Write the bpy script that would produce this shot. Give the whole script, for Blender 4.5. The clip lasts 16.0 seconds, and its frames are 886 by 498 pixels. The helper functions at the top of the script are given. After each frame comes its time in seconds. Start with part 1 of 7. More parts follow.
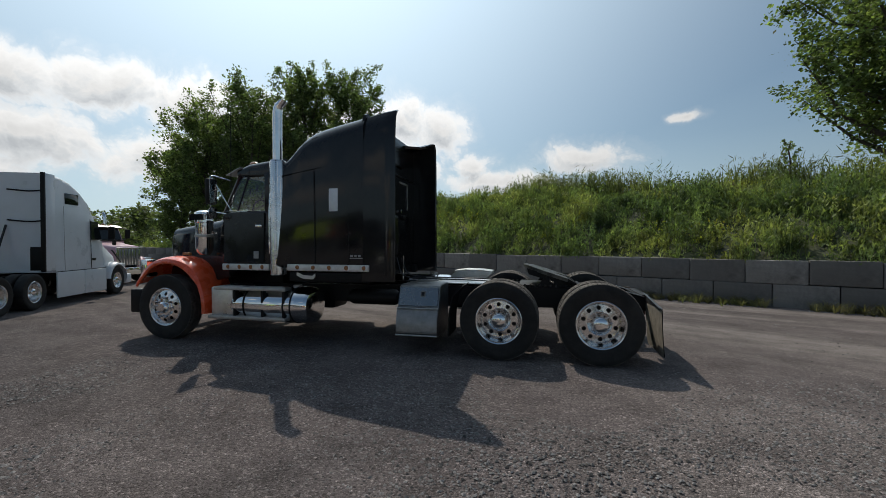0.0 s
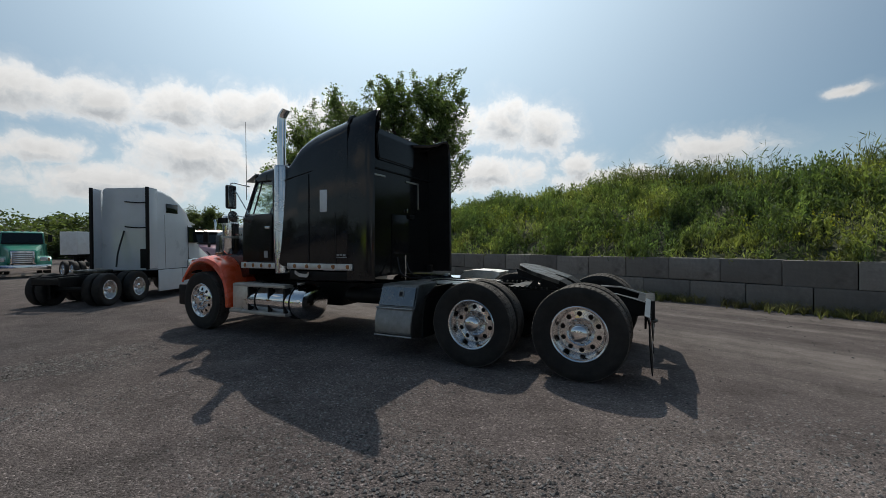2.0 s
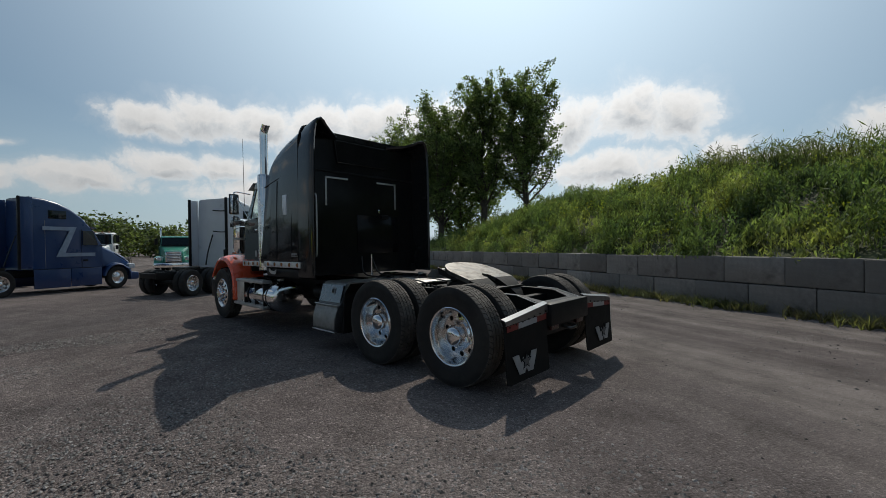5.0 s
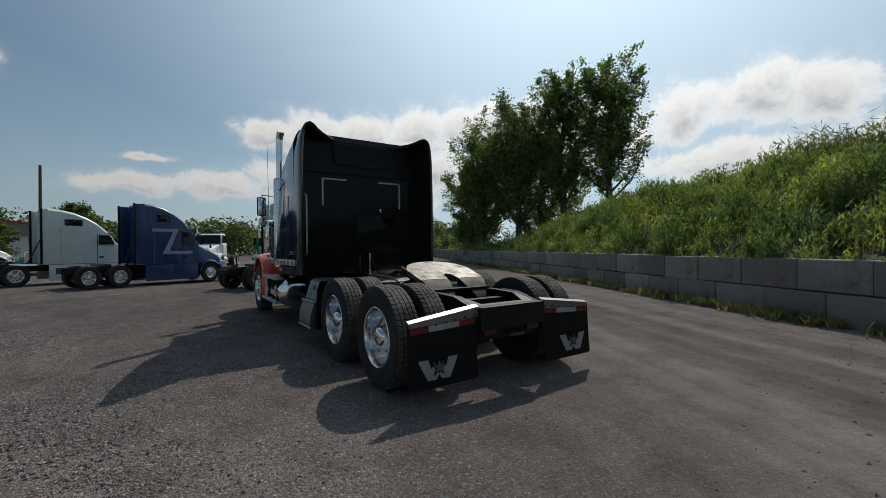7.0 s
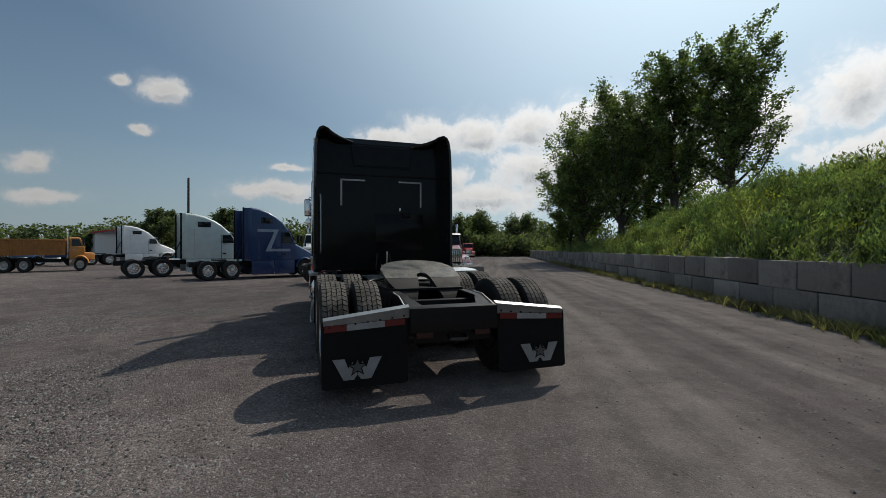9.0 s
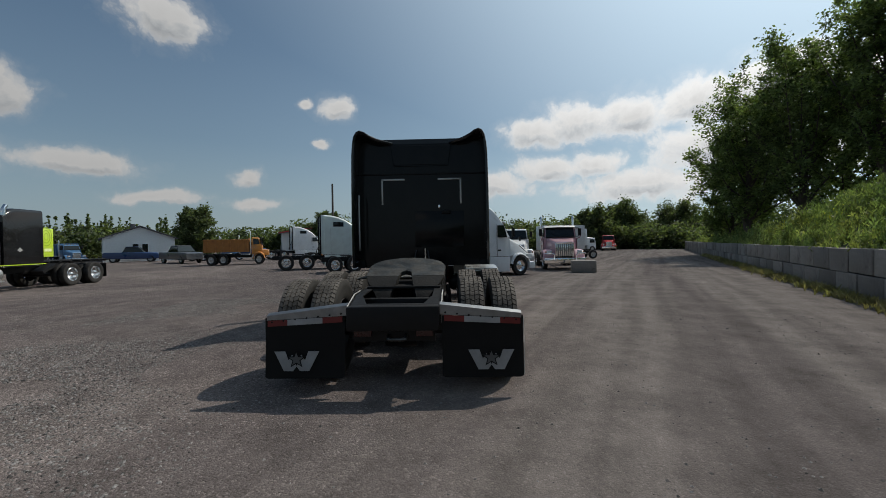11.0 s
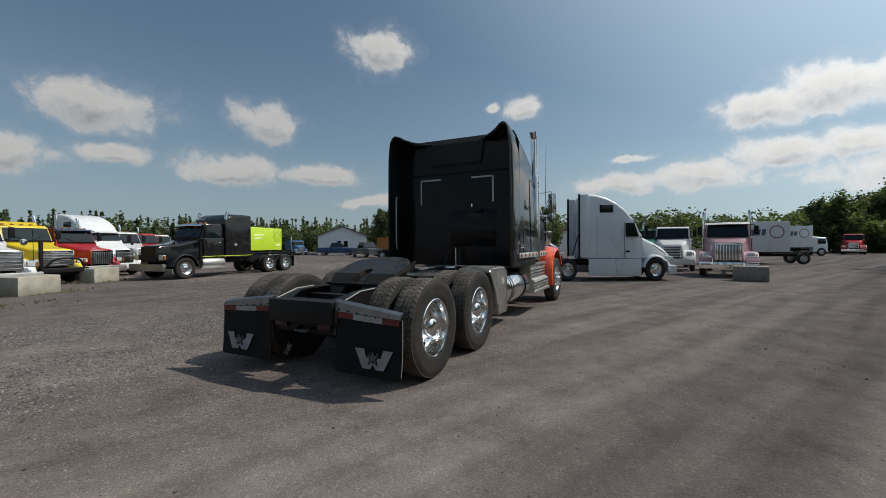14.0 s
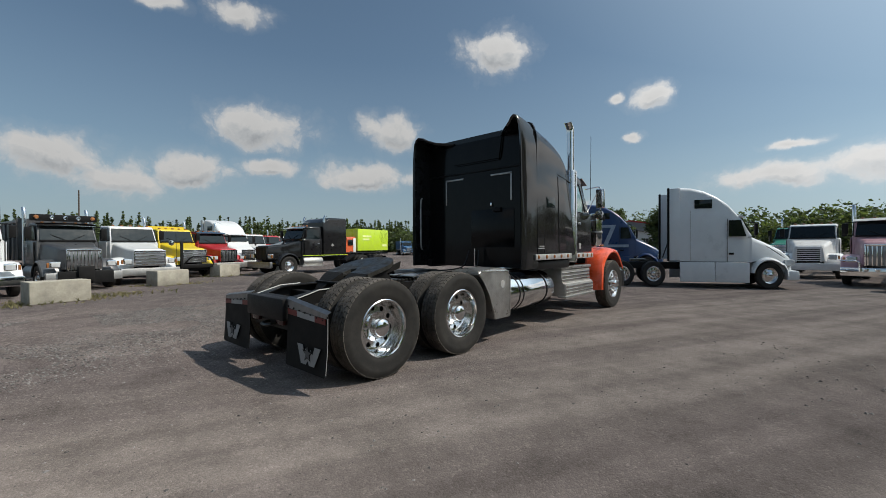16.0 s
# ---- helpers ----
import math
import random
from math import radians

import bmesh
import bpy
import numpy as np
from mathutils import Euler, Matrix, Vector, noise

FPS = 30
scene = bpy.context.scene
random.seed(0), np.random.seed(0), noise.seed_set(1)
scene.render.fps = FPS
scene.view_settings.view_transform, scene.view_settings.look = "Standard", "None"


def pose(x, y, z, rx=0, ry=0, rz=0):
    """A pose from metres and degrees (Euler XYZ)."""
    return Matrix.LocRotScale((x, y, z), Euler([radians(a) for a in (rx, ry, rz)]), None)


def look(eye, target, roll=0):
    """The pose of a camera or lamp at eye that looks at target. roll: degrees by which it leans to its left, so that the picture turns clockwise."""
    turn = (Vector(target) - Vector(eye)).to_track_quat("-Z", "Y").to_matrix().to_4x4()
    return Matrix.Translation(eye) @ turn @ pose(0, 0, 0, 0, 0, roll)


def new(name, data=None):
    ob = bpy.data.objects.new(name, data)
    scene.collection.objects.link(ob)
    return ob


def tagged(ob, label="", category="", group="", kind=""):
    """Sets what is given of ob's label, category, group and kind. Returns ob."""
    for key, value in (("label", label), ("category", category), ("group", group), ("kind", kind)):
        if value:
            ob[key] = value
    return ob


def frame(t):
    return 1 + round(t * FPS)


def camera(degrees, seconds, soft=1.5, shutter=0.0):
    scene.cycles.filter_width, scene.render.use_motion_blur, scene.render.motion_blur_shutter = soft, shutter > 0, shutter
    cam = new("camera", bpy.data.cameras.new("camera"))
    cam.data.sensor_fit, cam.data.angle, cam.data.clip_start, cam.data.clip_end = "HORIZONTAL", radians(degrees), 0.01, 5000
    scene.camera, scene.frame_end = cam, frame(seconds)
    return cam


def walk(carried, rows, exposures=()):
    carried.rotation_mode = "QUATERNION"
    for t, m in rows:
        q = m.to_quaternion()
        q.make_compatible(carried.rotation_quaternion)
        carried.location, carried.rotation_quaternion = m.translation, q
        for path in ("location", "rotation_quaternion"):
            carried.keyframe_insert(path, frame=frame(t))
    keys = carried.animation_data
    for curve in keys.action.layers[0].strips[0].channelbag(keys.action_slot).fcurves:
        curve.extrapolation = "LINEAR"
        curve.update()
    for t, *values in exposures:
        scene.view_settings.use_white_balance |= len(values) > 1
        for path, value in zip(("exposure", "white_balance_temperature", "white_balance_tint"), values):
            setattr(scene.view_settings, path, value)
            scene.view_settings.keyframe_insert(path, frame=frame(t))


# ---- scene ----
cam = camera(94.0, 16.0, soft=0.8)
# seconds, x, y, z, yaw, pitch, roll
ROWS = [
    (0.0, -0.139, -6.760, 1.583, 12.92, -0.84, 0.02),
    (0.5, 0.229, -6.604, 1.567, 16.20, -0.72, 0.04),
    (1.0, 0.622, -6.382, 1.545, 19.98, -0.62, -0.08),
    (1.5, 1.009, -6.174, 1.531, 23.81, -0.51, -0.13),
    (2.0, 1.409, -5.960, 1.528, 27.20, -0.50, -0.34),
    (2.5, 1.804, -5.747, 1.503, 30.14, -0.34, -0.26),
    (3.0, 2.171, -5.524, 1.457, 32.72, -0.07, -0.14),
    (5.5, 3.892, -4.086, 1.494, 46.51, -0.52, -0.90),
    (6.0, 4.150, -3.730, 1.489, 49.78, -0.51, -0.81),
    (6.5, 4.350, -3.359, 1.470, 52.98, -0.40, -0.73),
    (7.0, 4.566, -2.987, 1.447, 56.37, -0.20, -0.64),
    (7.5, 4.728, -2.586, 1.426, 59.78, -0.08, -0.48),
    (8.0, 4.897, -2.158, 1.406, 63.51, -0.02, -0.43),
    (8.5, 5.041, -1.782, 1.407, 67.12, -0.01, -0.18),
    (9.0, 5.132, -1.378, 1.407, 71.48, -0.01, -0.12),
    (11.5, 5.307, 1.086, 1.445, 95.89, -0.77, -1.00),
    (12.0, 5.210, 1.562, 1.448, 99.86, -0.73, -0.81),
    (12.5, 5.128, 2.038, 1.458, 103.79, -0.79, -0.71),
    (13.0, 4.986, 2.509, 1.447, 107.98, -0.83, -0.64),
    (13.5, 4.792, 2.919, 1.433, 112.21, -0.69, -0.42),
    (14.0, 4.590, 3.268, 1.429, 116.39, -0.66, -0.36),
    (14.5, 4.315, 3.568, 1.408, 120.67, -0.48, -0.23),
    (15.0, 4.062, 3.893, 1.403, 124.95, -0.41, -0.25),
    (15.5, 3.788, 4.266, 1.403, 129.08, -0.37, -0.24),
    (16.0, 3.498, 4.656, 1.416, 132.26, -0.46, -0.27),
]
EXPOSURES = [(0.0, 0.12), (3.0, -0.02), (9.0, -0.04), (11.5, 0.04), (13.0, 0.08), (16.0, 0.28)]
walk(cam, [(t, pose(x, y, z, 90 + pitch, 0, yaw) @ pose(0, 0, 0, 0, 0, roll)) for t, x, y, z, yaw, pitch, roll in ROWS], EXPOSURES)

# ---- daylight ----
SUN_YAW, SUN_UP = 35.2, 49.6
sun_to = Vector((-math.sin(radians(SUN_YAW)) * math.cos(radians(SUN_UP)), math.cos(radians(SUN_YAW)) * math.cos(radians(SUN_UP)), math.sin(radians(SUN_UP))))
sun = new("sun", bpy.data.lights.new("sun", "SUN"))
sun.data.energy, sun.data.angle, sun.data.color = 3.3, radians(0.53), (1.0, 0.92, 0.80)
sun.matrix_world = look(sun_to * 60, (0, 0, 0))

world = bpy.data.worlds.new("summer_sky")
scene.world = world
world.use_nodes = True
wt = world.node_tree
wt.nodes.clear()


def nd(tree, kind, **values):
    """A node with the given inputs, each named in_ and the socket's name."""
    n = tree.nodes.new(kind)
    for key, value in values.items():
        n.inputs[key[3:].replace("_", " ")].default_value = value
    return n


def mth(tree, op, a, b=None, clamp=False):
    n = tree.nodes.new("ShaderNodeMath")
    n.operation, n.use_clamp = op, clamp
    for k, v in enumerate((a, b)):
        if v is None:
            continue
        if isinstance(v, (int, float)):
            n.inputs[k].default_value = v
        else:
            tree.links.new(v, n.inputs[k])
    return n.outputs[0]


def ramp(tree, fac, stops, mode="LINEAR"):
    n = tree.nodes.new("ShaderNodeValToRGB")
    n.color_ramp.interpolation = mode
    while len(n.color_ramp.elements) < len(stops):
        n.color_ramp.elements.new(0.5)
    for e, (at, c) in zip(n.color_ramp.elements, stops):
        e.position = at
        e.color = (c, c, c, 1) if isinstance(c, (int, float)) else (*c, 1)
    tree.links.new(fac, n.inputs[0])
    return n.outputs[0]


def mixc(tree, fac, a, b, blend="MIX"):
    n = tree.nodes.new("ShaderNodeMix")
    n.data_type, n.blend_type = "RGBA", blend
    for k, v in ((0, fac), (6, a), (7, b)):
        if isinstance(v, (int, float)):
            n.inputs[k].default_value = v
        elif isinstance(v, tuple):
            n.inputs[k].default_value = (*v, 1)
        else:
            tree.links.new(v, n.inputs[k])
    return n.outputs[2]


sky = nd(wt, "ShaderNodeTexSky")
sky.sky_type, sky.sun_disc, sky.sun_elevation, sky.sun_rotation = "NISHITA", False, radians(SUN_UP), radians(-SUN_YAW)
sky.air_density, sky.dust_density, sky.ozone_density = 1.0, 1.2, 1.4
coord = nd(wt, "ShaderNodeTexCoord").outputs["Generated"]
split = nd(wt, "ShaderNodeSeparateXYZ")
wt.links.new(coord, split.inputs[0])
up = split.outputs[2]
# cumulus clouds: yaw and height over the horizon of each, its half width and half height, in degrees
CLOUDS_BANK = [
    (44, 15.8, 6.5, 3.6), (52, 16.2, 6, 3.2), (59.5, 15.8, 6, 3.1), (66, 15.4, 5.2, 2.9), (73, 15.2, 6, 2.5), (78.2, 14.2, 5.2, 2.0), (71.3, 9.9, 4.2, 1.8),
    (77.4, 9.7, 4.6, 1.8), (84, 7.6, 5, 1.8), (58, 10.5, 8, 3.2), (46, 9.5, 10, 3.4), (66, 7, 10, 2.6), (35, 14, 6, 4), (13, 14.8, 4.2, 3.7),
    (18.5, 16, 4.8, 4.0), (26, 15.5, 4.6, 3.8), (-6, 10.9, 6, 2.3), (8.5, 10.3, 3.5, 2.1), (5, 8.3, 9, 1.9), (22, 9.5, 9, 2.6), (-17.5, 15, 2, 0.6),
]
CLOUDS_FREE = [
    (105.6, 17.6, 2.2, 1.5), (109.6, 17.8, 1.0, 0.6), (107.3, 13.5, 0.9, 0.55), (92, 10.6, 2.4, 0.5), (93.5, 7.4, 6, 1.5), (125, 24.6, 4.4, 2.6), (116.5, 8.6, 1.8, 1.2),
    (115.4, 5.5, 3.5, 0.8), (139.4, 15.2, 4, 2.3), (156, 14.8, 6.2, 2.6), (144, 9.4, 6, 1.8), (132.5, 9.0, 6, 1.5), (126.3, 5.7, 4.5, 0.9), (176, 9.4, 4.1, 2.5),
    (170.5, 7.2, 4.3, 2.0), (163.5, 8.7, 4.5, 2.0), (155, 10.2, 4, 1.3), (158.5, 26.7, 3.8, 1.4), (166, 26.1, 2.4, 0.8), (-60, 18, 8, 4), (-110, 15, 9, 4), (-150, 20, 7, 3), (-85, 34, 8, 5),
]
azim = mth(wt, "MULTIPLY", mth(wt, "ARCTAN2", mth(wt, "MULTIPLY", split.outputs[0], -1.0), split.outputs[1]), 57.2958)
elev = mth(wt, "MULTIPLY", mth(wt, "ARCSINE", up), 57.2958)


def cloud_field(raise_by):
    """How near a way lies to the nearest cloud: 0 in its heart, 1 at its billowing rim."""
    join = nd(wt, "ShaderNodeCombineXYZ")
    wt.links.new(azim, join.inputs[0])
    wt.links.new(mth(wt, "ADD", elev, raise_by), join.inputs[1])
    warp = nd(wt, "ShaderNodeTexNoise", in_Scale=0.17, in_Detail=5.0, in_Roughness=0.55)
    wt.links.new(join.outputs[0], warp.inputs["Vector"])
    by = nd(wt, "ShaderNodeVectorMath")
    by.operation = "MULTIPLY_ADD"
    wt.links.new(warp.outputs["Color"], by.inputs[0])
    by.inputs[1].default_value, by.inputs[2].default_value = (4.6, 3.0, 0.0), (-2.3, -1.5, 0.0)
    shaken = nd(wt, "ShaderNodeVectorMath")
    wt.links.new(join.outputs[0], shaken.inputs[0])
    wt.links.new(by.outputs[0], shaken.inputs[1])
    puffs = nd(wt, "ShaderNodeTexVoronoi", in_Scale=0.30, in_Detail=3.0, in_Roughness=0.6, in_Lacunarity=2.3)
    puffs.feature = "SMOOTH_F1"
    puffs.inputs["Smoothness"].default_value = 0.25
    wt.links.new(shaken.outputs[0], puffs.inputs["Vector"])
    nearest = None
    for yaw, high, wide, tall in CLOUDS_BANK + CLOUDS_FREE:
        mp = nd(wt, "ShaderNodeMapping", in_Location=(yaw, high, 0), in_Scale=(wide, tall, 1))
        mp.vector_type = "TEXTURE"
        wt.links.new(shaken.outputs[0], mp.inputs[0])
        size = nd(wt, "ShaderNodeVectorMath")
        size.operation = "LENGTH"
        wt.links.new(mp.outputs[0], size.inputs[0])
        nearest = size.outputs["Value"] if nearest is None else mth(wt, "MINIMUM", nearest, size.outputs["Value"])
    return mth(wt, "ADD", nearest, mth(wt, "MULTIPLY", mth(wt, "SUBTRACT", puffs.outputs["Distance"], 0.95), 0.5))


rim = cloud_field(0.0)
over = mth(wt, "SUBTRACT", cloud_field(1.1), rim)
cover = ramp(wt, mth(wt, "MULTIPLY", rim, 0.5), [(0.34, 1.0), (0.45, 0.70), (0.53, 0.28), (0.62, 0.08), (0.80, 0.0)])
belly = ramp(wt, mth(wt, "MULTIPLY_ADD", over, 0.9), [(0.12, (0.60, 0.63, 0.66)), (0.45, (0.80, 0.83, 0.85)), (0.74, (1.0, 1.0, 0.99))])
belly.node.inputs[0].links[0].from_node.inputs[2].default_value = 0.5
belly = mixc(wt, ramp(wt, mth(wt, "MULTIPLY", rim, 0.5), [(0.26, 0.0), (0.44, 0.75)]), belly, (1.0, 1.0, 0.99))
# towards the sun, haze and clouds scatter more light forwards
facing = nd(wt, "ShaderNodeVectorMath")
facing.operation = "DOT_PRODUCT"
wt.links.new(coord, facing.inputs[0])
facing.inputs[1].default_value = tuple(sun_to)
toward = mth(wt, "POWER", mth(wt, "MAXIMUM", facing.outputs["Value"], 0.0), 2.2)
# thick clouds before the sun keep grey hearts inside bright rims
heart = ramp(wt, mth(wt, "MULTIPLY", rim, 0.5), [(0.0, 1.0), (0.42, 0.0)])
shade = mth(wt, "SUBTRACT", 1.0, mth(wt, "MULTIPLY", heart, mth(wt, "ADD", mth(wt, "MULTIPLY", toward, 0.30), 0.08)))
belly = mixc(wt, 1.0, belly, shade, "MULTIPLY")
gain = nd(wt, "ShaderNodeVectorMath")
gain.operation = "SCALE"
wt.links.new(mth(wt, "MULTIPLY_ADD", toward, 9.5), gain.inputs["Scale"])
gain.inputs["Scale"].links[0].from_node.inputs[2].default_value = 5.3
wt.links.new(belly, gain.inputs[0])
haze = ramp(wt, up, [(0.0, 0.85), (0.10, 0.60), (0.22, 0.30), (0.40, 0.14), (0.75, 0.06)])
tinted = mixc(wt, 1.0, sky.outputs[0], (0.575, 0.72, 0.745), "MULTIPLY")
veil = nd(wt, "ShaderNodeVectorMath")
veil.operation = "SCALE"
veil.inputs[0].default_value = (0.81, 1.0, 1.14)
wt.links.new(mth(wt, "MULTIPLY_ADD", toward, 10.5), veil.inputs["Scale"])
veil.inputs["Scale"].links[0].from_node.inputs[2].default_value = 4.0
thin = mth(wt, "MAXIMUM", haze, mth(wt, "MULTIPLY", toward, 0.85))
hazy = mixc(wt, thin, tinted, veil.outputs[0])
sky_all = mixc(wt, cover, hazy, gain.outputs[0])
back = nd(wt, "ShaderNodeBackground", in_Strength=0.085)
wt.links.new(sky_all, back.inputs[0])
out = nd(wt, "ShaderNodeOutputWorld")
wt.links.new(back.outputs[0], out.inputs[0])

# ---- materials ----
MATS = {}


def mat(name, color, rough=0.5, metal=0.0, vary=0.15, scale=6.0, bump=0.0, bump_scale=60.0, dirt=None, dirt_amount=0.0, dirt_scale=2.5, coat=0.0, spec=0.5, rand=0.0, island=0.0, trans=0.0, rough_vary=0.1):
    """A principled material whose colour and roughness vary at two scales, with dirt and fine relief."""
    if name in MATS:
        return MATS[name]
    m = bpy.data.materials.new(name)
    m.use_nodes = True
    t = m.node_tree
    b = t.nodes["Principled BSDF"]
    co = nd(t, "ShaderNodeTexCoord").outputs["Object"]
    n1 = nd(t, "ShaderNodeTexNoise", in_Scale=scale, in_Detail=5.0, in_Roughness=0.6)
    t.links.new(co, n1.inputs["Vector"])
    v = ramp(t, n1.outputs[0], [(0.3, 1 - vary), (0.7, 1 + vary)])
    c = mixc(t, 1.0, color, v, "MULTIPLY")
    if rand:
        oi = nd(t, "ShaderNodeObjectInfo")
        c = mixc(t, 1.0, c, ramp(t, oi.outputs["Random"], [(0, 1 - rand), (1, 1 + rand)]), "MULTIPLY")
    if island:
        gi = nd(t, "ShaderNodeNewGeometry")
        c = mixc(t, 1.0, c, ramp(t, gi.outputs["Random Per Island"], [(0, 1 - island), (1, 1 + island)]), "MULTIPLY")
    r = ramp(t, n1.outputs[0], [(0.3, max(0.02, rough - rough_vary * rough)), (0.7, min(1, rough + rough_vary))])
    if dirt:
        n2 = nd(t, "ShaderNodeTexNoise", in_Scale=dirt_scale, in_Detail=8.0, in_Roughness=0.7)
        t.links.new(co, n2.inputs["Vector"])
        f = ramp(t, n2.outputs[0], [(0.42, 0.0), (0.72, dirt_amount)])
        c = mixc(t, f, c, dirt)
        r = mixc(t, f, r, (0.85, 0.85, 0.85))
    t.links.new(c, b.inputs["Base Color"])
    t.links.new(r, b.inputs["Roughness"])
    b.inputs["Metallic"].default_value = metal
    b.inputs["Coat Weight"].default_value = coat
    b.inputs["Coat Roughness"].default_value = 0.04
    b.inputs["Specular IOR Level"].default_value = spec
    b.inputs["Transmission Weight"].default_value = trans
    if bump:
        n3 = nd(t, "ShaderNodeTexNoise", in_Scale=bump_scale, in_Detail=4.0)
        t.links.new(co, n3.inputs["Vector"])
        bp = nd(t, "ShaderNodeBump", in_Strength=bump, in_Distance=0.01)
        t.links.new(n3.outputs[0], bp.inputs["Height"])
        t.links.new(bp.outputs[0], b.inputs["Normal"])
    MATS[name] = m
    return m


DUST = (0.22, 0.20, 0.17)
# base colour lifted a little to stand for veiling sun glare on the sides
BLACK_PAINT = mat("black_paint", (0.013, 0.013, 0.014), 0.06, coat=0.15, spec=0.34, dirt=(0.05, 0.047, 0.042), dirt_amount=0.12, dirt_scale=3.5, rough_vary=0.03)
# darker copy for the sleeper's rear: its dim reflections are put into the colour
DIM_BLACK_PAINT = mat("dim_black_paint", (0.007, 0.007, 0.0076), 0.09, coat=0.03, spec=0.16, dirt=(0.03, 0.028, 0.025), dirt_amount=0.15, rough_vary=0.03)
BLACK_PLASTIC = mat("black_plastic", (0.010, 0.010, 0.0105), 0.4, spec=0.15, dirt=(0.03, 0.028, 0.024), dirt_amount=0.10, bump=0.05, bump_scale=150)
BLACK_STEEL = mat("black_steel", (0.011, 0.011, 0.0115), 0.42, spec=0.18, dirt=(0.035, 0.031, 0.026), dirt_amount=0.2, bump=0.12)
GREASY = mat("greasy_steel", (0.12, 0.117, 0.11), 0.34, metal=1.0, vary=0.35, dirt=(0.016, 0.015, 0.013), dirt_amount=0.8, dirt_scale=7, bump=0.25, bump_scale=30)
BLACK_GREASE = mat("black_grease", (0.010, 0.0095, 0.009), 0.55, spec=0.15, vary=0.3, dirt=(0.04, 0.038, 0.035), dirt_amount=0.3, dirt_scale=9, bump=0.4, bump_scale=40)
ORANGE = mat("orange_red_paint", (0.72, 0.085, 0.022), 0.22, coat=0.5, dirt=DUST, dirt_amount=0.10)
CHROME = mat("chrome", (0.80, 0.80, 0.80), 0.06, metal=1.0, vary=0.04, dirt=(0.36, 0.34, 0.31), dirt_amount=0.12, rough_vary=0.04)
POLISHED = mat("polished_aluminium", (0.74, 0.74, 0.74), 0.09, metal=1.0, vary=0.06, dirt=(0.25, 0.24, 0.22), dirt_amount=0.18, dirt_scale=9, bump=0.03, bump_scale=25)
ALU = mat("brushed_aluminium", (0.50, 0.50, 0.49), 0.46, metal=1.0, vary=0.1, dirt=DUST, dirt_amount=0.4, dirt_scale=5)
RUBBER = mat("tyre_rubber", (0.016, 0.0155, 0.015), 0.72, spec=0.3, dirt=(0.10, 0.092, 0.08), dirt_amount=0.25, dirt_scale=4, bump=0.12, bump_scale=90)
TREAD = mat("dusty_tread_rubber", (0.060, 0.055, 0.050), 0.85, spec=0.2, dirt=(0.20, 0.18, 0.16), dirt_amount=0.75, dirt_scale=5, bump=0.3, bump_scale=80)
FLAP = mat("flap_rubber", (0.009, 0.009, 0.009), 0.6, spec=0.15, dirt=(0.05, 0.047, 0.04), dirt_amount=0.08)
FLAP_DUST = mat("dusty_flap_rubber", (0.16, 0.145, 0.12), 0.9, spec=0.2, vary=0.3, scale=9, dirt=(0.06, 0.055, 0.05), dirt_amount=0.5)
DARK = mat("dark_interior", (0.02, 0.02, 0.021), 0.8)
RED_LENS = mat("red_reflector", (0.15, 0.010, 0.009), 0.4)
WHITE_TAPE = mat("white_reflective_tape", (0.33, 0.33, 0.33), 0.45)
WORN_STEEL = mat("worn_steel", (0.27, 0.275, 0.28), 0.36, metal=1.0, vary=0.15, dirt=(0.07, 0.066, 0.06), dirt_amount=0.3, dirt_scale=8)
PALE_STRIP = mat("pale_stainless", (0.66, 0.66, 0.65), 0.36, metal=0.7, dirt=DUST, dirt_amount=0.3, dirt_scale=9)
AMBER = mat("amber_lens", (0.30, 0.12, 0.04), 0.2, coat=0.4)
LOGO_GREY = mat("pale_grey_print", (0.30, 0.30, 0.30), 0.5, dirt=DUST, dirt_amount=0.3)
HOSE = mat("hose_rubber", (0.016, 0.016, 0.018), 0.45)
WHITE_PAINT = mat("white_paint", (0.72, 0.74, 0.75), 0.25, coat=0.4, dirt=(0.4, 0.39, 0.36), dirt_amount=0.2)


def diamond_plate():
    m = mat("diamond_plate", (0.70, 0.70, 0.69), 0.26, metal=1.0, dirt=DUST, dirt_amount=0.3, dirt_scale=7)
    t = m.node_tree
    b = t.nodes["Principled BSDF"]
    co = nd(t, "ShaderNodeTexCoord").outputs["Object"]
    mp = nd(t, "ShaderNodeMapping", in_Scale=(38, 38, 38), in_Rotation=(0.6, 0.6, 0.78))
    t.links.new(co, mp.inputs[0])
    w = nd(t, "ShaderNodeTexVoronoi", in_Scale=1.0, in_Randomness=0.0)
    t.links.new(mp.outputs[0], w.inputs["Vector"])
    bp = nd(t, "ShaderNodeBump", in_Strength=0.5, in_Distance=0.006)
    bp.invert = True
    t.links.new(w.outputs["Distance"], bp.inputs["Height"])
    t.links.new(bp.outputs[0], b.inputs["Normal"])
    return m


DIAMOND = diamond_plate()


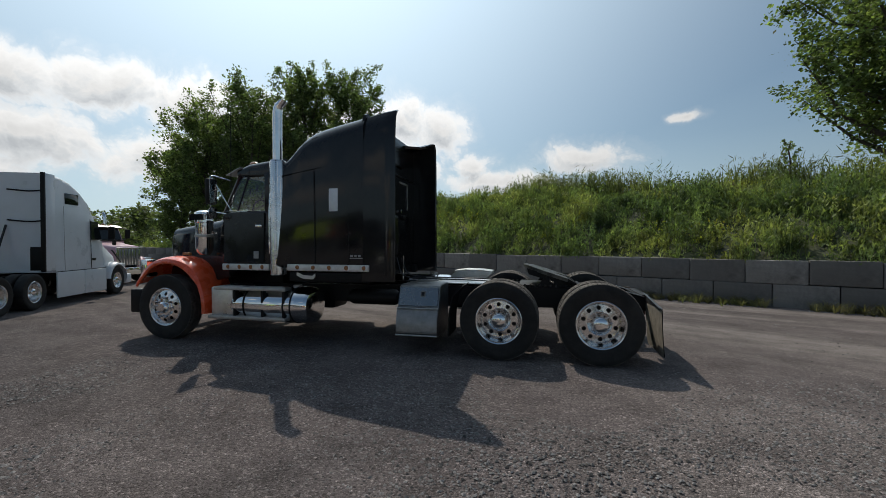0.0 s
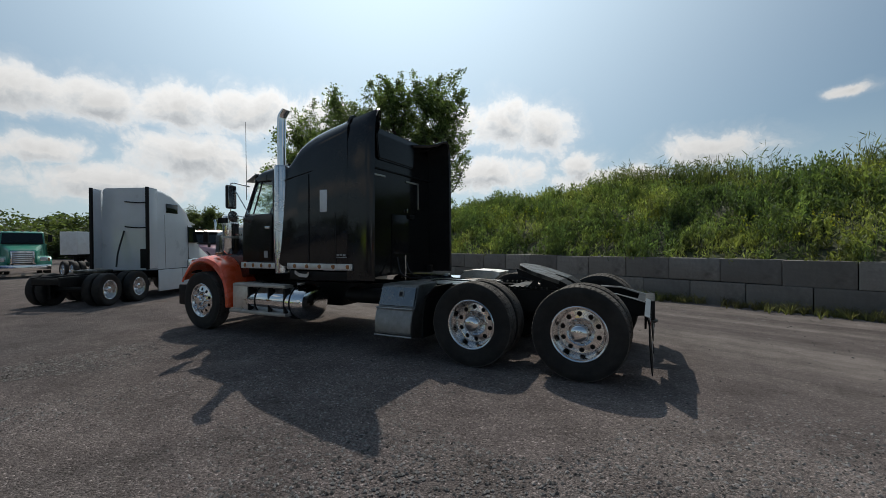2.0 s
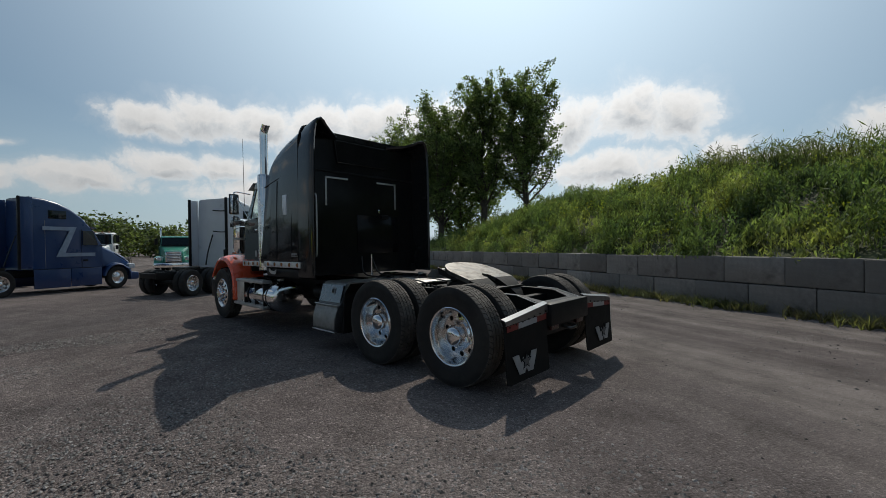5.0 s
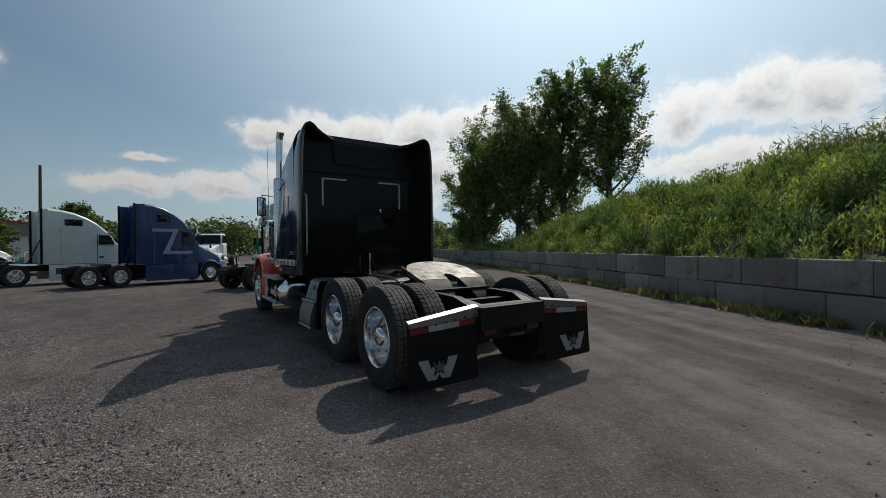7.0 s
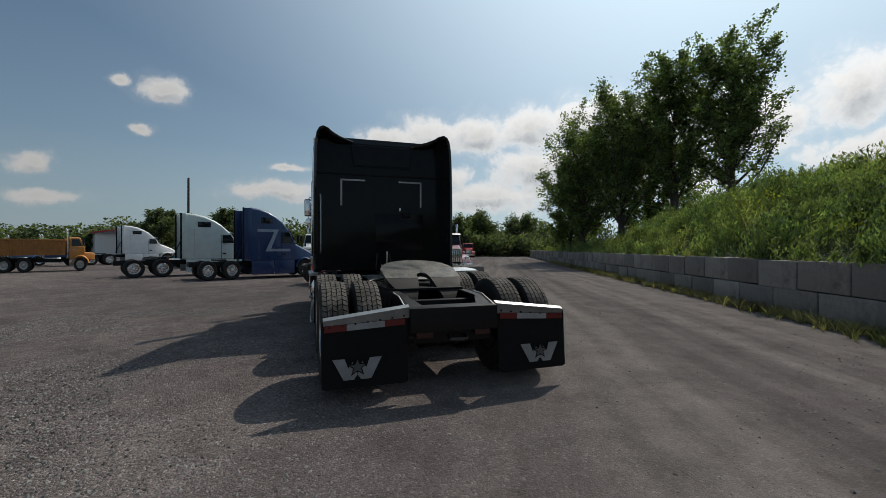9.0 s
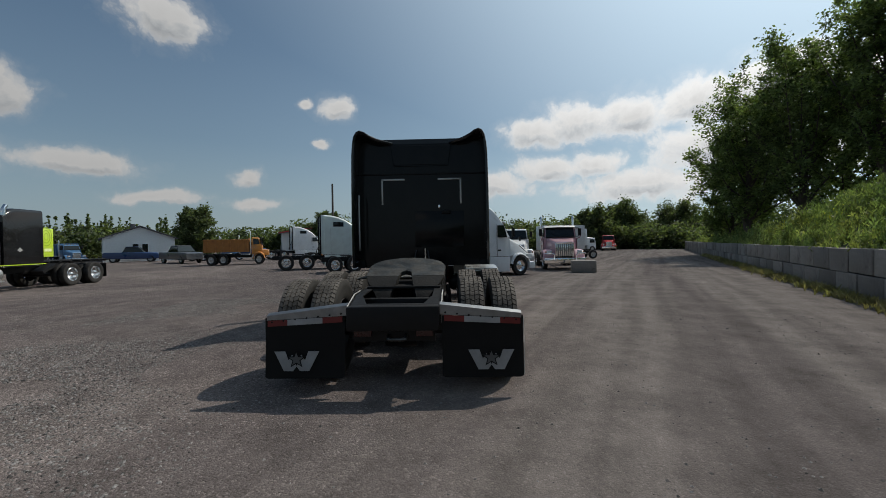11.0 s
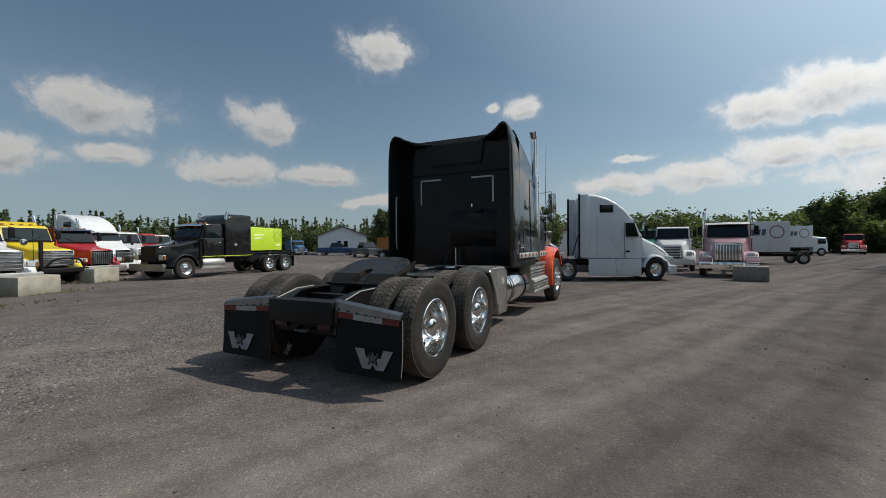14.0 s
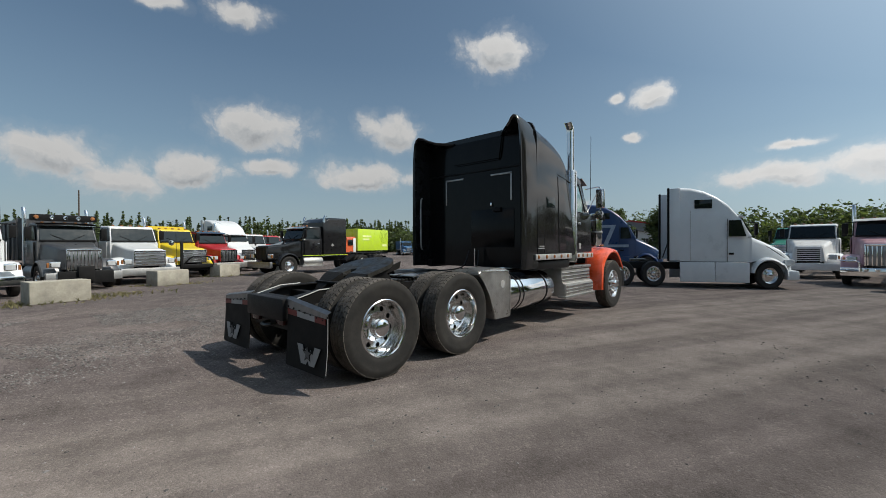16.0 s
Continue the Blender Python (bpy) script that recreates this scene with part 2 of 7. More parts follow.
def perforated():
    """Chrome guard with rows of small holes."""
    m = mat("perforated_chrome", (0.78, 0.78, 0.78), 0.14, metal=1.0, vary=0.04, dirt=(0.3, 0.28, 0.25), dirt_amount=0.3)
    t = m.node_tree
    b = t.nodes["Principled BSDF"]
    co = nd(t, "ShaderNodeTexCoord").outputs["Object"]
    mp = nd(t, "ShaderNodeMapping", in_Scale=(34, 34, 34))
    t.links.new(co, mp.inputs[0])
    w = nd(t, "ShaderNodeTexVoronoi", in_Randomness=0.0, in_Scale=1.0)
    t.links.new(mp.outputs[0], w.inputs["Vector"])
    hole = ramp(t, w.outputs["Distance"], [(0.24, (0.03, 0.03, 0.03)), (0.30, (1, 1, 1))])
    was = b.inputs["Base Color"].links[0].from_socket
    t.links.new(mixc(t, 1.0, was, hole, "MULTIPLY"), b.inputs["Base Color"])
    return m


PERFORATED = perforated()


def glass_mat(name, tint=(0.88, 0.95, 0.91), rough=0.02):
    m = bpy.data.materials.new(name)
    m.use_nodes = True
    t = m.node_tree
    b = t.nodes["Principled BSDF"]
    b.inputs["Base Color"].default_value = (*tint, 1)
    b.inputs["Roughness"].default_value = rough
    b.inputs["Transmission Weight"].default_value = 1.0
    b.inputs["IOR"].default_value = 1.45
    return m


GLASS = glass_mat("tinted_glass")
DARK_GLASS = mat("dark_glass", (0.008, 0.012, 0.013), 0.05, coat=0.1, spec=0.4, vary=0.02, rough_vary=0.02)

# ---- building helpers ----


def mesh_of(name, bm, material, smooth=30):
    bmesh.ops.recalc_face_normals(bm, faces=bm.faces)
    me = bpy.data.meshes.new(name)
    lim = math.cos(radians(smooth))
    for e in bm.edges:
        if len(e.link_faces) == 2:
            e.smooth = e.link_faces[0].normal.dot(e.link_faces[1].normal) > lim
    for f in bm.faces:
        f.smooth = True
    bm.to_mesh(me)
    bm.free()
    me.materials.append(material)
    return me


def part(name, bm, material, parent, label="", at=None):
    ob = new(name, mesh_of(name, bm, material))
    ob.parent = parent
    if at is not None:
        ob.matrix_basis = at
    return tagged(ob, label)


def share(name, me, parent, m=None, label=""):
    ob = new(name, me)
    ob.parent = parent
    if m is not None:
        ob.matrix_basis = m
    return tagged(ob, label)


def thing(name, label, category, group="", at=None):
    ob = new(name)
    ob.empty_display_size = 0.2
    if at is not None:
        ob.matrix_basis = at
    return tagged(ob, label, category, group)


def bm_new():
    return bmesh.new()


def box(bm, x0, x1, y0, y1, z0, z1, bevel=0.0, seg=2):
    m = Matrix.LocRotScale(((x0 + x1) / 2, (y0 + y1) / 2, (z0 + z1) / 2), None, (abs(x1 - x0), abs(y1 - y0), abs(z1 - z0)))
    vs = bmesh.ops.create_cube(bm, size=1.0, matrix=m)["verts"]
    if bevel > 0:
        es = list({e for v in vs for e in v.link_edges})
        bmesh.ops.bevel(bm, geom=es, offset=min(bevel, 0.45 * min(abs(x1 - x0), abs(y1 - y0), abs(z1 - z0))), segments=seg, affect="EDGES", profile=0.6)
    return bm


def one_box(*a, **k):
    return box(bm_new(), *a, **k)


def tube(bm, pts, r, seg=10, caps=True):
    """A round tube along a line of points; r is a number or one per point."""
    pts = [Vector(p) for p in pts]
    rs = [float(q) for q in r] if isinstance(r, (list, tuple)) else [float(r)] * len(pts)
    rings, side = [], None
    for k, p in enumerate(pts):
        d = (pts[min(k + 1, len(pts) - 1)] - pts[max(k - 1, 0)]).normalized()
        if side is None:
            side = d.orthogonal().normalized()
        side = (side - d * side.dot(d)).normalized()
        other = d.cross(side)
        rings.append([bm.verts.new(p + rs[k] * (math.cos(2 * math.pi * q / seg) * side + math.sin(2 * math.pi * q / seg) * other)) for q in range(seg)])
    for a, b in zip(rings, rings[1:]):
        for q in range(seg):
            bm.faces.new((a[q], a[(q + 1) % seg], b[(q + 1) % seg], b[q]))
    if caps:
        bm.faces.new(rings[0][::-1])
        bm.faces.new(rings[-1])
    return bm


def bend(pts, n=5):
    """Rounds a line of points into a smooth one."""
    pts = [Vector(p) for p in pts]
    res = [pts[0]]
    for a, b, c in zip(pts, pts[1:], pts[2:]):
        p, q = b.lerp(a, 0.35), b.lerp(c, 0.35)
        res += [p.lerp(b, k / n).lerp(b.lerp(q, k / n), k / n) for k in range(n + 1)]
    return res + [pts[-1]]


def loft(bm, rings, closed=True, caps=True):
    vs = [[bm.verts.new(p) for p in ring] for ring in rings]
    n = len(vs[0])
    for a, b in zip(vs, vs[1:]):
        for q in range(n if closed else n - 1):
            bm.faces.new((a[q], a[(q + 1) % n], b[(q + 1) % n], b[q]))
    if caps and closed:
        bm.faces.new(vs[0][::-1])
        bm.faces.new(vs[-1])
    return bm


def lathe(bm, profile, seg=40, axis="y", at=(0, 0, 0), closed=False):
    """Turns (radius, along) pairs about an axis; a radius of 0 closes the shape."""
    rings = []
    for r, h in profile:
        ring = []
        for q in range(seg):
            a = 2 * math.pi * q / seg
            c, s = r * math.cos(a), r * math.sin(a)
            ring.append(Vector({"x": (h, c, s), "y": (c, h, s), "z": (c, s, h)}[axis]) + Vector(at))
        rings.append(ring)
    vs = []
    for (r, h), ring in zip(profile, rings):
        vs.append([bm.verts.new(ring[0])] * seg if r < 1e-6 else [bm.verts.new(p) for p in ring])
    pairs = list(zip(vs, vs[1:])) + ([(vs[-1], vs[0])] if closed else [])
    for a, b in pairs:
        for q in range(seg):
            loop = []
            for v in (a[q], a[(q + 1) % seg], b[(q + 1) % seg], b[q]):
                if v not in loop:
                    loop.append(v)
            if len(loop) > 2:
                bm.faces.new(loop)
    return bm


def section(x, hw, z0, z1, rt=0.12, rb=0.04, tw=None, n=6):
    """A rounded upright cross-section at x: half width hw below and tw above, from z0 to z1."""
    tw = hw if tw is None else tw
    pts = []
    for sy, zz, r, w, a0 in ((1, z0, rb, hw, -90), (1, z1, rt, tw, 0), (-1, z1, rt, tw, 90), (-1, z0, rb, hw, 180)):
        cy, cz = sy * (w - r), zz + (r if zz == z0 else -r)
        for k in range(n + 1):
            a = radians(a0 + 90 * k / n)
            pts.append(Vector((x, cy + r * math.cos(a), cz + r * math.sin(a))))
    return pts


def sheet(bm, line, thick, along):
    """A bent plate: a line of points, thickened to one side by 'thick' (a vector per point or one), swept by the vector 'along'."""
    a = [Vector(p) for p in line]
    b = [p + Vector(thick) for p in a]
    ring = a + b[::-1]
    return loft(bm, [ring, [p + Vector(along) for p in ring]])


def slab(bm, poly, depth):
    """A flat polygon given depth along a vector."""
    ring = [Vector(p) for p in poly]
    vs = [bm.verts.new(p) for p in ring]
    ws = [bm.verts.new(p + Vector(depth)) for p in ring]
    bm.faces.new(vs)
    bm.faces.new(ws[::-1])
    for k in range(len(vs)):
        bm.faces.new((vs[k], vs[(k + 1) % len(vs)], ws[(k + 1) % len(vs)], ws[k]))
    return bm

# ---- ground, wall and bank ----


def ground_material():
    m = bpy.data.materials.new("gravel_yard")
    m.use_nodes = True
    t = m.node_tree
    b = t.nodes["Principled BSDF"]
    co = nd(t, "ShaderNodeTexCoord").outputs["Object"]
    big = nd(t, "ShaderNodeTexNoise", in_Scale=0.16, in_Detail=6.0, in_Roughness=0.62, in_Distortion=0.6)
    t.links.new(co, big.inputs["Vector"])
    # worn wheel lanes that run along the yard beside the wall
    wob = nd(t, "ShaderNodeTexNoise", in_Scale=0.07, in_Detail=2.0)
    t.links.new(co, wob.inputs["Vector"])
    turned = nd(t, "ShaderNodeMapping", in_Rotation=(0, 0, radians(25.5)))
    t.links.new(co, turned.inputs[0])
    parts = nd(t, "ShaderNodeSeparateXYZ")
    t.links.new(turned.outputs[0], parts.inputs[0])
    polar = nd(t, "ShaderNodeCombineXYZ")
    t.links.new(mth(t, "ADD", parts.outputs[1], mth(t, "MULTIPLY", wob.outputs[0], 1.2)), polar.inputs[0])
    t.links.new(mth(t, "MULTIPLY", parts.outputs[0], 0.05), polar.inputs[1])
    lane = nd(t, "ShaderNodeTexNoise", in_Scale=0.55, in_Detail=3.0, in_Roughness=0.55)
    t.links.new(polar.outputs[0], lane.inputs["Vector"])
    mid = nd(t, "ShaderNodeTexNoise", in_Scale=1.5, in_Detail=8.0, in_Roughness=0.72)
    t.links.new(co, mid.inputs["Vector"])
    grit = nd(t, "ShaderNodeTexVoronoi", in_Scale=62.0)
    t.links.new(co, grit.inputs["Vector"])
    grit2 = nd(t, "ShaderNodeTexVoronoi", in_Scale=150.0)
    t.links.new(co, grit2.inputs["Vector"])
    fine = nd(t, "ShaderNodeTexNoise", in_Scale=200.0, in_Detail=3.0)
    t.links.new(co, fine.inputs["Vector"])
    # rough dark gravel on the truck's left, fine trodden dust towards the wall
    place = nd(t, "ShaderNodeSeparateXYZ")
    t.links.new(co, place.inputs[0])
    behind = mth(t, "MINIMUM", mth(t, "MAXIMUM", place.outputs[0], 0.0), 5.0)
    trodden = mth(t, "ADD", mth(t, "MULTIPLY", place.outputs[1], 0.11), mth(t, "MULTIPLY", big.outputs[0], 0.6))
    trodden = ramp(t, mth(t, "ADD", trodden, mth(t, "MULTIPLY", behind, 0.085)), [(0.10, 0.0), (0.66, 1.0)], "EASE")
    rough_c = ramp(t, big.outputs[0], [(0.32, (0.103, 0.092, 0.091)), (0.50, (0.141, 0.120, 0.116)), (0.68, (0.194, 0.166, 0.157))])
    base = mixc(t, trodden, rough_c, (0.129, 0.110, 0.104))
    dusty = ramp(t, lane.outputs[0], [(0.44, 0.0), (0.50, 0.4), (0.57, 1.0)])
    dusty = mth(t, "MULTIPLY", dusty, mth(t, "ADD", mth(t, "MULTIPLY", trodden, 0.75), 0.25))
    c = mixc(t, dusty, base, (0.177, 0.154, 0.142))
    rut = nd(t, "ShaderNodeTexNoise", in_Scale=2.6, in_Detail=2.0)
    t.links.new(polar.outputs[0], rut.inputs["Vector"])
    c = mixc(t, mth(t, "MULTIPLY", trodden, 0.8), c, mixc(t, 1.0, c, ramp(t, rut.outputs[0], [(0.38, 0.82), (0.5, 1.0), (0.62, 1.16)]), "MULTIPLY"))
    blot = ramp(t, mid.outputs[0], [(0.3, 0.66), (0.5, 1.0), (0.72, 1.32)])
    c = mixc(t, 1.0, c, blot, "MULTIPLY")
    stone = nd(t, "ShaderNodeSeparateColor")
    t.links.new(grit.outputs["Color"], stone.inputs[0])
    coarse = mth(t, "SUBTRACT", 1.0, mth(t, "MULTIPLY", trodden, 0.72))
    c = mixc(t, coarse, c, mixc(t, 1.0, c, ramp(t, stone.outputs[0], [(0.0, 0.52), (0.15, 0.80), (0.55, 0.98), (0.86, 1.12), (0.95, 1.5), (1.0, 2.1)]), "MULTIPLY"))
    stone2 = nd(t, "ShaderNodeSeparateColor")
    t.links.new(grit2.outputs["Color"], stone2.inputs[0])
    c = mixc(t, coarse, c, mixc(t, 1.0, c, ramp(t, stone2.outputs[0], [(0.0, 0.45), (0.2, 0.82), (0.6, 1.0), (0.88, 1.15), (1.0, 1.7)]), "MULTIPLY"))
    c = mixc(t, 1.0, c, ramp(t, fine.outputs[0], [(0.3, 0.75), (0.7, 1.25)]), "MULTIPLY")
    t.links.new(c, b.inputs["Base Color"])
    b.inputs["Roughness"].default_value = 0.93
    b.inputs["Diffuse Roughness"].default_value = 0.5
    b.inputs["Specular IOR Level"].default_value = 0.06
    h = mth(t, "ADD", mth(t, "MULTIPLY", grit.outputs["Distance"], -0.8), mth(t, "MULTIPLY", mid.outputs[0], 1.2))
    h = mth(t, "ADD", h, mth(t, "MULTIPLY", grit2.outputs["Distance"], -0.4))
    bp = nd(t, "ShaderNodeBump", in_Strength=0.8, in_Distance=0.016)
    t.links.new(h, bp.inputs["Height"])
    t.links.new(mth(t, "SUBTRACT", 0.85, mth(t, "MULTIPLY", trodden, 0.55)), bp.inputs["Strength"])
    t.links.new(bp.outputs[0], b.inputs["Normal"])
    return m


GRAVEL = ground_material()


def build_ground():
    """One sheet out to the horizon, finely cut near the truck where it dips and swells a little."""
    bm = bm_new()
    marks = [-1500, -500, -200, -90, -50] + [-30 + 0.75 * k for k in range(81)] + [45, 80, 200, 500, 1500]
    grid = [[bm.verts.new((x, y, 0)) for y in marks] for x in marks]
    for row, nxt in zip(grid, grid[1:]):
        for k in range(len(marks) - 1):
            bm.faces.new((row[k], nxt[k], nxt[k + 1], row[k + 1]))
    for v in bm.verts:
        if abs(v.co.x) < 31 and abs(v.co.y) < 31:
            d = Vector((v.co.x + 2.2, v.co.y * 1.8)).length
            v.co.z = 0.03 * (noise.noise(Vector((v.co.x * 0.35, v.co.y * 0.35, 0.3))) - 0.25) * min(1, max(0, (d - 5.5) / 4))
    tagged(new("ground", mesh_of("ground", bm, GRAVEL)), "grey compacted gravel yard with dusty wheel tracks", "ground", kind="structure")


build_ground()

# the block wall's line: a point on its face, the way towards the far end, the way into the bank
WALL_AT, WALL_YAW = Vector((-0.85, 8.2, 0)), 25.5
WALL_DIR = Vector((-math.cos(radians(WALL_YAW)), math.sin(radians(WALL_YAW)), 0))
WALL_IN = Vector((math.sin(radians(WALL_YAW)), math.cos(radians(WALL_YAW)), 0))
# local x runs back along the wall, so a place s metres towards the far end has x = -s
WALL_M = Matrix(((-WALL_DIR.x, WALL_IN.x, 0, WALL_AT.x), (-WALL_DIR.y, WALL_IN.y, 0, WALL_AT.y), (0, 0, 1, 0), (0, 0, 0, 1)))
WALL_FROM, WALL_TO, BLOCK_L, BLOCK_H = -22.0, 62.0, 1.24, 0.59
CONCRETE = mat("weathered_concrete", (0.215, 0.205, 0.190), 0.9, vary=0.35, scale=1.6, dirt=(0.100, 0.094, 0.086), dirt_amount=0.95, dirt_scale=1.7, bump=0.5, bump_scale=18, rand=0.36)
CONCRETE_PALE = mat("pale_concrete", (0.40, 0.375, 0.31), 0.9, vary=0.2, scale=3, dirt=(0.15, 0.14, 0.12), dirt_amount=0.5, bump=0.5, bump_scale=22, rand=0.1)


def block_mesh(name, length, height, depth, material, seed, lifted=True):
    rng = random.Random(seed)
    bm = one_box(0.006, length - 0.006, 0, depth, 0, height - 0.012, bevel=0.025, seg=2)
    for v in bm.verts:
        v.co += Vector((rng.uniform(-1, 1), rng.uniform(-1, 1), rng.uniform(-1, 1))) * 0.006
    return mesh_of(name, bm, material, 40)


def build_wall():
    wall = tagged(new("retaining_wall"), "two-course retaining wall of weathered grey concrete blocks", "wall", kind="structure")
    wall.matrix_basis = WALL_M
    metas = [block_mesh("concrete_block", BLOCK_L, BLOCK_H, 0.55, CONCRETE, k) for k in range(5)]
    rng = random.Random(4)
    for course in (0, 1):
        s = WALL_FROM + (0.55 if course else 0.0)
        while s < WALL_TO:
            ob = share("block", metas[rng.randrange(5)], wall)
            ob.matrix_basis = pose(-s, rng.uniform(-0.02, 0.025) + 0.02 * course, course * BLOCK_H - 0.02 + (rng.uniform(-0.01, 0.02) if course else 0), 0, 0, rng.uniform(-0.6, 0.6))
            s += BLOCK_L
    return wall


def bank_height(s, d):
    """Height of the earth at s along the wall and d behind its face."""
    crest = 2.35 + 0.75 * math.sin(s * 0.11 + 0.6) * 0.5
    fall = 1.0 if s < 8 else max(0.0, 1 - (s - 8) / 26.0)
    fall = fall * fall * (3 - 2 * fall)
    rise = min(1.0, max(0.0, (d - 0.4) / 6.2))
    rise = math.sin(rise * math.pi / 2) ** 0.9
    return 1.08 + crest * fall * rise + 0.18 * (noise.noise(Vector((s * 0.3, d * 0.4, 2.0)))) * min(1, max(0, d - 0.6))


def grass_material(name, low, high, tips, island=0.35):
    m = bpy.data.materials.new(name)
    m.use_nodes = True
    t = m.node_tree
    b = t.nodes["Principled BSDF"]
    gi = nd(t, "ShaderNodeNewGeometry")
    co = nd(t, "ShaderNodeTexCoord").outputs["Object"]
    n1 = nd(t, "ShaderNodeTexNoise", in_Scale=0.55, in_Detail=4.0)
    t.links.new(co, n1.inputs["Vector"])
    c = ramp(t, n1.outputs[0], [(0.36, low), (0.5, high), (0.64, tips)])
    n2 = nd(t, "ShaderNodeTexNoise", in_Scale=1.6, in_Detail=4.0)
    t.links.new(co, n2.inputs["Vector"])
    c = mixc(t, 1.0, c, ramp(t, n2.outputs[0], [(0.36, 0.50), (0.64, 1.42)]), "MULTIPLY")
    c = mixc(t, 1.0, c, ramp(t, gi.outputs["Random Per Island"], [(0, 1 - island), (1, 1 + island)]), "MULTIPLY")
    t.links.new(c, b.inputs["Base Color"])
    b.inputs["Roughness"].default_value = 0.6
    b.inputs["Specular IOR Level"].default_value = 0.2
    tr = nd(t, "ShaderNodeBsdfTranslucent")
    t.links.new(mixc(t, 1.0, c, (1.25, 1.35, 0.6), "MULTIPLY"), tr.inputs[0])
    mx = nd(t, "ShaderNodeMixShader")
    mx.inputs[0].default_value = 0.46
    t.links.new(b.outputs[0], mx.inputs[1])
    t.links.new(tr.outputs[0], mx.inputs[2])
    t.links.new(mx.outputs[0], t.nodes["Material Output"].inputs[0])
    return m


WEEDS = grass_material("weed_leaves", (0.098, 0.144, 0.068), (0.140, 0.188, 0.080), (0.225, 0.250, 0.100))
REEDS = grass_material("reed_stems", (0.095, 0.118, 0.062), (0.125, 0.150, 0.075), (0.16, 0.17, 0.085))
DRY = grass_material("dry_grass", (0.19, 0.168, 0.095), (0.24, 0.21, 0.125), (0.14, 0.15, 0.07))
EARTH = mat("bank_earth", (0.050, 0.058, 0.026), 0.95, vary=0.4, scale=2.0, bump=0.6, bump_scale=8)


def blades(rng, roots, heights, widths, lean, bits, width_top=0.25):
    """Triangles of bent blades: each root gets 'bits' strips of two quads and a tip. Returns verts and faces."""
    n = len(roots) * bits
    r = np.repeat(np.asarray(roots, float), bits, axis=0)
    h = np.repeat(np.asarray(heights, float), bits) * rng.uniform(0.55, 1.05, n)
    w = np.repeat(np.asarray(widths, float), bits) * rng.uniform(0.6, 1.3, n)
    a = rng.uniform(0, 2 * np.pi, n)
    out = np.stack([np.cos(a), np.sin(a), 0 * a], 1)
    side = np.stack([-np.sin(a), np.cos(a), 0 * a], 1)
    b = rng.uniform(0.0, 2 * np.pi, n)
    side = side * np.cos(b)[:, None] + out * np.sin(b)[:, None]
    ln = h * rng.uniform(0.2, 1.0, n) * lean
    base = r + out * (rng.uniform(0, 0.10, n) * h)[:, None]
    up = np.array([0, 0, 1.0])
    p1 = base + up * (h * 0.5)[:, None] + out * (ln * 0.3)[:, None]
    p2 = base + up * h[:, None] + out * ln[:, None]
    v = np.stack([base - side * (w * 0.35)[:, None], base + side * (w * 0.35)[:, None], p1 + side * (w * 0.5)[:, None], p1 - side * (w * 0.5)[:, None], p2], 1).reshape(-1, 3)
    k = np.arange(n)[:, None] * 5
    quads = (k + [0, 1, 2, 3]).tolist()
    tris = (k + [3, 2, 4]).tolist()
    return v, quads + tris


def leaf_cards(rng, centres, size, upright=0.5, wide=0.32):
    """Small bent leaves (two triangles each) at the given centres."""
    n = len(centres)
    c = np.asarray(centres, float)
    d = rng.normal(size=(n, 3))
    d[:, 2] = d[:, 2] * 0.6 + upright
    d /= np.linalg.norm(d, axis=1)[:, None]
    e = np.cross(d, rng.normal(size=(n, 3)))
    e /= np.linalg.norm(e, axis=1)[:, None] + 1e-9
    s = size * rng.uniform(0.6, 1.4, n)[:, None]
    v = np.stack([c - d * s * 0.5, c + e * s * wide, c + d * s * 0.6, c - e * s * wide], 1).reshape(-1, 3)
    f = (np.arange(n)[:, None] * 4 + [0, 1, 2, 3]).tolist()
    return v, f


def raw_mesh(name, chunks, material):
    verts, faces, off = [], [], 0
    for v, f in chunks:
        verts.append(v)
        faces += [[i + off for i in q] for q in f]
        off += len(v)
    me = bpy.data.meshes.new(name)
    me.from_pydata(np.concatenate(verts).tolist(), [], faces)
    me.materials.append(material)
    return me


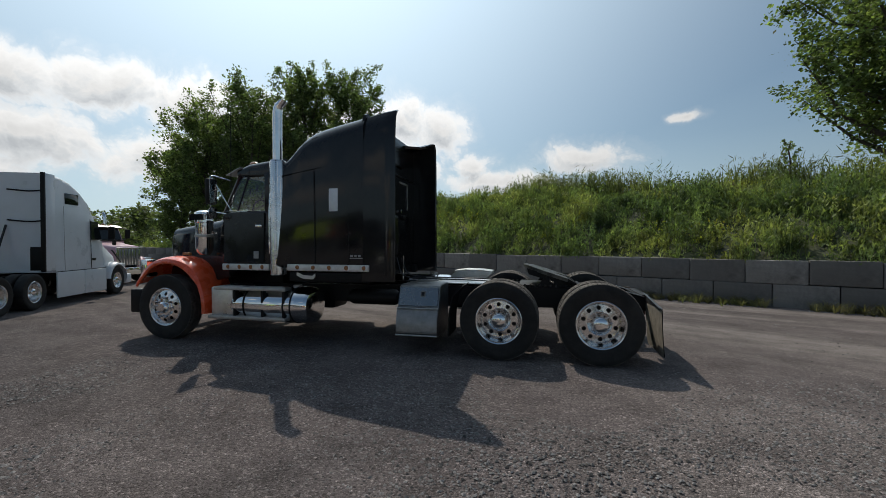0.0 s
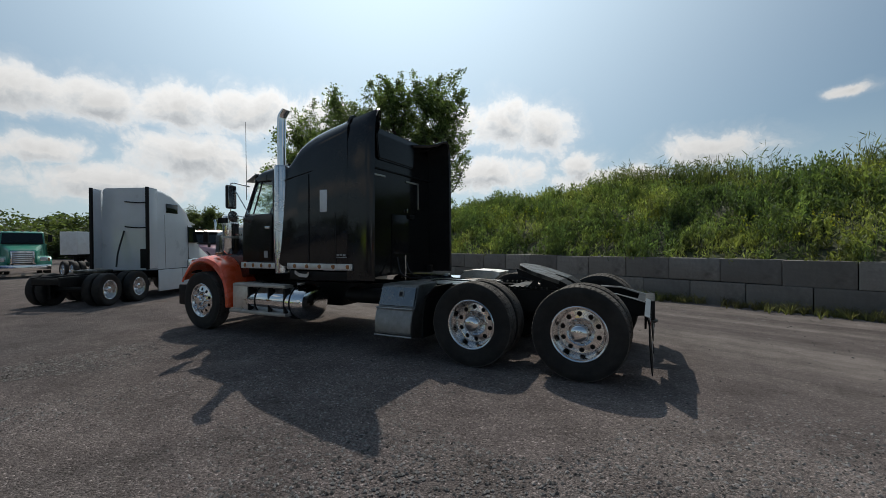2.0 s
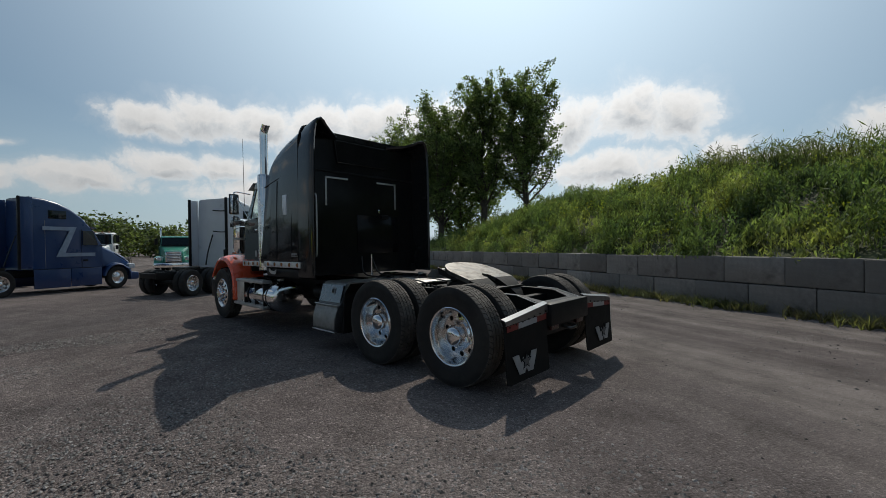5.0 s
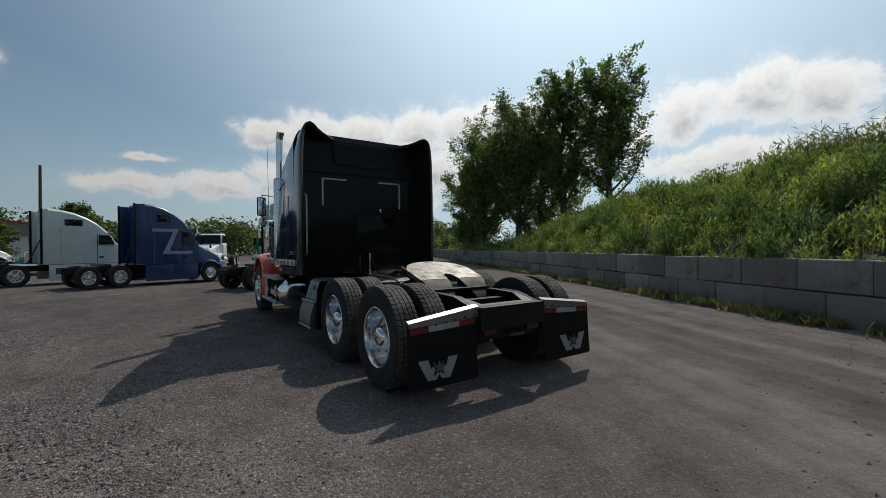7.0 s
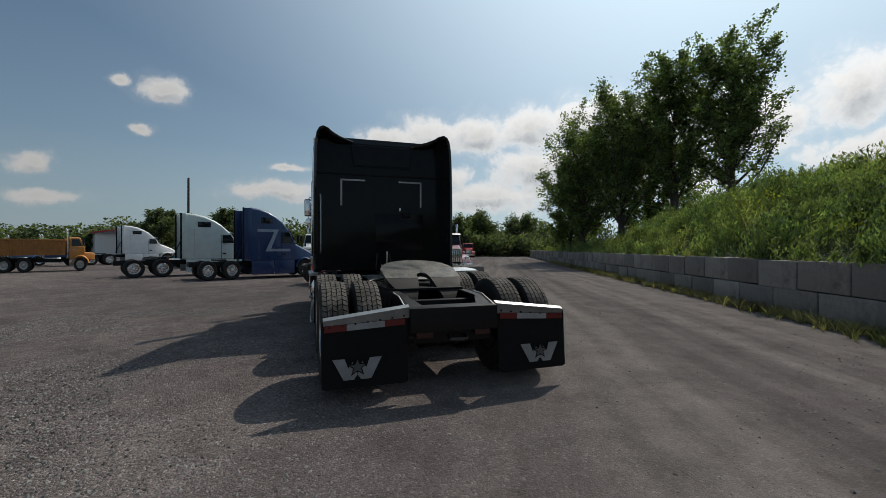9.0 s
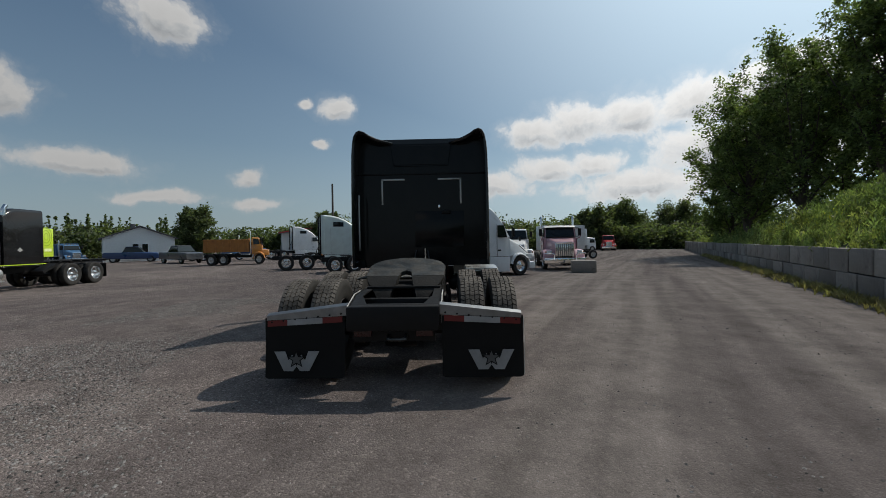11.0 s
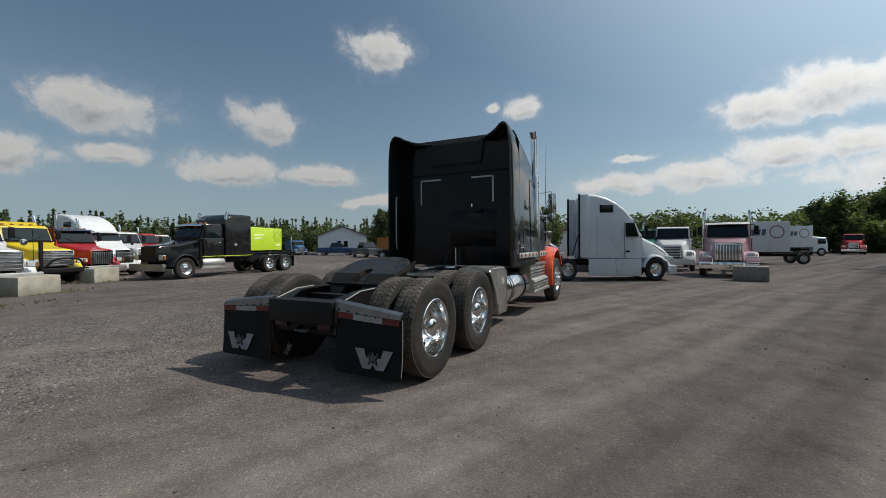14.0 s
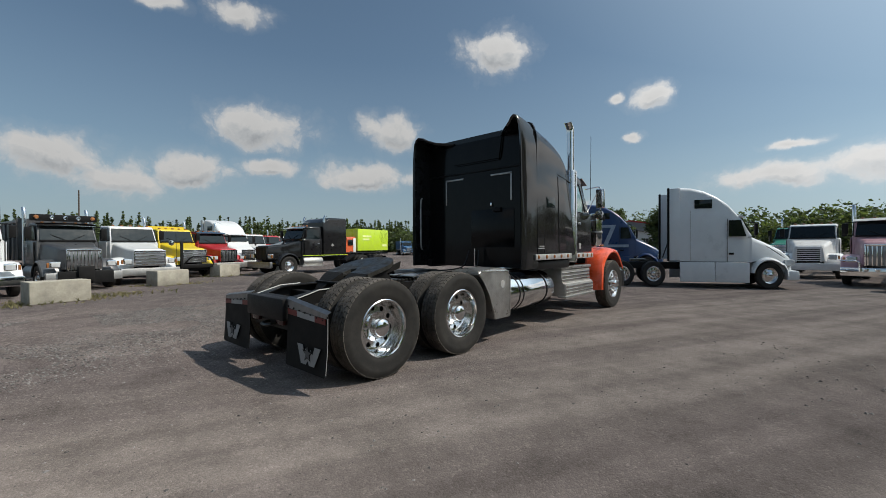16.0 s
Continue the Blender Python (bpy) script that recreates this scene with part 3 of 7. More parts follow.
def build_bank():
    bm = bm_new()
    ss = [WALL_FROM + 1.0 * k for k in range(int(WALL_TO - WALL_FROM) + 1)]
    ds = [0.3, 0.6, 1.0, 1.6, 2.4, 3.2, 4.2, 5.2, 6.2, 7.4, 9.0, 12.0, 17.0, 24.0]
    grid = [[bm.verts.new((-s, d, bank_height(s, d) if d < 12 else bank_height(s, 9.0) * (0.8 if d > 16 else 0.95))) for d in ds] for s in ss]
    for a, b in zip(grid, grid[1:]):
        for k in range(len(ds) - 1):
            bm.faces.new((a[k], b[k], b[k + 1], a[k + 1]))
    ob = new("earth_bank", mesh_of("earth_bank", bm, EARTH, 180))
    ob.matrix_basis = WALL_M
    tagged(ob, "sloping earth bank behind the block wall", "ground", kind="structure")

    rng = np.random.default_rng(7)
    # weeds in clumps of one height, with low growth between them
    n = 2500
    cs = np.concatenate([rng.uniform(-15, 15, int(n * 0.78)), rng.uniform(15, 44, n - int(n * 0.78))])
    cd = 0.2 + 8.4 * rng.uniform(0, 1, n) ** 0.85
    patch = np.array([1.3 * noise.noise(Vector((a * 0.9, b * 1.1, 9.0))) + 0.5 * noise.noise(Vector((a * 0.2, b * 0.3, 3.0))) for a, b in zip(cs, cd)])
    ch = 0.24 + 0.74 * np.clip(patch + 0.25, 0, 1) + 0.35 * rng.uniform(0.0, 1.0, n) ** 2
    cr = rng.uniform(0.12, 0.30, n) * (1 + 0.6 * (cs > 18))
    keep = (patch > -0.22) | (rng.uniform(0, 1, n) < 0.3)
    cs, cd, ch, cr = cs[keep], cd[keep], ch[keep], cr[keep]
    n = len(cs)
    stems = 10
    s = np.repeat(cs, stems) + rng.normal(size=n * stems) * np.repeat(cr, stems)
    d = np.maximum(0.12, np.repeat(cd, stems) + rng.normal(size=n * stems) * np.repeat(cr, stems))
    height = np.repeat(ch, stems) * rng.uniform(0.7, 1.1, n * stems)
    low_s, low_d = rng.uniform(-15, 30, 5000), 0.15 + 8.4 * rng.uniform(0, 1, 5000)
    s, d = np.concatenate([s, low_s]), np.concatenate([d, low_d])
    height = np.concatenate([height, rng.uniform(0.16, 0.34, 5000)])
    z = np.array([bank_height(a, b) for a, b in zip(s, d)])
    roots = np.stack([-s, d, z - 0.05], 1)
    chunks = [blades(rng, roots, height, np.full(len(s), 0.018), 0.18, 1)]
    # narrow leaves up each stem
    per = 15
    up_to = rng.uniform(0.15, 1.05, (len(s), per, 1))
    spread = rng.normal(size=(len(s), per, 3)) * [0.075, 0.075, 0.03]
    tops = np.stack([0 * height, 0 * height, height], 1)
    leaf = roots[:, None] + tops[:, None] * up_to + spread * (1.2 - 0.75 * up_to)
    chunks.append(leaf_cards(rng, leaf.reshape(-1, 3), 0.112, 1.6, 0.16))
    ob = new("weeds", raw_mesh("weeds", chunks, WEEDS))
    ob.matrix_basis = WALL_M
    tagged(ob, "tall green weeds and goldenrod covering the bank", "weeds", kind="stuff")

    # yellow-green flowering patches
    m = 1000
    s = rng.uniform(-12, 22, m)
    d = rng.uniform(0.6, 6.5, m)
    ok = np.array([noise.noise(Vector((a * 0.45, b * 0.6, 21.0))) > 0.12 for a, b in zip(s, d)])
    s, d = s[ok], d[ok]
    z = np.array([bank_height(a, b) for a, b in zip(s, d)]) + rng.uniform(0.35, 0.65, len(s))
    pos = np.repeat(np.stack([-s, d, z], 1), 14, axis=0) + rng.normal(size=(len(s) * 14, 3)) * [0.12, 0.12, 0.08]
    ob = new("goldenrod_blossom", raw_mesh("goldenrod_blossom", [leaf_cards(rng, pos, 0.06, 1.2)], grass_material("goldenrod", (0.15, 0.19, 0.035), (0.20, 0.23, 0.04), (0.26, 0.26, 0.045))))
    ob.matrix_basis = WALL_M
    tagged(ob, "yellow-green goldenrod heads among the weeds", "weeds", kind="stuff")

    # reeds along the crest
    m = 660
    s = np.concatenate([rng.normal(c, w, m // 6) for c, w in ((-0.6, 0.8), (0.9, 0.7), (-1.8, 0.9), (1.9, 0.5), (-6.8, 0.6), (-9.5, 1.2))])
    d = rng.uniform(5.2, 7.6, len(s))
    z = np.array([bank_height(a, b) for a, b in zip(s, d)])
    roots = np.stack([-s, d, z], 1)
    hh = rng.uniform(0.7, 1.4, len(s))
    chunks = [blades(rng, roots, hh, np.full(len(s), 0.032), 0.30, 5)]
    pos = np.repeat(roots + np.stack([0 * hh, 0 * hh, hh * 0.85], 1), 6, axis=0) + rng.normal(size=(len(s) * 6, 3)) * [0.06, 0.06, 0.16]
    chunks.append(leaf_cards(rng, pos, 0.26, 0.9, 0.05))
    ob = new("reeds", raw_mesh("reeds", chunks, REEDS))
    ob.matrix_basis = WALL_M
    tagged(ob, "feathery reeds along the crest of the bank", "reeds", kind="stuff")

    # dry tufts at the foot of the wall
    m = 3200
    s = rng.uniform(-14, 34, m)
    ok = np.array([noise.noise(Vector((a * 0.6, 3.0, 1.0))) > -0.25 for a in s])
    s = s[ok]
    d = -np.abs(rng.normal(0, 0.22, len(s))) - 0.02
    roots = np.stack([-s, d, 0 * s - 0.01], 1)
    chunks = [blades(rng, roots, rng.uniform(0.08, 0.32, len(s)), np.full(len(s), 0.014), 1.1, 8)]
    ob = new("grass_tufts", raw_mesh("grass_tufts", chunks, DRY))
    ob.matrix_basis = WALL_M
    tagged(ob, "dry grass tufts along the foot of the block wall", "grass", kind="stuff")


build_bank()

# ---- wheels (shared by all trucks) ----
TYRE_R = 0.505


def tyre_side_bm(width, r=TYRE_R, rim=0.285, seg=48):
    """Sidewalls and inner ring of a tyre about the y axis, centred on y = 0."""
    w = width / 2
    prof = [(rim, -w * 0.80), (rim + 0.02, -w * 0.90), (rim + 0.07, -w * 0.99), (r - 0.085, -w * 1.0), (r - 0.075, -w * 1.02), (r - 0.04, -w * 0.97), (r - 0.018, -w * 0.90), (r - 0.016, w * 0.90), (r - 0.04, w * 0.97), (r - 0.075, w * 1.02), (r - 0.085, w * 1.0), (rim + 0.07, w * 0.99), (rim + 0.02, w * 0.90), (rim, w * 0.80)]
    return lathe(bm_new(), prof, seg)


def tread_bm(width, r=TYRE_R, lugs=58, ribs=5):
    """Lugged tread: ribs of separate blocks round the tyre."""
    bm = bm_new()
    w = width * 0.92
    rw = w / ribs
    for i in range(ribs):
        y0, y1 = -w / 2 + i * rw + 0.004, -w / 2 + (i + 1) * rw - 0.004
        shoulder = i in (0, ribs - 1)
        for k in range(lugs):
            a0 = 2 * math.pi * (k + (0.5 if i % 2 else 0)) / lugs
            da = 2 * math.pi / lugs * (0.80 if shoulder else 0.88)
            skew = 0.035 if i % 2 else -0.035
            lo, hi = [], []
            for a, y in ((a0, y0), (a0 + da, y0), (a0 + da + skew, y1), (a0 + skew, y1)):
                edge = 0.008 if shoulder and ((i == 0 and y == y0) or (i > 0 and y == y1)) else 0.0
                lo.append(bm.verts.new((math.cos(a) * (r - 0.03), y, math.sin(a) * (r - 0.03))))
                hi.append(bm.verts.new((math.cos(a) * (r - edge), y, math.sin(a) * (r - edge))))
            bm.faces.new(hi)
            for q in range(4):
                bm.faces.new((lo[q], lo[(q + 1) % 4], hi[(q + 1) % 4], hi[q]))
    return bm


def holed_disc(bm, r0, r1, y, holes, rh, r_hole, dish=0.0, sub=16):
    """A disc between two radii with round holes; dish moves its inner edge along y."""
    step = 2 * math.pi / holes

    def place(r, a):
        return bm.verts.new((r * math.cos(a), y + dish * (r1 - r) / (r1 - r0), r * math.sin(a)))

    for k in range(holes):
        mid = k * step
        hx, hy = rh, 0.0
        inner, outer = [], []
        for q in range(sub):
            b = 2 * math.pi * q / sub
            dx, dy = math.cos(b), math.sin(b)
            lo, hi = r_hole, 1.0
            for _ in range(24):
                md = (lo + hi) / 2
                px, py = hx + md * dx, hy + md * dy
                rr, aa = math.hypot(px, py), math.atan2(py, px)
                if r0 <= rr <= r1 and abs(aa) <= step / 2:
                    lo = md
                else:
                    hi = md
            for store, rad in ((inner, r_hole), (outer, lo)):
                px, py = hx + rad * dx, hy + rad * dy
                store.append(place(math.hypot(px, py), math.atan2(py, px) + mid))
        for q in range(sub):
            bm.faces.new((inner[q], inner[(q + 1) % sub], outer[(q + 1) % sub], outer[q]))
        # the hole's wall
        deep = [bm.verts.new(v.co + Vector((0, -0.02, 0))) for v in inner]
        for q in range(sub):
            bm.faces.new((inner[q], deep[q], deep[(q + 1) % sub], inner[(q + 1) % sub]))
    return bm


def nut_bm(size, length):
    return tube(bm_new(), [(0, -0.01, 0), (0, length * 0.75, 0), (0, length, 0)], [size, size * 0.95, size * 0.4], 6)


WHEEL = {}


def wheel_meshes():
    w = WHEEL
    w["tyre"] = mesh_of("tyre", tyre_side_bm(0.255), RUBBER, 40)
    w["tread"] = mesh_of("tread", tread_bm(0.255), TREAD, 20)
    # rear outer wheel: deep dished disc, the hub standing out of it
    bm = lathe(bm_new(), [(0.292, 0.105), (0.298, 0.112), (0.290, 0.118), (0.276, 0.112), (0.268, 0.09), (0.262, 0.03), (0.25, -0.04), (0.236, -0.055)], 48)
    holed_disc(bm, 0.135, 0.238, -0.055, 10, 0.196, 0.027, 0.012)
    w["rim_deep"] = mesh_of("rim", bm, POLISHED, 40)
    bm = lathe(bm_new(), [(0.15, -0.05), (0.148, -0.03), (0.135, -0.022), (0.115, 0.0), (0.105, 0.03), (0.10, 0.075), (0.08, 0.10), (0.04, 0.112), (0.0, 0.115)], 32)
    w["hub_deep"] = mesh_of("hub_cover", bm, CHROME, 35)
    w["nut_deep"] = mesh_of("lug_nut", nut_bm(0.014, 0.04), CHROME)
    # front wheel: disc that bulges out
    bm = lathe(bm_new(), [(0.292, 0.105), (0.298, 0.112), (0.290, 0.118), (0.274, 0.112), (0.266, 0.095), (0.258, 0.082), (0.245, 0.085)], 48)
    holed_disc(bm, 0.13, 0.247, 0.085, 10, 0.20, 0.027, 0.035)
    w["rim_front"] = mesh_of("rim", bm, POLISHED, 40)
    bm = lathe(bm_new(), [(0.14, 0.115), (0.13, 0.125), (0.09, 0.13), (0.085, 0.16), (0.06, 0.185), (0.0, 0.19)], 32)
    w["hub_front"] = mesh_of("hub_cover", bm, CHROME, 35)
    w["nut_front"] = mesh_of("lug_nut", nut_bm(0.018, 0.07), CHROME)
    bm = lathe(bm_new(), [(0.288, -0.1), (0.27, -0.11), (0.25, -0.1), (0.24, -0.085), (0.0, -0.085)], 32)
    w["back"] = mesh_of("brake_drum", bm, BLACK_STEEL, 35)
    bm = lathe(bm_new(), [(0.30, 0.10), (0.292, 0.115), (0.27, 0.10), (0.26, 0.02), (0.22, -0.03), (0.14, -0.03), (0.12, 0.02), (0.06, 0.06), (0.0, 0.06)], 28)
    w["inner"] = mesh_of("rim", lathe(bm_new(), [(0.30, 0.10), (0.292, 0.115), (0.27, 0.10), (0.26, 0.02), (0.22, -0.03), (0.0, -0.03)], 28), BLACK_STEEL, 35)
    w["plain"] = mesh_of("rim", bm, mat("white_steel_rim", (0.5, 0.5, 0.49), 0.45, dirt=DUST, dirt_amount=0.5), 35)
    w["plain_alu"] = mesh_of("rim", lathe(bm_new(), [(0.30, 0.10), (0.292, 0.115), (0.27, 0.10), (0.26, 0.06), (0.22, 0.03), (0.14, 0.05), (0.12, 0.09), (0.06, 0.12), (0.0, 0.125)], 28), POLISHED, 35)
    bm = tyre_side_bm(0.255, seg=28)
    w["far_tyre"] = mesh_of("tyre", lathe(bm, [(TYRE_R - 0.017, -0.115), (TYRE_R, -0.09), (TYRE_R, 0.09), (TYRE_R - 0.017, 0.115)], 28), RUBBER, 40)


wheel_meshes()


def near_wheel(parent, x, y, deep, outer_side, inner=False):
    """One wheel: tyre with tread, polished rim, hub and nuts as its own parts. outer_side is +1 or -1 along y."""
    w = share("wheel", WHEEL["tyre"], parent, pose(x, y, TYRE_R * 1.055) @ Matrix.Diagonal((1.055, 1.03, 1.055, 1)) @ pose(0, 0, 0, 0, random.uniform(0, 360), 180 if outer_side < 0 else 0), "truck tyre on a polished ten-hole aluminium rim")
    share("tread", WHEEL["tread"], w, label="dusty lugged tread")
    share("brake_drum", WHEEL["back"], w)
    if inner:
        share("rim", WHEEL["inner"], w)
        return w
    kind = "deep" if deep else "front"
    share("rim", WHEEL["rim_" + kind], w, label="polished aluminium rim with ten holes")
    share("hub_cover", WHEEL["hub_" + kind], w, label="chrome hub cover")
    r, y = (0.142, -0.045) if deep else (0.15, 0.11)
    for k in range(10):
        a = 2 * math.pi * (k + 0.5) / 10
        share("lug_nut", WHEEL["nut_" + kind], w, pose(r * math.cos(a), y, r * math.sin(a)))
    return w


# ---- the black tractor ----


def star_bm(bm, at, r, thick):
    pts = []
    for k in range(10):
        a = math.pi / 2 + math.pi * k / 5
        q = r if k % 2 == 0 else r * 0.42
        pts.append(Vector((0, q * math.cos(a), q * math.sin(a))) + Vector(at))
    return slab(bm, pts, (thick, 0, 0))


def arch_bm(cx, cz, y_in, y_out, r, a0, a1, n=20, lip=0.05):
    """A wheel arch: crowned top, rolled outer edge, swept round the axle; r gives the radius for an angle in degrees."""
    rings = []
    for k in range(n + 1):
        a = radians(a0 + (a1 - a0) * k / n)
        rr = r(math.degrees(a))
        ring = []
        wide = y_out - y_in
        outline = [(0.0, 0.0), (0.3, 0.015), (0.6, 0.018), (0.82, 0.0), (0.95, -0.03), (1.0, -0.075), (0.985, -0.10), (0.955, -0.095), (0.93, -0.055), (0.8, -0.028), (0.6, -0.014), (0.3, -0.016), (0.0, -0.03)]
        for u, v in outline:
            q = rr + v
            ring.append(Vector((cx + q * math.cos(a), y_in + wide * u, cz + q * math.sin(a))))
        rings.append(ring)
    return loft(bm_new(), rings)


DIM_RED = mat("dim_red_lens", (0.035, 0.006, 0.006), 0.25)


# where the nominal lengths and heights of the tractor truly lie, in metres
LONG = [(-6.52, -6.83), (-5.8, -6.09), (-5.24, -5.43), (-4.82, -5.08), (-3.75, -4.04), (-3.53, -3.79), (-2.88, -3.06), (-2.452, -2.55), (-1.955, -2.10), (-1.33, -1.48), (-0.65, -0.65), (0.65, 0.65), (1.302, 1.36), (1.6, 1.68)]
HIGH = [(0.0, 0.0), (0.5, 0.5), (0.78, 0.77), (1.0, 1.0), (1.15, 1.225), (2.08, 2.20), (2.53, 2.68), (3.245, 3.51), (3.555, 3.75)]


def fit_proportions(T):
    """Brings the nominal sheet metal to the tractor's true proportions; the wheels keep theirs."""
    def chain(ob):
        return Matrix() if ob == T else chain(ob.parent) @ ob.matrix_basis

    xs, xt = zip(*LONG)
    zs, zt = zip(*HIGH)
    for ob in T.children_recursive:
        up = ob
        while up.parent != T:
            up = up.parent
        if up.name.split(".")[0] == "wheel" or ob.type != "MESH":
            continue
        m = chain(ob)
        back_m = m.inverted()
        for v in ob.data.vertices:
            p = m @ v.co
            wide = 1.0 + 0.065 * min(1.0, max(0.0, (p.x + 5.3) / 0.4))
            v.co = back_m @ Vector((float(np.interp(p.x, xs, xt)), p.y * wide, float(np.interp(p.z, zs, zt))))


def build_main_truck():
    T = thing("semi_truck", "black long-nose tractor truck with orange-red front fenders and chrome stacks", "truck")

    # chassis
    for s in (-1, 1):
        bm = bm_new()
        prof = [(-6.35, 0.62), (-6.35, 0.88), (0.62, 0.93), (0.95, 0.92), (1.27, 0.83), (1.27, 0.68), (0.9, 0.63)]
        slab(bm, [(x, s * 0.43, z) for x, z in prof], (0, -s * 0.02, 0))
        slab(bm, [(x, s * 0.43, z) for x, z in [(-6.35, 0.88), (0.62, 0.93), (0.95, 0.92), (1.27, 0.83), (1.27, 0.815), (0.95, 0.905), (0.62, 0.915), (-6.35, 0.865)]], (0, -s * 0.09, 0))
        part("frame_rail", bm, BLACK_STEEL, T)
        # bright worn edge along the sloping tail of the rail
        bm = tube(bm_new(), [(0.70, s * 0.435, 0.932), (0.95, s * 0.435, 0.924), (1.27, s * 0.435, 0.834)], 0.007, 6)
        part("edge_strip", bm, ALU, T)
    part("tail_crossmember", one_box(1.24, 1.345, -0.42, 0.42, 0.62, 0.86, bevel=0.02), BLACK_STEEL, T)
    bm = slab(bm_new(), [(1.0, -0.40, 0.905), (1.26, -0.40, 0.842), (1.26, 0.40, 0.842), (1.0, 0.40, 0.905), (1.0, 0.33, 0.905), (1.17, 0.27, 0.862), (1.17, -0.27, 0.862), (1.0, -0.33, 0.905)], (0, 0, -0.012))
    part("tail_plate", bm, BLACK_STEEL, T)
    for x in (-5.0, -3.2, -1.5, -0.1, 0.78):
        part("crossmember", one_box(x - 0.05, x + 0.05, -0.41, 0.41, 0.68, 0.86, bevel=0.01), BLACK_STEEL, T)
    for x in (-0.65, 0.65):
        bm = tube(bm_new(), [(x, -0.95, TYRE_R), (x, 0.95, TYRE_R)], 0.075, 14)
        tube(bm, [(x - 0.02, 0, TYRE_R), (x + 0.24, 0, TYRE_R + 0.02)], [0.23, 0.10], 18)
        tube(bm, [(x, -0.16, TYRE_R), (x, 0.16, TYRE_R)], [0.21, 0.21], 18)
        part("drive_axle", bm, BLACK_STEEL, T)
        for s in (-1, 1):
            part("air_spring", lathe(bm_new(), [(0.0, 0.52), (0.10, 0.52), (0.135, 0.56), (0.12, 0.62), (0.135, 0.68), (0.12, 0.74), (0.09, 0.78), (0, 0.78)], 18, "z", (x + 0.28, s * 0.36, 0)), RUBBER, T)
            part("shock_absorber", tube(bm_new(), [(x + 0.16, s * 0.50, 0.42), (x + 0.02, s * 0.47, 0.86)], 0.032, 10), BLACK_STEEL, T)
    part("front_axle", tube(bm_new(), bend([(-5.8, -1.0, 0.5), (-5.8, -0.6, 0.42), (-5.8, 0.6, 0.42), (-5.8, 1.0, 0.5)]), 0.06, 10), BLACK_STEEL, T)
    part("drive_shaft", tube(bm_new(), [(-4.2, 0, 0.72), (-0.9, 0, 0.55)], 0.06, 12), BLACK_STEEL, T)
    bm = one_box(-5.6, -4.2, -0.33, 0.33, 0.52, 1.05, bevel=0.08)
    box(bm, -4.3, -3.3, -0.24, 0.24, 0.45, 0.9, bevel=0.08)
    part("engine", bm, BLACK_STEEL, T)

    # wheels
    for s in (-1, 1):
        near_wheel(T, -6.09, s * 1.08, False, s)
        for x in (-0.65, 0.65):
            near_wheel(T, x, s * 1.105, True, s)
            near_wheel(T, x, s * 0.775, True, -s, True)

    # sleeper: side walls lean in a little and the roof sweeps up from the cab to the rear
    secs = []
    for x, z1, tw, rt in ((-3.70, 2.60, 1.08, 0.14), (-3.58, 2.66, 1.085, 0.15), (-3.47, 2.75, 1.09, 0.16), (-3.36, 2.88, 1.10, 0.20), (-3.26, 2.97, 1.10, 0.22), (-3.14, 3.04, 1.10, 0.24), (-2.98, 3.085, 1.115, 0.25), (-2.78, 3.12, 1.13, 0.24), (-2.5, 3.165, 1.145, 0.22), (-2.40, 3.185, 1.15, 0.20)):
        secs.append(section(x, 1.165, 1.14, z1, rt, 0.05, tw))
    part("sleeper_body", loft(bm_new(), secs), BLACK_PAINT, T, "gloss black sleeper with raised roof")
    # seam between side wall and roof cap
    for s in (-1, 1):
        bm = tube(bm_new(), [(-3.66, s * 1.095, 2.44), (-3.1, s * 1.112, 2.53), (-2.42, s * 1.133, 2.62)], 0.009, 6)
        part("roof_seam", bm, BLACK_PLASTIC, T)
        for x in (-3.05, -2.58):
            part("panel_seam", tube(bm_new(), [(x, s * 1.168, 1.2), (x - 0.02, s * 1.150, 1.9), (x - 0.04, s * 1.122, 2.5)], 0.005, 6), BLACK_PLASTIC, T)
        bm = bm_new()
        for k in range(3):
            box(bm, -2.56 + 0.05 * k, -2.525 + 0.05 * k, s * 1.172, s * 1.18, 1.30, 1.325)
        box(bm, -2.57, -2.40, s * 1.172, s * 1.18, 1.275, 1.287)
        part("side_badge", bm, LOGO_GREY, T)
        part("exit_vent", one_box(-2.92, -2.66, s * 1.15, s * 1.158, 1.95, 2.12, bevel=0.004), DARK_GLASS, T) if s > 0 else None
        # stainless strip with marker lights along the sill
        strip = part("sill_strip", one_box(-3.45, -2.30, s * 1.16, s * 1.190, 1.112, 1.188, bevel=0.01), PALE_STRIP, T, "stainless strip with small round lamps")
        for k in range(5):
            x = -3.3 + 0.23 * k
            part("marker_lamp", lathe(bm_new(), [(0.026, 0.0), (0.023, s * 0.012), (0.0, s * 0.018)], 14, "y", (x, s * 1.190, 1.15)), AMBER, strip)
        strip = part("sill_strip", one_box(-4.66, -3.80, s * 1.075, s * 1.105, 1.105, 1.18, bevel=0.01), PALE_STRIP, T)
        for k in range(4):
            part("marker_lamp", lathe(bm_new(), [(0.026, 0.0), (0.023, s * 0.012), (0.0, s * 0.018)], 14, "y", (-4.55 + 0.21 * k, s * 1.105, 1.1425)), AMBER, strip)
        if s < 0:
            part("bent_trim", sheet(bm_new(), [(-3.40, -1.17, 1.10), (-3.30, -1.185, 1.07), (-3.16, -1.19, 1.065), (-3.12, -1.19, 1.09)], (0, 0, -0.035), (0, 0.012, 0)), PALE_STRIP, T, "bent piece of bright trim hanging loose")
        part("sill_fairing", one_box(-3.45, -2.3, s * 1.02, s * 1.15, 1.0, 1.10, bevel=0.03), BLACK_PLASTIC, T)
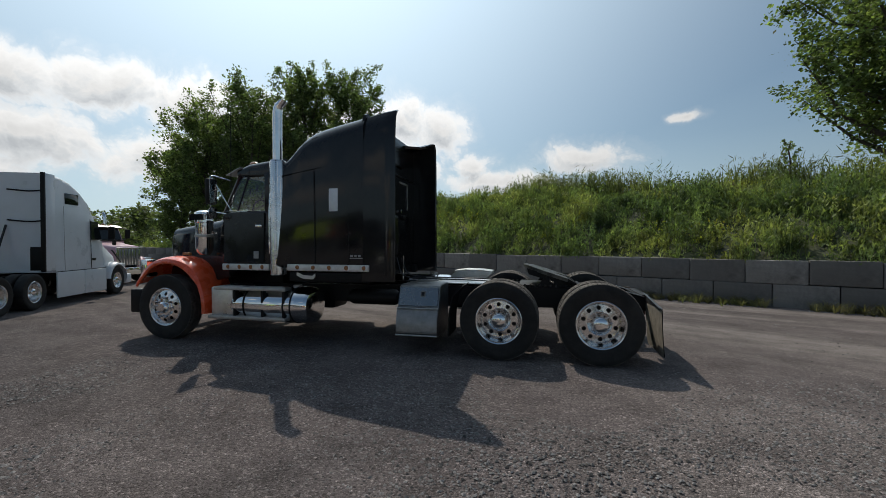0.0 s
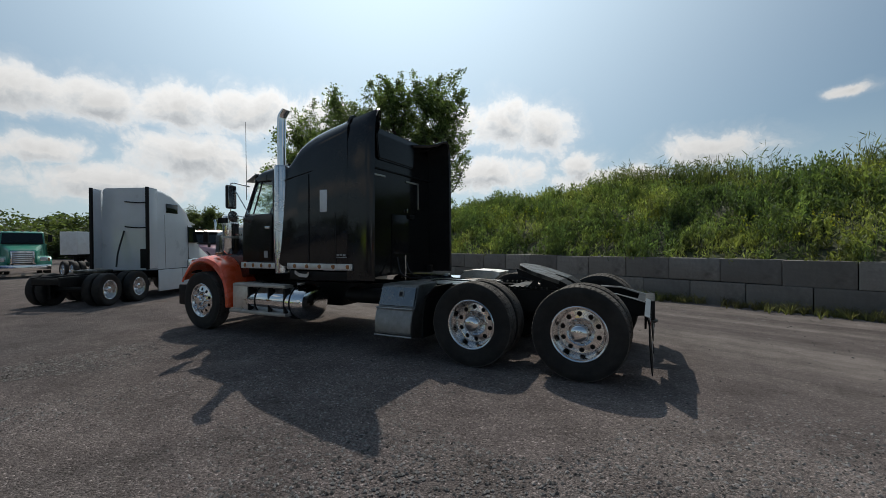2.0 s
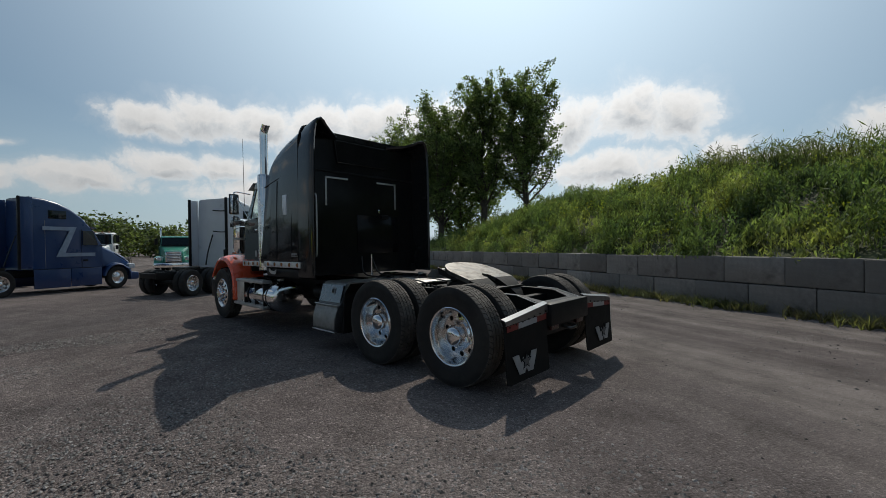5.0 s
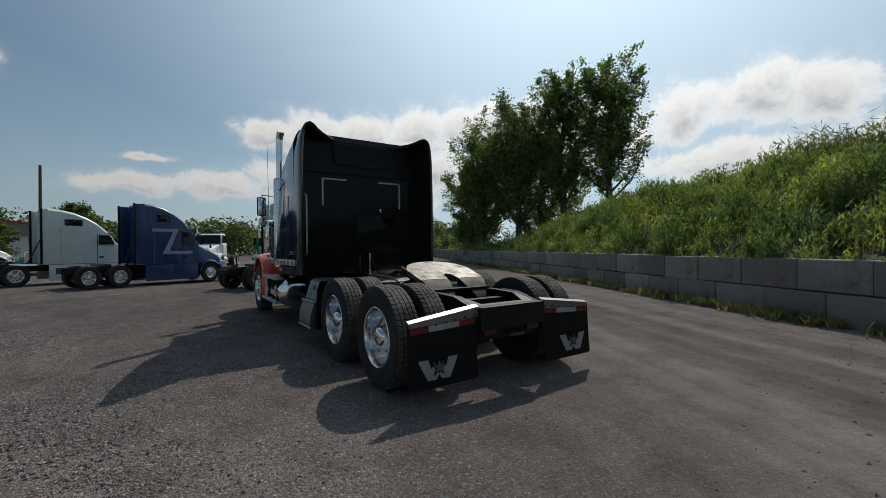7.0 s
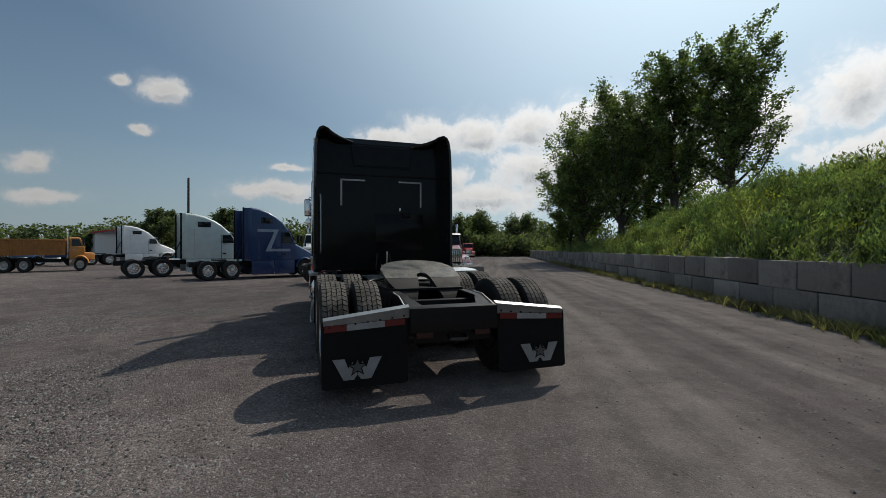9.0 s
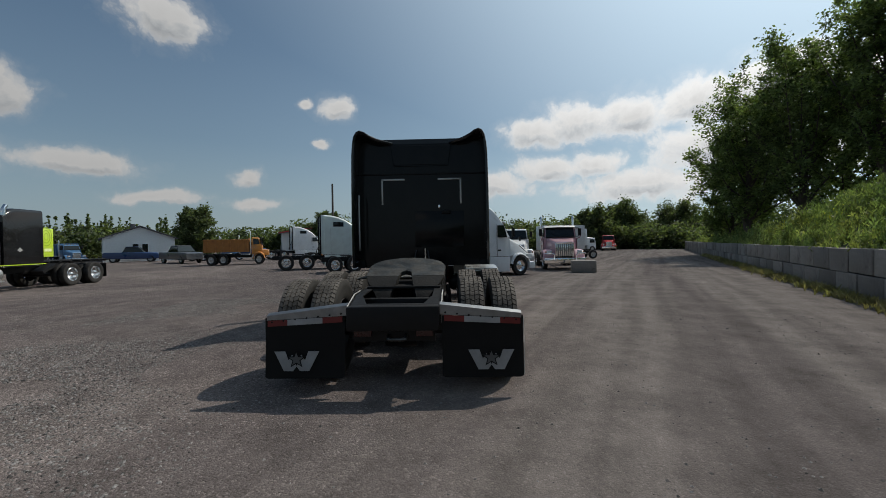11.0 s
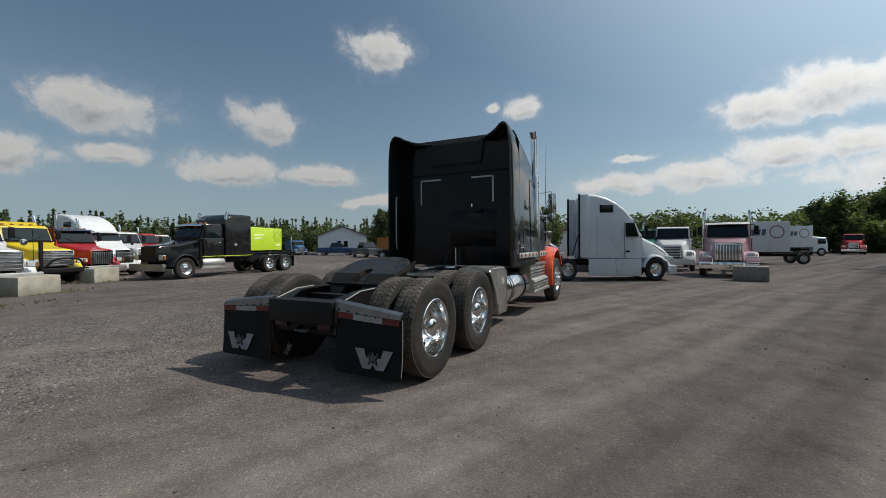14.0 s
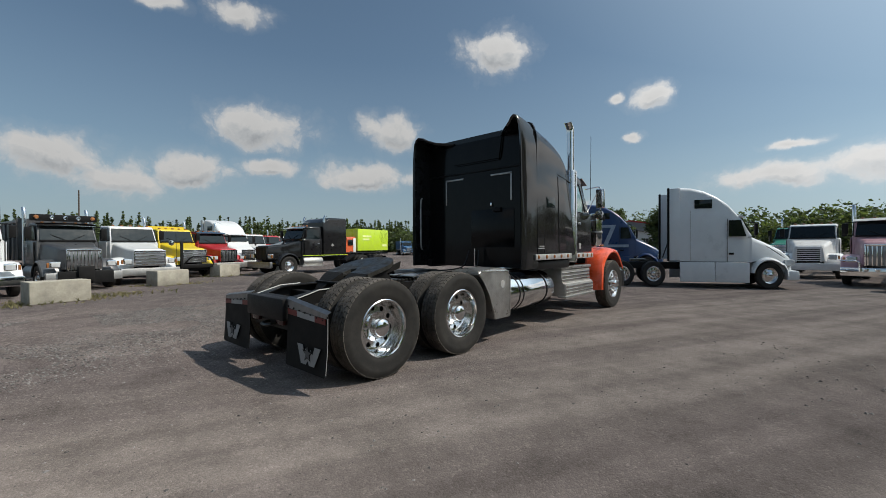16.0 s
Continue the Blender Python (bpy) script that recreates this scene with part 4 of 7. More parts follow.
    # sleeper window, left side only
    part("side_window", one_box(-2.86, -2.735, -1.155, -1.12, 1.93, 2.25, bevel=0.012), mat("pale_window", (0.68, 0.71, 0.73), 0.15, vary=0.1), T, "small pale side window")

    # rear wall details
    edge = [(1.155, 1.02), (1.158, 1.6), (1.155, 2.3), (1.145, 2.85), (1.13, 3.01), (1.108, 3.12), (1.065, 3.19), (1.005, 3.215), (0.93, 3.20), (0.86, 3.165), (0.74, 3.125), (0.50, 3.105)]
    bm = slab(bm_new(), [(-2.425, y, z) for y, z in edge] + [(-2.425, -y, z) for y, z in reversed(edge)], (0.04, 0, 0))
    part("rear_panel", bm, DIM_BLACK_PAINT, T, "gloss black rear wall")
    part("rear_ledge", one_box(-2.388, -2.368, -1.12, 1.12, 2.60, 2.625, bevel=0.006), BLACK_PLASTIC, T)
    bm = slab(bm_new(), [(-2.385, -0.50, 2.74), (-2.385, -0.56, 3.09), (-2.385, 0.56, 3.09), (-2.385, 0.50, 2.74)], (0.045, 0, 0))
    bmesh.ops.bevel(bm, geom=bm.edges[:], offset=0.022, segments=3, affect="EDGES")
    part("roof_panel", bm, DIM_BLACK_PAINT, T)
    for s in (-1, 1):
        bm = one_box(-2.387, -2.372, s * 0.685, s * 0.715, 2.08, 2.535, bevel=0.004)
        box(bm, -2.387, -2.372, s * 0.295, s * 0.715, 2.508, 2.536, bevel=0.004)
        part("corner_trim", bm, ALU, T, "bright angle trim on the rear wall")
    part("rear_hatch", one_box(-2.386, -2.375, -0.12, 0.75, 1.3, 1.95, bevel=0.004), DIM_BLACK_PAINT, T)
    part("hatch_latch", one_box(-2.372, -2.35, 0.30, 0.33, 2.0, 2.06, bevel=0.005), CHROME, T)
    part("work_lamp", one_box(-2.39, -2.33, 0.36, 0.52, 1.90, 1.97, bevel=0.015), BLACK_PLASTIC, T)
    part("exhaust_pipe", tube(bm_new(), [(-2.30, 0.06, 0.95), (-2.30, 0.06, 1.28)], 0.016, 10), CHROME, T)

    # side and roof extenders behind the sleeper
    for s in (-1, 1):
        line = [(1.165, 1.02), (1.168, 1.6), (1.165, 2.3), (1.155, 2.85), (1.14, 3.02), (1.118, 3.14), (1.075, 3.215), (1.01, 3.245), (0.93, 3.23), (0.86, 3.19), (0.74, 3.15), (0.50, 3.13)]
        rings = []
        for x, grow in ((-2.42, -0.010), (-2.25, -0.004), (-2.05, 0.0), (-1.90, -0.004), (-1.875, -0.016), (-1.90, -0.045), (-2.42, -0.045)):
            ring = []
            for k, (y, z) in enumerate(line):
                a, b = line[max(k - 1, 0)], line[min(k + 1, len(line) - 1)]
                d = Vector((b[0] - a[0], b[1] - a[1])).normalized()
                nrm = Vector((d.y, -d.x))
                lift = 0.0 if z < 2.9 else -0.13 * (-1.9 - x) * (1 if x < -1.9 else 0)
                back = 1.0 if y > 1.0 else 0.12 + 0.88 * max(0.0, (y - 0.5) / 0.5) ** 0.8
                ring.append(Vector((-2.42 + (x + 2.42) * back, s * (y + nrm.x * grow), z + nrm.y * grow + lift * back)))
            rings.append(ring)
        part("side_extender", loft(bm_new(), rings + [rings[0]], closed=False), BLACK_PAINT, T, "black side extender with raised upper ear")
    bm = tube(bm_new(), bend([(-2.06, -1.06, 1.26), (-2.0, -1.05, 1.30), (-2.0, -1.05, 2.18), (-2.06, -1.06, 2.22)]), 0.014, 10)
    part("grab_handle", bm, ALU, T)

    # cab
    bm = loft(bm_new(), [section(-4.74, 0.95, 1.12, 1.95, 0.06, 0.05, 0.93), section(-4.5, 1.05, 1.12, 1.97, 0.05, 0.05, 1.03), section(-3.60, 1.075, 1.12, 1.98, 0.05, 0.05, 1.055)])
    part("cab_body", bm, BLACK_PAINT, T, "gloss black cab")
    bm = loft(bm_new(), [section(-4.45, 0.93, 2.50, 2.60, 0.04, 0.03), section(-4.2, 0.97, 2.48, 2.67, 0.08, 0.03), section(-3.60, 0.99, 2.48, 2.73, 0.10, 0.03)])
    part("cab_roof", bm, BLACK_PAINT, T)
    for s in (-1, 1):
        part("windscreen_pillar", tube(bm_new(), [(-4.70, s * 0.93, 1.93), (-4.38, s * 0.91, 2.54)], 0.035, 8), BLACK_PAINT, T)
        part("rear_pillar", one_box(-3.92, -3.70, s * 0.95, s * 1.05, 1.95, 2.53, bevel=0.02), BLACK_PAINT, T)
        bm = slab(bm_new(), [(-4.60, s * 1.02, 1.965), (-4.32, s * 0.955, 2.50), (-3.84, s * 0.965, 2.50), (-3.84, s * 1.035, 1.965)], (0, -s * 0.012, 0))
        w = part("door_window", bm, GLASS, T, "tinted door window")
        w.visible_shadow = False
        part("window_divider", tube(bm_new(), [(-4.36, s * 1.02, 1.97), (-4.20, s * 0.965, 2.49)], 0.014, 6), BLACK_PLASTIC, T)
        bm = slab(bm_new(), [(-4.60, s * 1.05, 1.2), (-3.84, s * 1.068, 1.2), (-3.84, s * 1.052, 1.94), (-4.60, s * 1.03, 1.94)], (0, s * 0.016, 0))
        d = part("cab_door", bm, BLACK_PAINT, T)
        part("door_handle", one_box(-3.98, -3.86, s * 1.078, s * 1.10, 1.72, 1.76, bevel=0.008), CHROME, d)
        part("grab_bar", tube(bm_new(), bend([(-3.77, s * 1.07, 1.3), (-3.77, s * 1.13, 1.34), (-3.77, s * 1.12, 2.2), (-3.77, s * 1.04, 2.24)]), 0.013, 8), CHROME, T)
        part("door_badge", one_box(-4.02, -3.93, s * 1.079, s * 1.086, 1.26, 1.37, bevel=0.003), LOGO_GREY, T)
        bm = bm_new()
        for k in range(4):
            box(bm, -5.35 + 0.075 * k, -5.29 + 0.075 * k, s * 0.905, s * 0.925, 1.63, 1.66)
        part("hood_badge", bm, CHROME, T)
    for s in (-1, 1):
        bm = slab(bm_new(), [(-4.71, s * 0.02, 1.95), (-4.40, s * 0.02, 2.53), (-4.37, s * 0.89, 2.53), (-4.66, s * 0.90, 1.95)], (0.012, 0, 0.004))
        part("windscreen", bm, GLASS, T).visible_shadow = False
    bm = sheet(bm_new(), [(-4.64, -0.96, 2.52), (-4.69, -0.5, 2.54), (-4.70, 0, 2.545), (-4.69, 0.5, 2.54), (-4.64, 0.96, 2.52)], (0, 0, 0.012), (0.26, 0, 0.10))
    part("sun_visor", bm, ALU, T, "bright metal sun visor")
    for y in (-0.75, -0.38, 0.0, 0.38, 0.75):
        part("roof_lamp", lathe(bm_new(), [(0.03, -0.05), (0.045, 0.0), (0.045, 0.05), (0.03, 0.09), (0.0, 0.095)], 14, "x", (-4.30, y, 2.69)), AMBER, T)
    part("dashboard", one_box(-4.72, -4.45, -0.88, 0.88, 1.6, 2.0, bevel=0.04), DARK, T)
    part("steering_wheel", lathe(bm_new(), [(0.20, 0.0), (0.225, -0.012), (0.23, 0.0), (0.225, 0.012)], 20, "x", (-4.38, -0.45, 1.98), closed=True), DARK, T)
    for y in (-0.5, 0.5):
        bm = one_box(-4.2, -3.82, y - 0.26, y + 0.26, 1.35, 1.55, bevel=0.05)
        box(bm, -3.92, -3.78, y - 0.26, y + 0.26, 1.5, 2.22, bevel=0.05)
        part("seat", bm, DARK, T)

    # hood, grille, bumper, fenders
    bm = loft(bm_new(), [section(-6.28, 0.60, 0.95, 1.66, 0.10, 0.04, 0.56), section(-6.20, 0.66, 0.92, 1.735, 0.13, 0.04, 0.62), section(-5.7, 0.76, 0.92, 1.80, 0.15, 0.04, 0.72), section(-5.2, 0.86, 0.95, 1.87, 0.15, 0.04, 0.81), section(-4.76, 0.94, 1.02, 1.935, 0.12, 0.04, 0.9)])
    part("hood", bm, BLACK_PAINT, T, "gloss black long hood")
    part("grille", one_box(-6.33, -6.27, -0.46, 0.46, 0.98, 1.60, bevel=0.02), CHROME, T)
    part("radiator_cap_mount", one_box(-6.2, -6.12, -0.03, 0.03, 1.72, 1.80, bevel=0.02), CHROME, T)
    bm = one_box(-6.52, -6.38, -1.12, 1.12, 0.42, 0.82, bevel=0.04)
    box(bm, -6.48, -6.14, -1.20, -1.12, 0.42, 0.82, bevel=0.03)
    box(bm, -6.48, -6.14, 1.12, 1.20, 0.42, 0.82, bevel=0.03)
    part("bumper", bm, BLACK_PLASTIC, T, "black front bumper")

    def fender_r(a):
        return 0.745 + 0.035 * math.cos(radians(a - 20)) 

    for s in (-1, 1):
        bm = arch_bm(-5.8, 0.51, s * 0.60, s * 1.225, fender_r, -4, 146, 26)
        f = part("front_fender", bm, ORANGE, T, "orange-red front fender")
        part("headlamp", one_box(-6.42, -6.27, s * 0.86, s * 1.08, 1.0, 1.22, bevel=0.04), CHROME, f)
        part("fender_lamp", one_box(-5.62, -5.5, s * 1.0, s * 1.06, 1.30, 1.34, bevel=0.012), AMBER, f)

    # air cleaners
    for s in (-1, 1):
        bm = lathe(bm_new(), [(0.0, 1.30), (0.08, 1.31), (0.125, 1.36), (0.14, 1.42), (0.14, 1.80), (0.15, 1.81), (0.15, 1.84), (0.14, 1.85), (0.14, 1.92), (0.15, 1.93), (0.145, 1.965), (0.10, 1.99), (0.0, 2.0)], 30, "z", (-5.24, s * 1.04, 0))
        c = part("air_cleaner", bm, CHROME, T, "chrome air cleaner canister")
        bm = bm_new()
        for k in range(12):
            box(bm, -5.385 + 0.0245 * k, -5.375 + 0.0245 * k, s * 1.165, s * 1.188, 1.84, 1.93)
        part("intake_louvre", bm, BLACK_PLASTIC, c)
        part("band", lathe(bm_new(), [(0.14, 1.58), (0.146, 1.585), (0.146, 1.615), (0.14, 1.62)], 30, "z", (-5.24, s * 1.04, 0)), ALU, c)

    # exhaust stacks
    for s in (-1, 1):
        x, y = -3.67, s * 1.06
        part("stack_guard", lathe(bm_new(), [(0.102, 1.06), (0.112, 1.07), (0.112, 2.64), (0.104, 2.67), (0.07, 2.675)], 36, "z", (x, y, 0)), PERFORATED, T, "perforated chrome heat guard")
        bm = tube(bm_new(), bend([(x, y, 2.5), (x, y, 3.3), (x + 0.01, y, 3.42), (x + 0.10, y, 3.555)], 6), 0.066, 18, caps=False)
        part("exhaust_tip", bm, CHROME, T, "chrome exhaust stack with curved tip")
        part("stack_mouth", lathe(bm_new(), [(0.0, -0.1), (0.060, -0.1), (0.062, 0.0)], 16, "z"), DARK, T, at=pose(x + 0.085, y, 3.535, 0, 38, 0))
        for z in (1.5, 2.2):
            part("stack_clamp", one_box(x - 0.03, x + 0.03, s * 0.98, s * 1.05, z, z + 0.05, bevel=0.005), ALU, T)

    # mirrors with tube arms
    for s in (-1, 1):
        y = s * 1.21
        bm = tube(bm_new(), bend([(-4.70, s * 0.96, 2.44), (-4.86, y - s * 0.05, 2.49), (-4.86, y, 2.47), (-4.86, y, 1.98), (-4.86, y - s * 0.05, 1.96), (-4.66, s * 1.0, 1.92)], 4), 0.011, 8)
        tube(bm, [(-4.64, s * 1.02, 1.98), (-4.84, y - s * 0.02, 2.45)], 0.009, 6)
        arm = part("mirror_arm", bm, CHROME, T)
        mi = part("mirror", one_box(-4.88, -4.80, y - 0.085, y + 0.085, 2.06, 2.44, bevel=0.03), BLACK_PLASTIC if s < 0 else CHROME, T)
        part("mirror_glass", one_box(-4.80, -4.795, y - 0.07, y + 0.07, 2.08, 2.42, bevel=0.002), CHROME, mi)
        sp = part("spot_mirror", lathe(bm_new(), [(0.0, -0.045), (0.05, -0.04), (0.085, -0.015), (0.09, 0.0), (0.0, 0.012)], 20, "x", (-4.82, y - s * 0.02, 1.94)), CHROME, T)
        part("antenna", tube(bm_new(), [(-4.55, s * 1.12, 2.2), (-4.53, s * 1.14, 3.42)], [0.006, 0.003], 6), BLACK_PLASTIC, T)

    # left side: fuel tank with steps
    def tank(x0, x1, y, z, r, name, parent):
        bm = lathe(bm_new(), [(0.0, x0 + 0.01), (r * 0.6, x0), (r * 0.93, x0 + 0.03), (r, x0 + 0.08), (r, x1 - 0.08), (r * 0.93, x1 - 0.03), (r * 0.6, x1), (0.0, x1 - 0.01)], 40, "x", (0, y, z))
        tk = part(name, bm, CHROME, parent, "polished cylindrical fuel tank")
        for f in (0.20, 0.72, 0.80):
            xx = x0 + (x1 - x0) * f
            part("tank_strap", lathe(bm_new(), [(r, xx - 0.011), (r + 0.006, xx - 0.011), (r + 0.006, xx + 0.011), (r, xx + 0.011)], 40, "x", (0, y, z)), BLACK_PLASTIC, tk)
        part("filler_cap", lathe(bm_new(), [(0.06, 0.0), (0.06, 0.035), (0.0, 0.04)], 16, "z", ((x0 + x1) / 2 + 0.35, y, z + r - 0.01)), ALU, tk)
        return tk

    tank(-4.55, -3.24, -0.90, 0.62, 0.285, "fuel_tank", T)
    tank(-2.98, -1.56, 0.89, 0.68, 0.30, "fuel_tank", T)
    for z, w in ((0.86, 0.17), (0.40, 0.19)):
        bm = one_box(-4.95 if z < 0.5 else -4.80, -3.55, -1.215, -1.215 + w, z, z + 0.05, bevel=0.012)
        st = part("step", bm, ALU, T, "ribbed aluminium step")
        bm = bm_new()
        for k in range(5):
            box(bm, -4.90 if z < 0.5 else -4.76, -3.59, -1.20 + 0.033 * k, -1.187 + 0.033 * k, z + 0.05, z + 0.056)
        part("step_ribs", bm, ALU, st)
    bm = one_box(-4.92, -4.50, -1.16, -0.62, 0.44, 0.90, bevel=0.03)
    part("tool_box", bm, DIAMOND, T, "bright plate box under the cab door")
    for x in (-4.45, -3.95, -3.60):
        part("step_bracket", one_box(x - 0.02, x + 0.02, -1.18, -1.10, 0.40, 0.90, bevel=0.005), BLACK_STEEL, T)

    # left side: stepped box of tread plate behind the sleeper
    prof = [(-1.12, 0.27), (-1.18, 0.29), (-1.215, 0.34), (-1.205, 0.50), (-1.17, 0.60), (-1.16, 0.66), (-1.12, 0.68), (-1.10, 0.69), (-1.02, 0.965), (-0.98, 0.985), (-0.50, 0.985), (-0.50, 0.27)]
    bm = slab(bm_new(), [(-1.93, y, z) for y, z in prof], (0.60, 0, 0))
    bmesh.ops.bevel(bm, geom=bm.edges[:], offset=0.01, segments=2, affect="EDGES")
    bx = part("battery_box", bm, WORN_STEEL, T, "stepped grey metal battery box")
    # sloping upper face: the reflection of deep blue sky is put into its dark colour
    bm = slab(bm_new(), [(-1.91, -1.104, 0.705), (-1.35, -1.104, 0.705), (-1.35, -1.036, 0.945), (-1.91, -1.036, 0.945)], (0, -0.012, 0.003))
    lid = part("box_lid", bm, mat("sky_dark_metal", (0.20, 0.22, 0.24), 0.18, metal=1.0, dirt=(0.16, 0.15, 0.14), dirt_amount=0.2, dirt_scale=6), bx, "smooth metal lid coloured dark like the sky it reflects")
    badge = part("lid_badge", slab(bm_new(), [(-1.60, -1.078, 0.83), (-1.53, -1.078, 0.83), (-1.53, -1.066, 0.875), (-1.54, -1.056, 0.91), (-1.59, -1.056, 0.91), (-1.60, -1.066, 0.875)], (0, -0.014, 0.004)), LOGO_GREY, bx, "small pale shield badge")
    part("badge_field", slab(bm_new(), [(-1.588, -1.094, 0.845), (-1.542, -1.094, 0.845), (-1.542, -1.078, 0.895), (-1.588, -1.078, 0.895)], (0, -0.004, 0.001)), BLACK_PLASTIC, badge)
    part("step_edge", tube(bm_new(), [(-1.93, -1.165, 0.675), (-1.33, -1.165, 0.675)], 0.012, 8), ALU, bx, "bright worn step edge")
    part("foot_edge", tube(bm_new(), [(-1.93, -1.21, 0.30), (-1.33, -1.21, 0.30)], 0.012, 8), ALU, bx)
    # right side: step boxes below the door and a tread plate quarter guard
    bm = bm_new()
    slab(bm, [(-4.55, y, z) for y, z in [(1.06, 0.98), (1.10, 0.95), (1.10, 0.72), (1.17, 0.70), (1.17, 0.47), (0.55, 0.45), (0.55, 0.98)]], (1.22, 0, 0))
    bmesh.ops.bevel(bm, geom=bm.edges[:], offset=0.012, segments=2, affect="EDGES")
    sb = part("step_box", bm, ALU, T, "ribbed aluminium step box")
    for z in (0.52, 0.58, 0.64, 0.76, 0.82, 0.88):
        part("rib", one_box(-4.52, -3.36, 1.10 if z > 0.7 else 1.17, (1.10 if z > 0.7 else 1.17) + 0.012, z, z + 0.03, bevel=0.004), CHROME, sb)
    for z, y in ((0.97, 1.12), (0.44, 1.20)):
        part("step", one_box(-4.58, -3.30, y - 0.16, y, z, z + 0.045, bevel=0.01), DIAMOND, sb)
    bm = sheet(bm_new(), [(-1.50, 1.17, 1.035), (-1.3, 1.17, 1.05), (-1.05, 1.17, 1.045), (-0.9, 1.17, 1.03)], (0, 0, 0.012), (0, -0.44, 0))
    part("quarter_guard", bm, DIAMOND, T, "tread plate quarter guard")
    bm = slab(bm_new(), [(x, 0.72, z) for x, z in [(-1.58, 0.36), (-1.22, 0.36), (-1.16, 0.56), (-1.10, 0.74), (-1.02, 0.90), (-0.90, 1.02), (-0.94, 1.045), (-1.2, 1.05), (-1.46, 1.04), (-1.55, 1.0), (-1.58, 0.92)]], (0, 0.46, 0))
    bmesh.ops.bevel(bm, geom=bm.edges[:], offset=0.010, segments=2, affect="EDGES")
    gb = part("guard_box", bm, DIAMOND, T, "tread plate box ahead of the drive wheels")
    part("box_badge", lathe(bm_new(), [(0.0, 0.006), (0.05, 0.005), (0.055, 0.0)], 18, "y", (-1.38, 1.18, 0.86)), LOGO_GREY, gb)
    part("edge_strip", tube(bm_new(), [(-1.57, 1.185, 0.40), (-1.57, 1.185, 0.96), (-1.50, 1.185, 1.03), (-0.95, 1.185, 1.04)], 0.008, 6), CHROME, gb)
    part("front_flap", sheet(bm_new(), [(-1.215, -1.17, 0.30), (-1.205, -1.17, 0.62), (-1.17, -1.17, 0.86), (-1.05, -1.17, 1.0)], (0.012, 0, 0), (0, 0.50, 0)), FLAP, T)

    # deck plate, air lines, frame-mounted tanks
    bm = one_box(-1.95, -0.78, -0.42, 0.42, 0.945, 0.965, bevel=0.006)
    part("deck_plate", bm, DIAMOND, T, "bright tread plate deck behind the sleeper")
    for y, z, x0, x1 in ((-0.60, 0.74, -2.9, -2.1), (0.58, 0.70, -3.2, -2.2)):
        part("air_tank", lathe(bm_new(), [(0.0, x0), (0.09, x0 + 0.02), (0.125, x0 + 0.08), (0.125, x1 - 0.08), (0.09, x1 - 0.02), (0.0, x1)], 20, "x", (0, y, z)), BLACK_STEEL, T)
    for k, (y, lift) in enumerate(((-0.10, 0.10), (0.10, 0.12))):
        part("air_line", tube(bm_new(), bend([(-2.36, y, 1.25), (-2.25, y * 1.5, 1.0), (-1.5, y * 1.3, 0.98 + lift * 0.1), (-0.9, y * 1.8, 0.985), (-0.7, y * 2.0, 0.95)], 6), 0.010, 8), HOSE, T)
    bm = bm_new()
    for k in range(16):
        x = -1.0 + 0.075 * k
        for s in (-1, 1):
            tube(bm, [(x, s * 0.40, 0.93), (x, s * 0.40, 0.965)], 0.016, 6)
    tagged(part("frame_bolts", bm, GREASY, T), kind="stuff")

    # fifth wheel coupling
    fw = part("fifth_wheel_base", one_box(-0.42, 0.50, -0.40, 0.40, 0.93, 0.955, bevel=0.005), BLACK_STEEL, T)
    for s in (-1, 1):
        bm = slab(bm_new(), [(-0.14, s * 0.37, 0.955), (0.26, s * 0.37, 0.955), (0.12, s * 0.37, 1.07), (0.0, s * 0.37, 1.07)], (0, s * 0.035, 0))
        part("pivot_bracket", bm, BLACK_STEEL, T)
    out_line = []
    for k in range(13):
        a = radians(100 + 160 * k / 12)
        out_line.append((0.02 + 0.42 * math.cos(a), 0.46 * math.sin(a)))
    plate = out_line + [(0.26, -0.44), (0.26, -0.075), (0.14, -0.06), (0.09, 0.0), (0.14, 0.06), (0.26, 0.075), (0.26, 0.44)]
    bm = slab(bm_new(), [(x, y, 0.0) for x, y in plate], (0, 0, -0.035))
    m = pose(0.04, 0, 1.095, 0, 12, 0)
    fp = part("fifth_wheel_plate", bm, GREASY, T, "greasy steel coupling plate with a slot", at=m)
    # two worn ramps that fall away towards the tail, with the throat between them
    for s in (-1, 1):
        rings = []
        for x, z, y0, y1 in ((0.255, -0.001, 0.075, 0.44), (0.34, -0.012, 0.085, 0.42), (0.46, -0.055, 0.11, 0.36), (0.56, -0.11, 0.14, 0.30), (0.60, -0.15, 0.15, 0.28)):
            rings.append([Vector((x, s * y0, z)), Vector((x, s * y1, z)), Vector((x, s * y1, z - 0.03)), Vector((x, s * y0, z - 0.06))])
        part("ramp", loft(bm_new(), rings), BLACK_GREASE, fp, "ramp black with grease")
    for s in (-1, 1):
        bm = slab(bm_new(), [(-0.34, s * 0.40, -0.03), (0.34, s * 0.40, -0.03), (0.30, s * 0.40, -0.085), (-0.30, s * 0.40, -0.085)], (0, -s * 0.02, 0))
        part("plate_skirt", bm, BLACK_GREASE, fp)
    part("release_handle", tube(bm_new(), bend([(0.0, -0.3, -0.06), (0.02, -0.55, -0.08), (0.06, -0.6, -0.08)]), 0.011, 8), GREASY, fp)

    # mud flap hangers, flaps and lights
    for s in (-1, 1):
        bm = slab(bm_new(), [(1.29, s * 0.42, 0.862), (1.29, s * 1.15, 0.775), (1.29, s * 1.15, 0.735), (1.29, s * 0.42, 0.775)], (0.012, 0, 0))
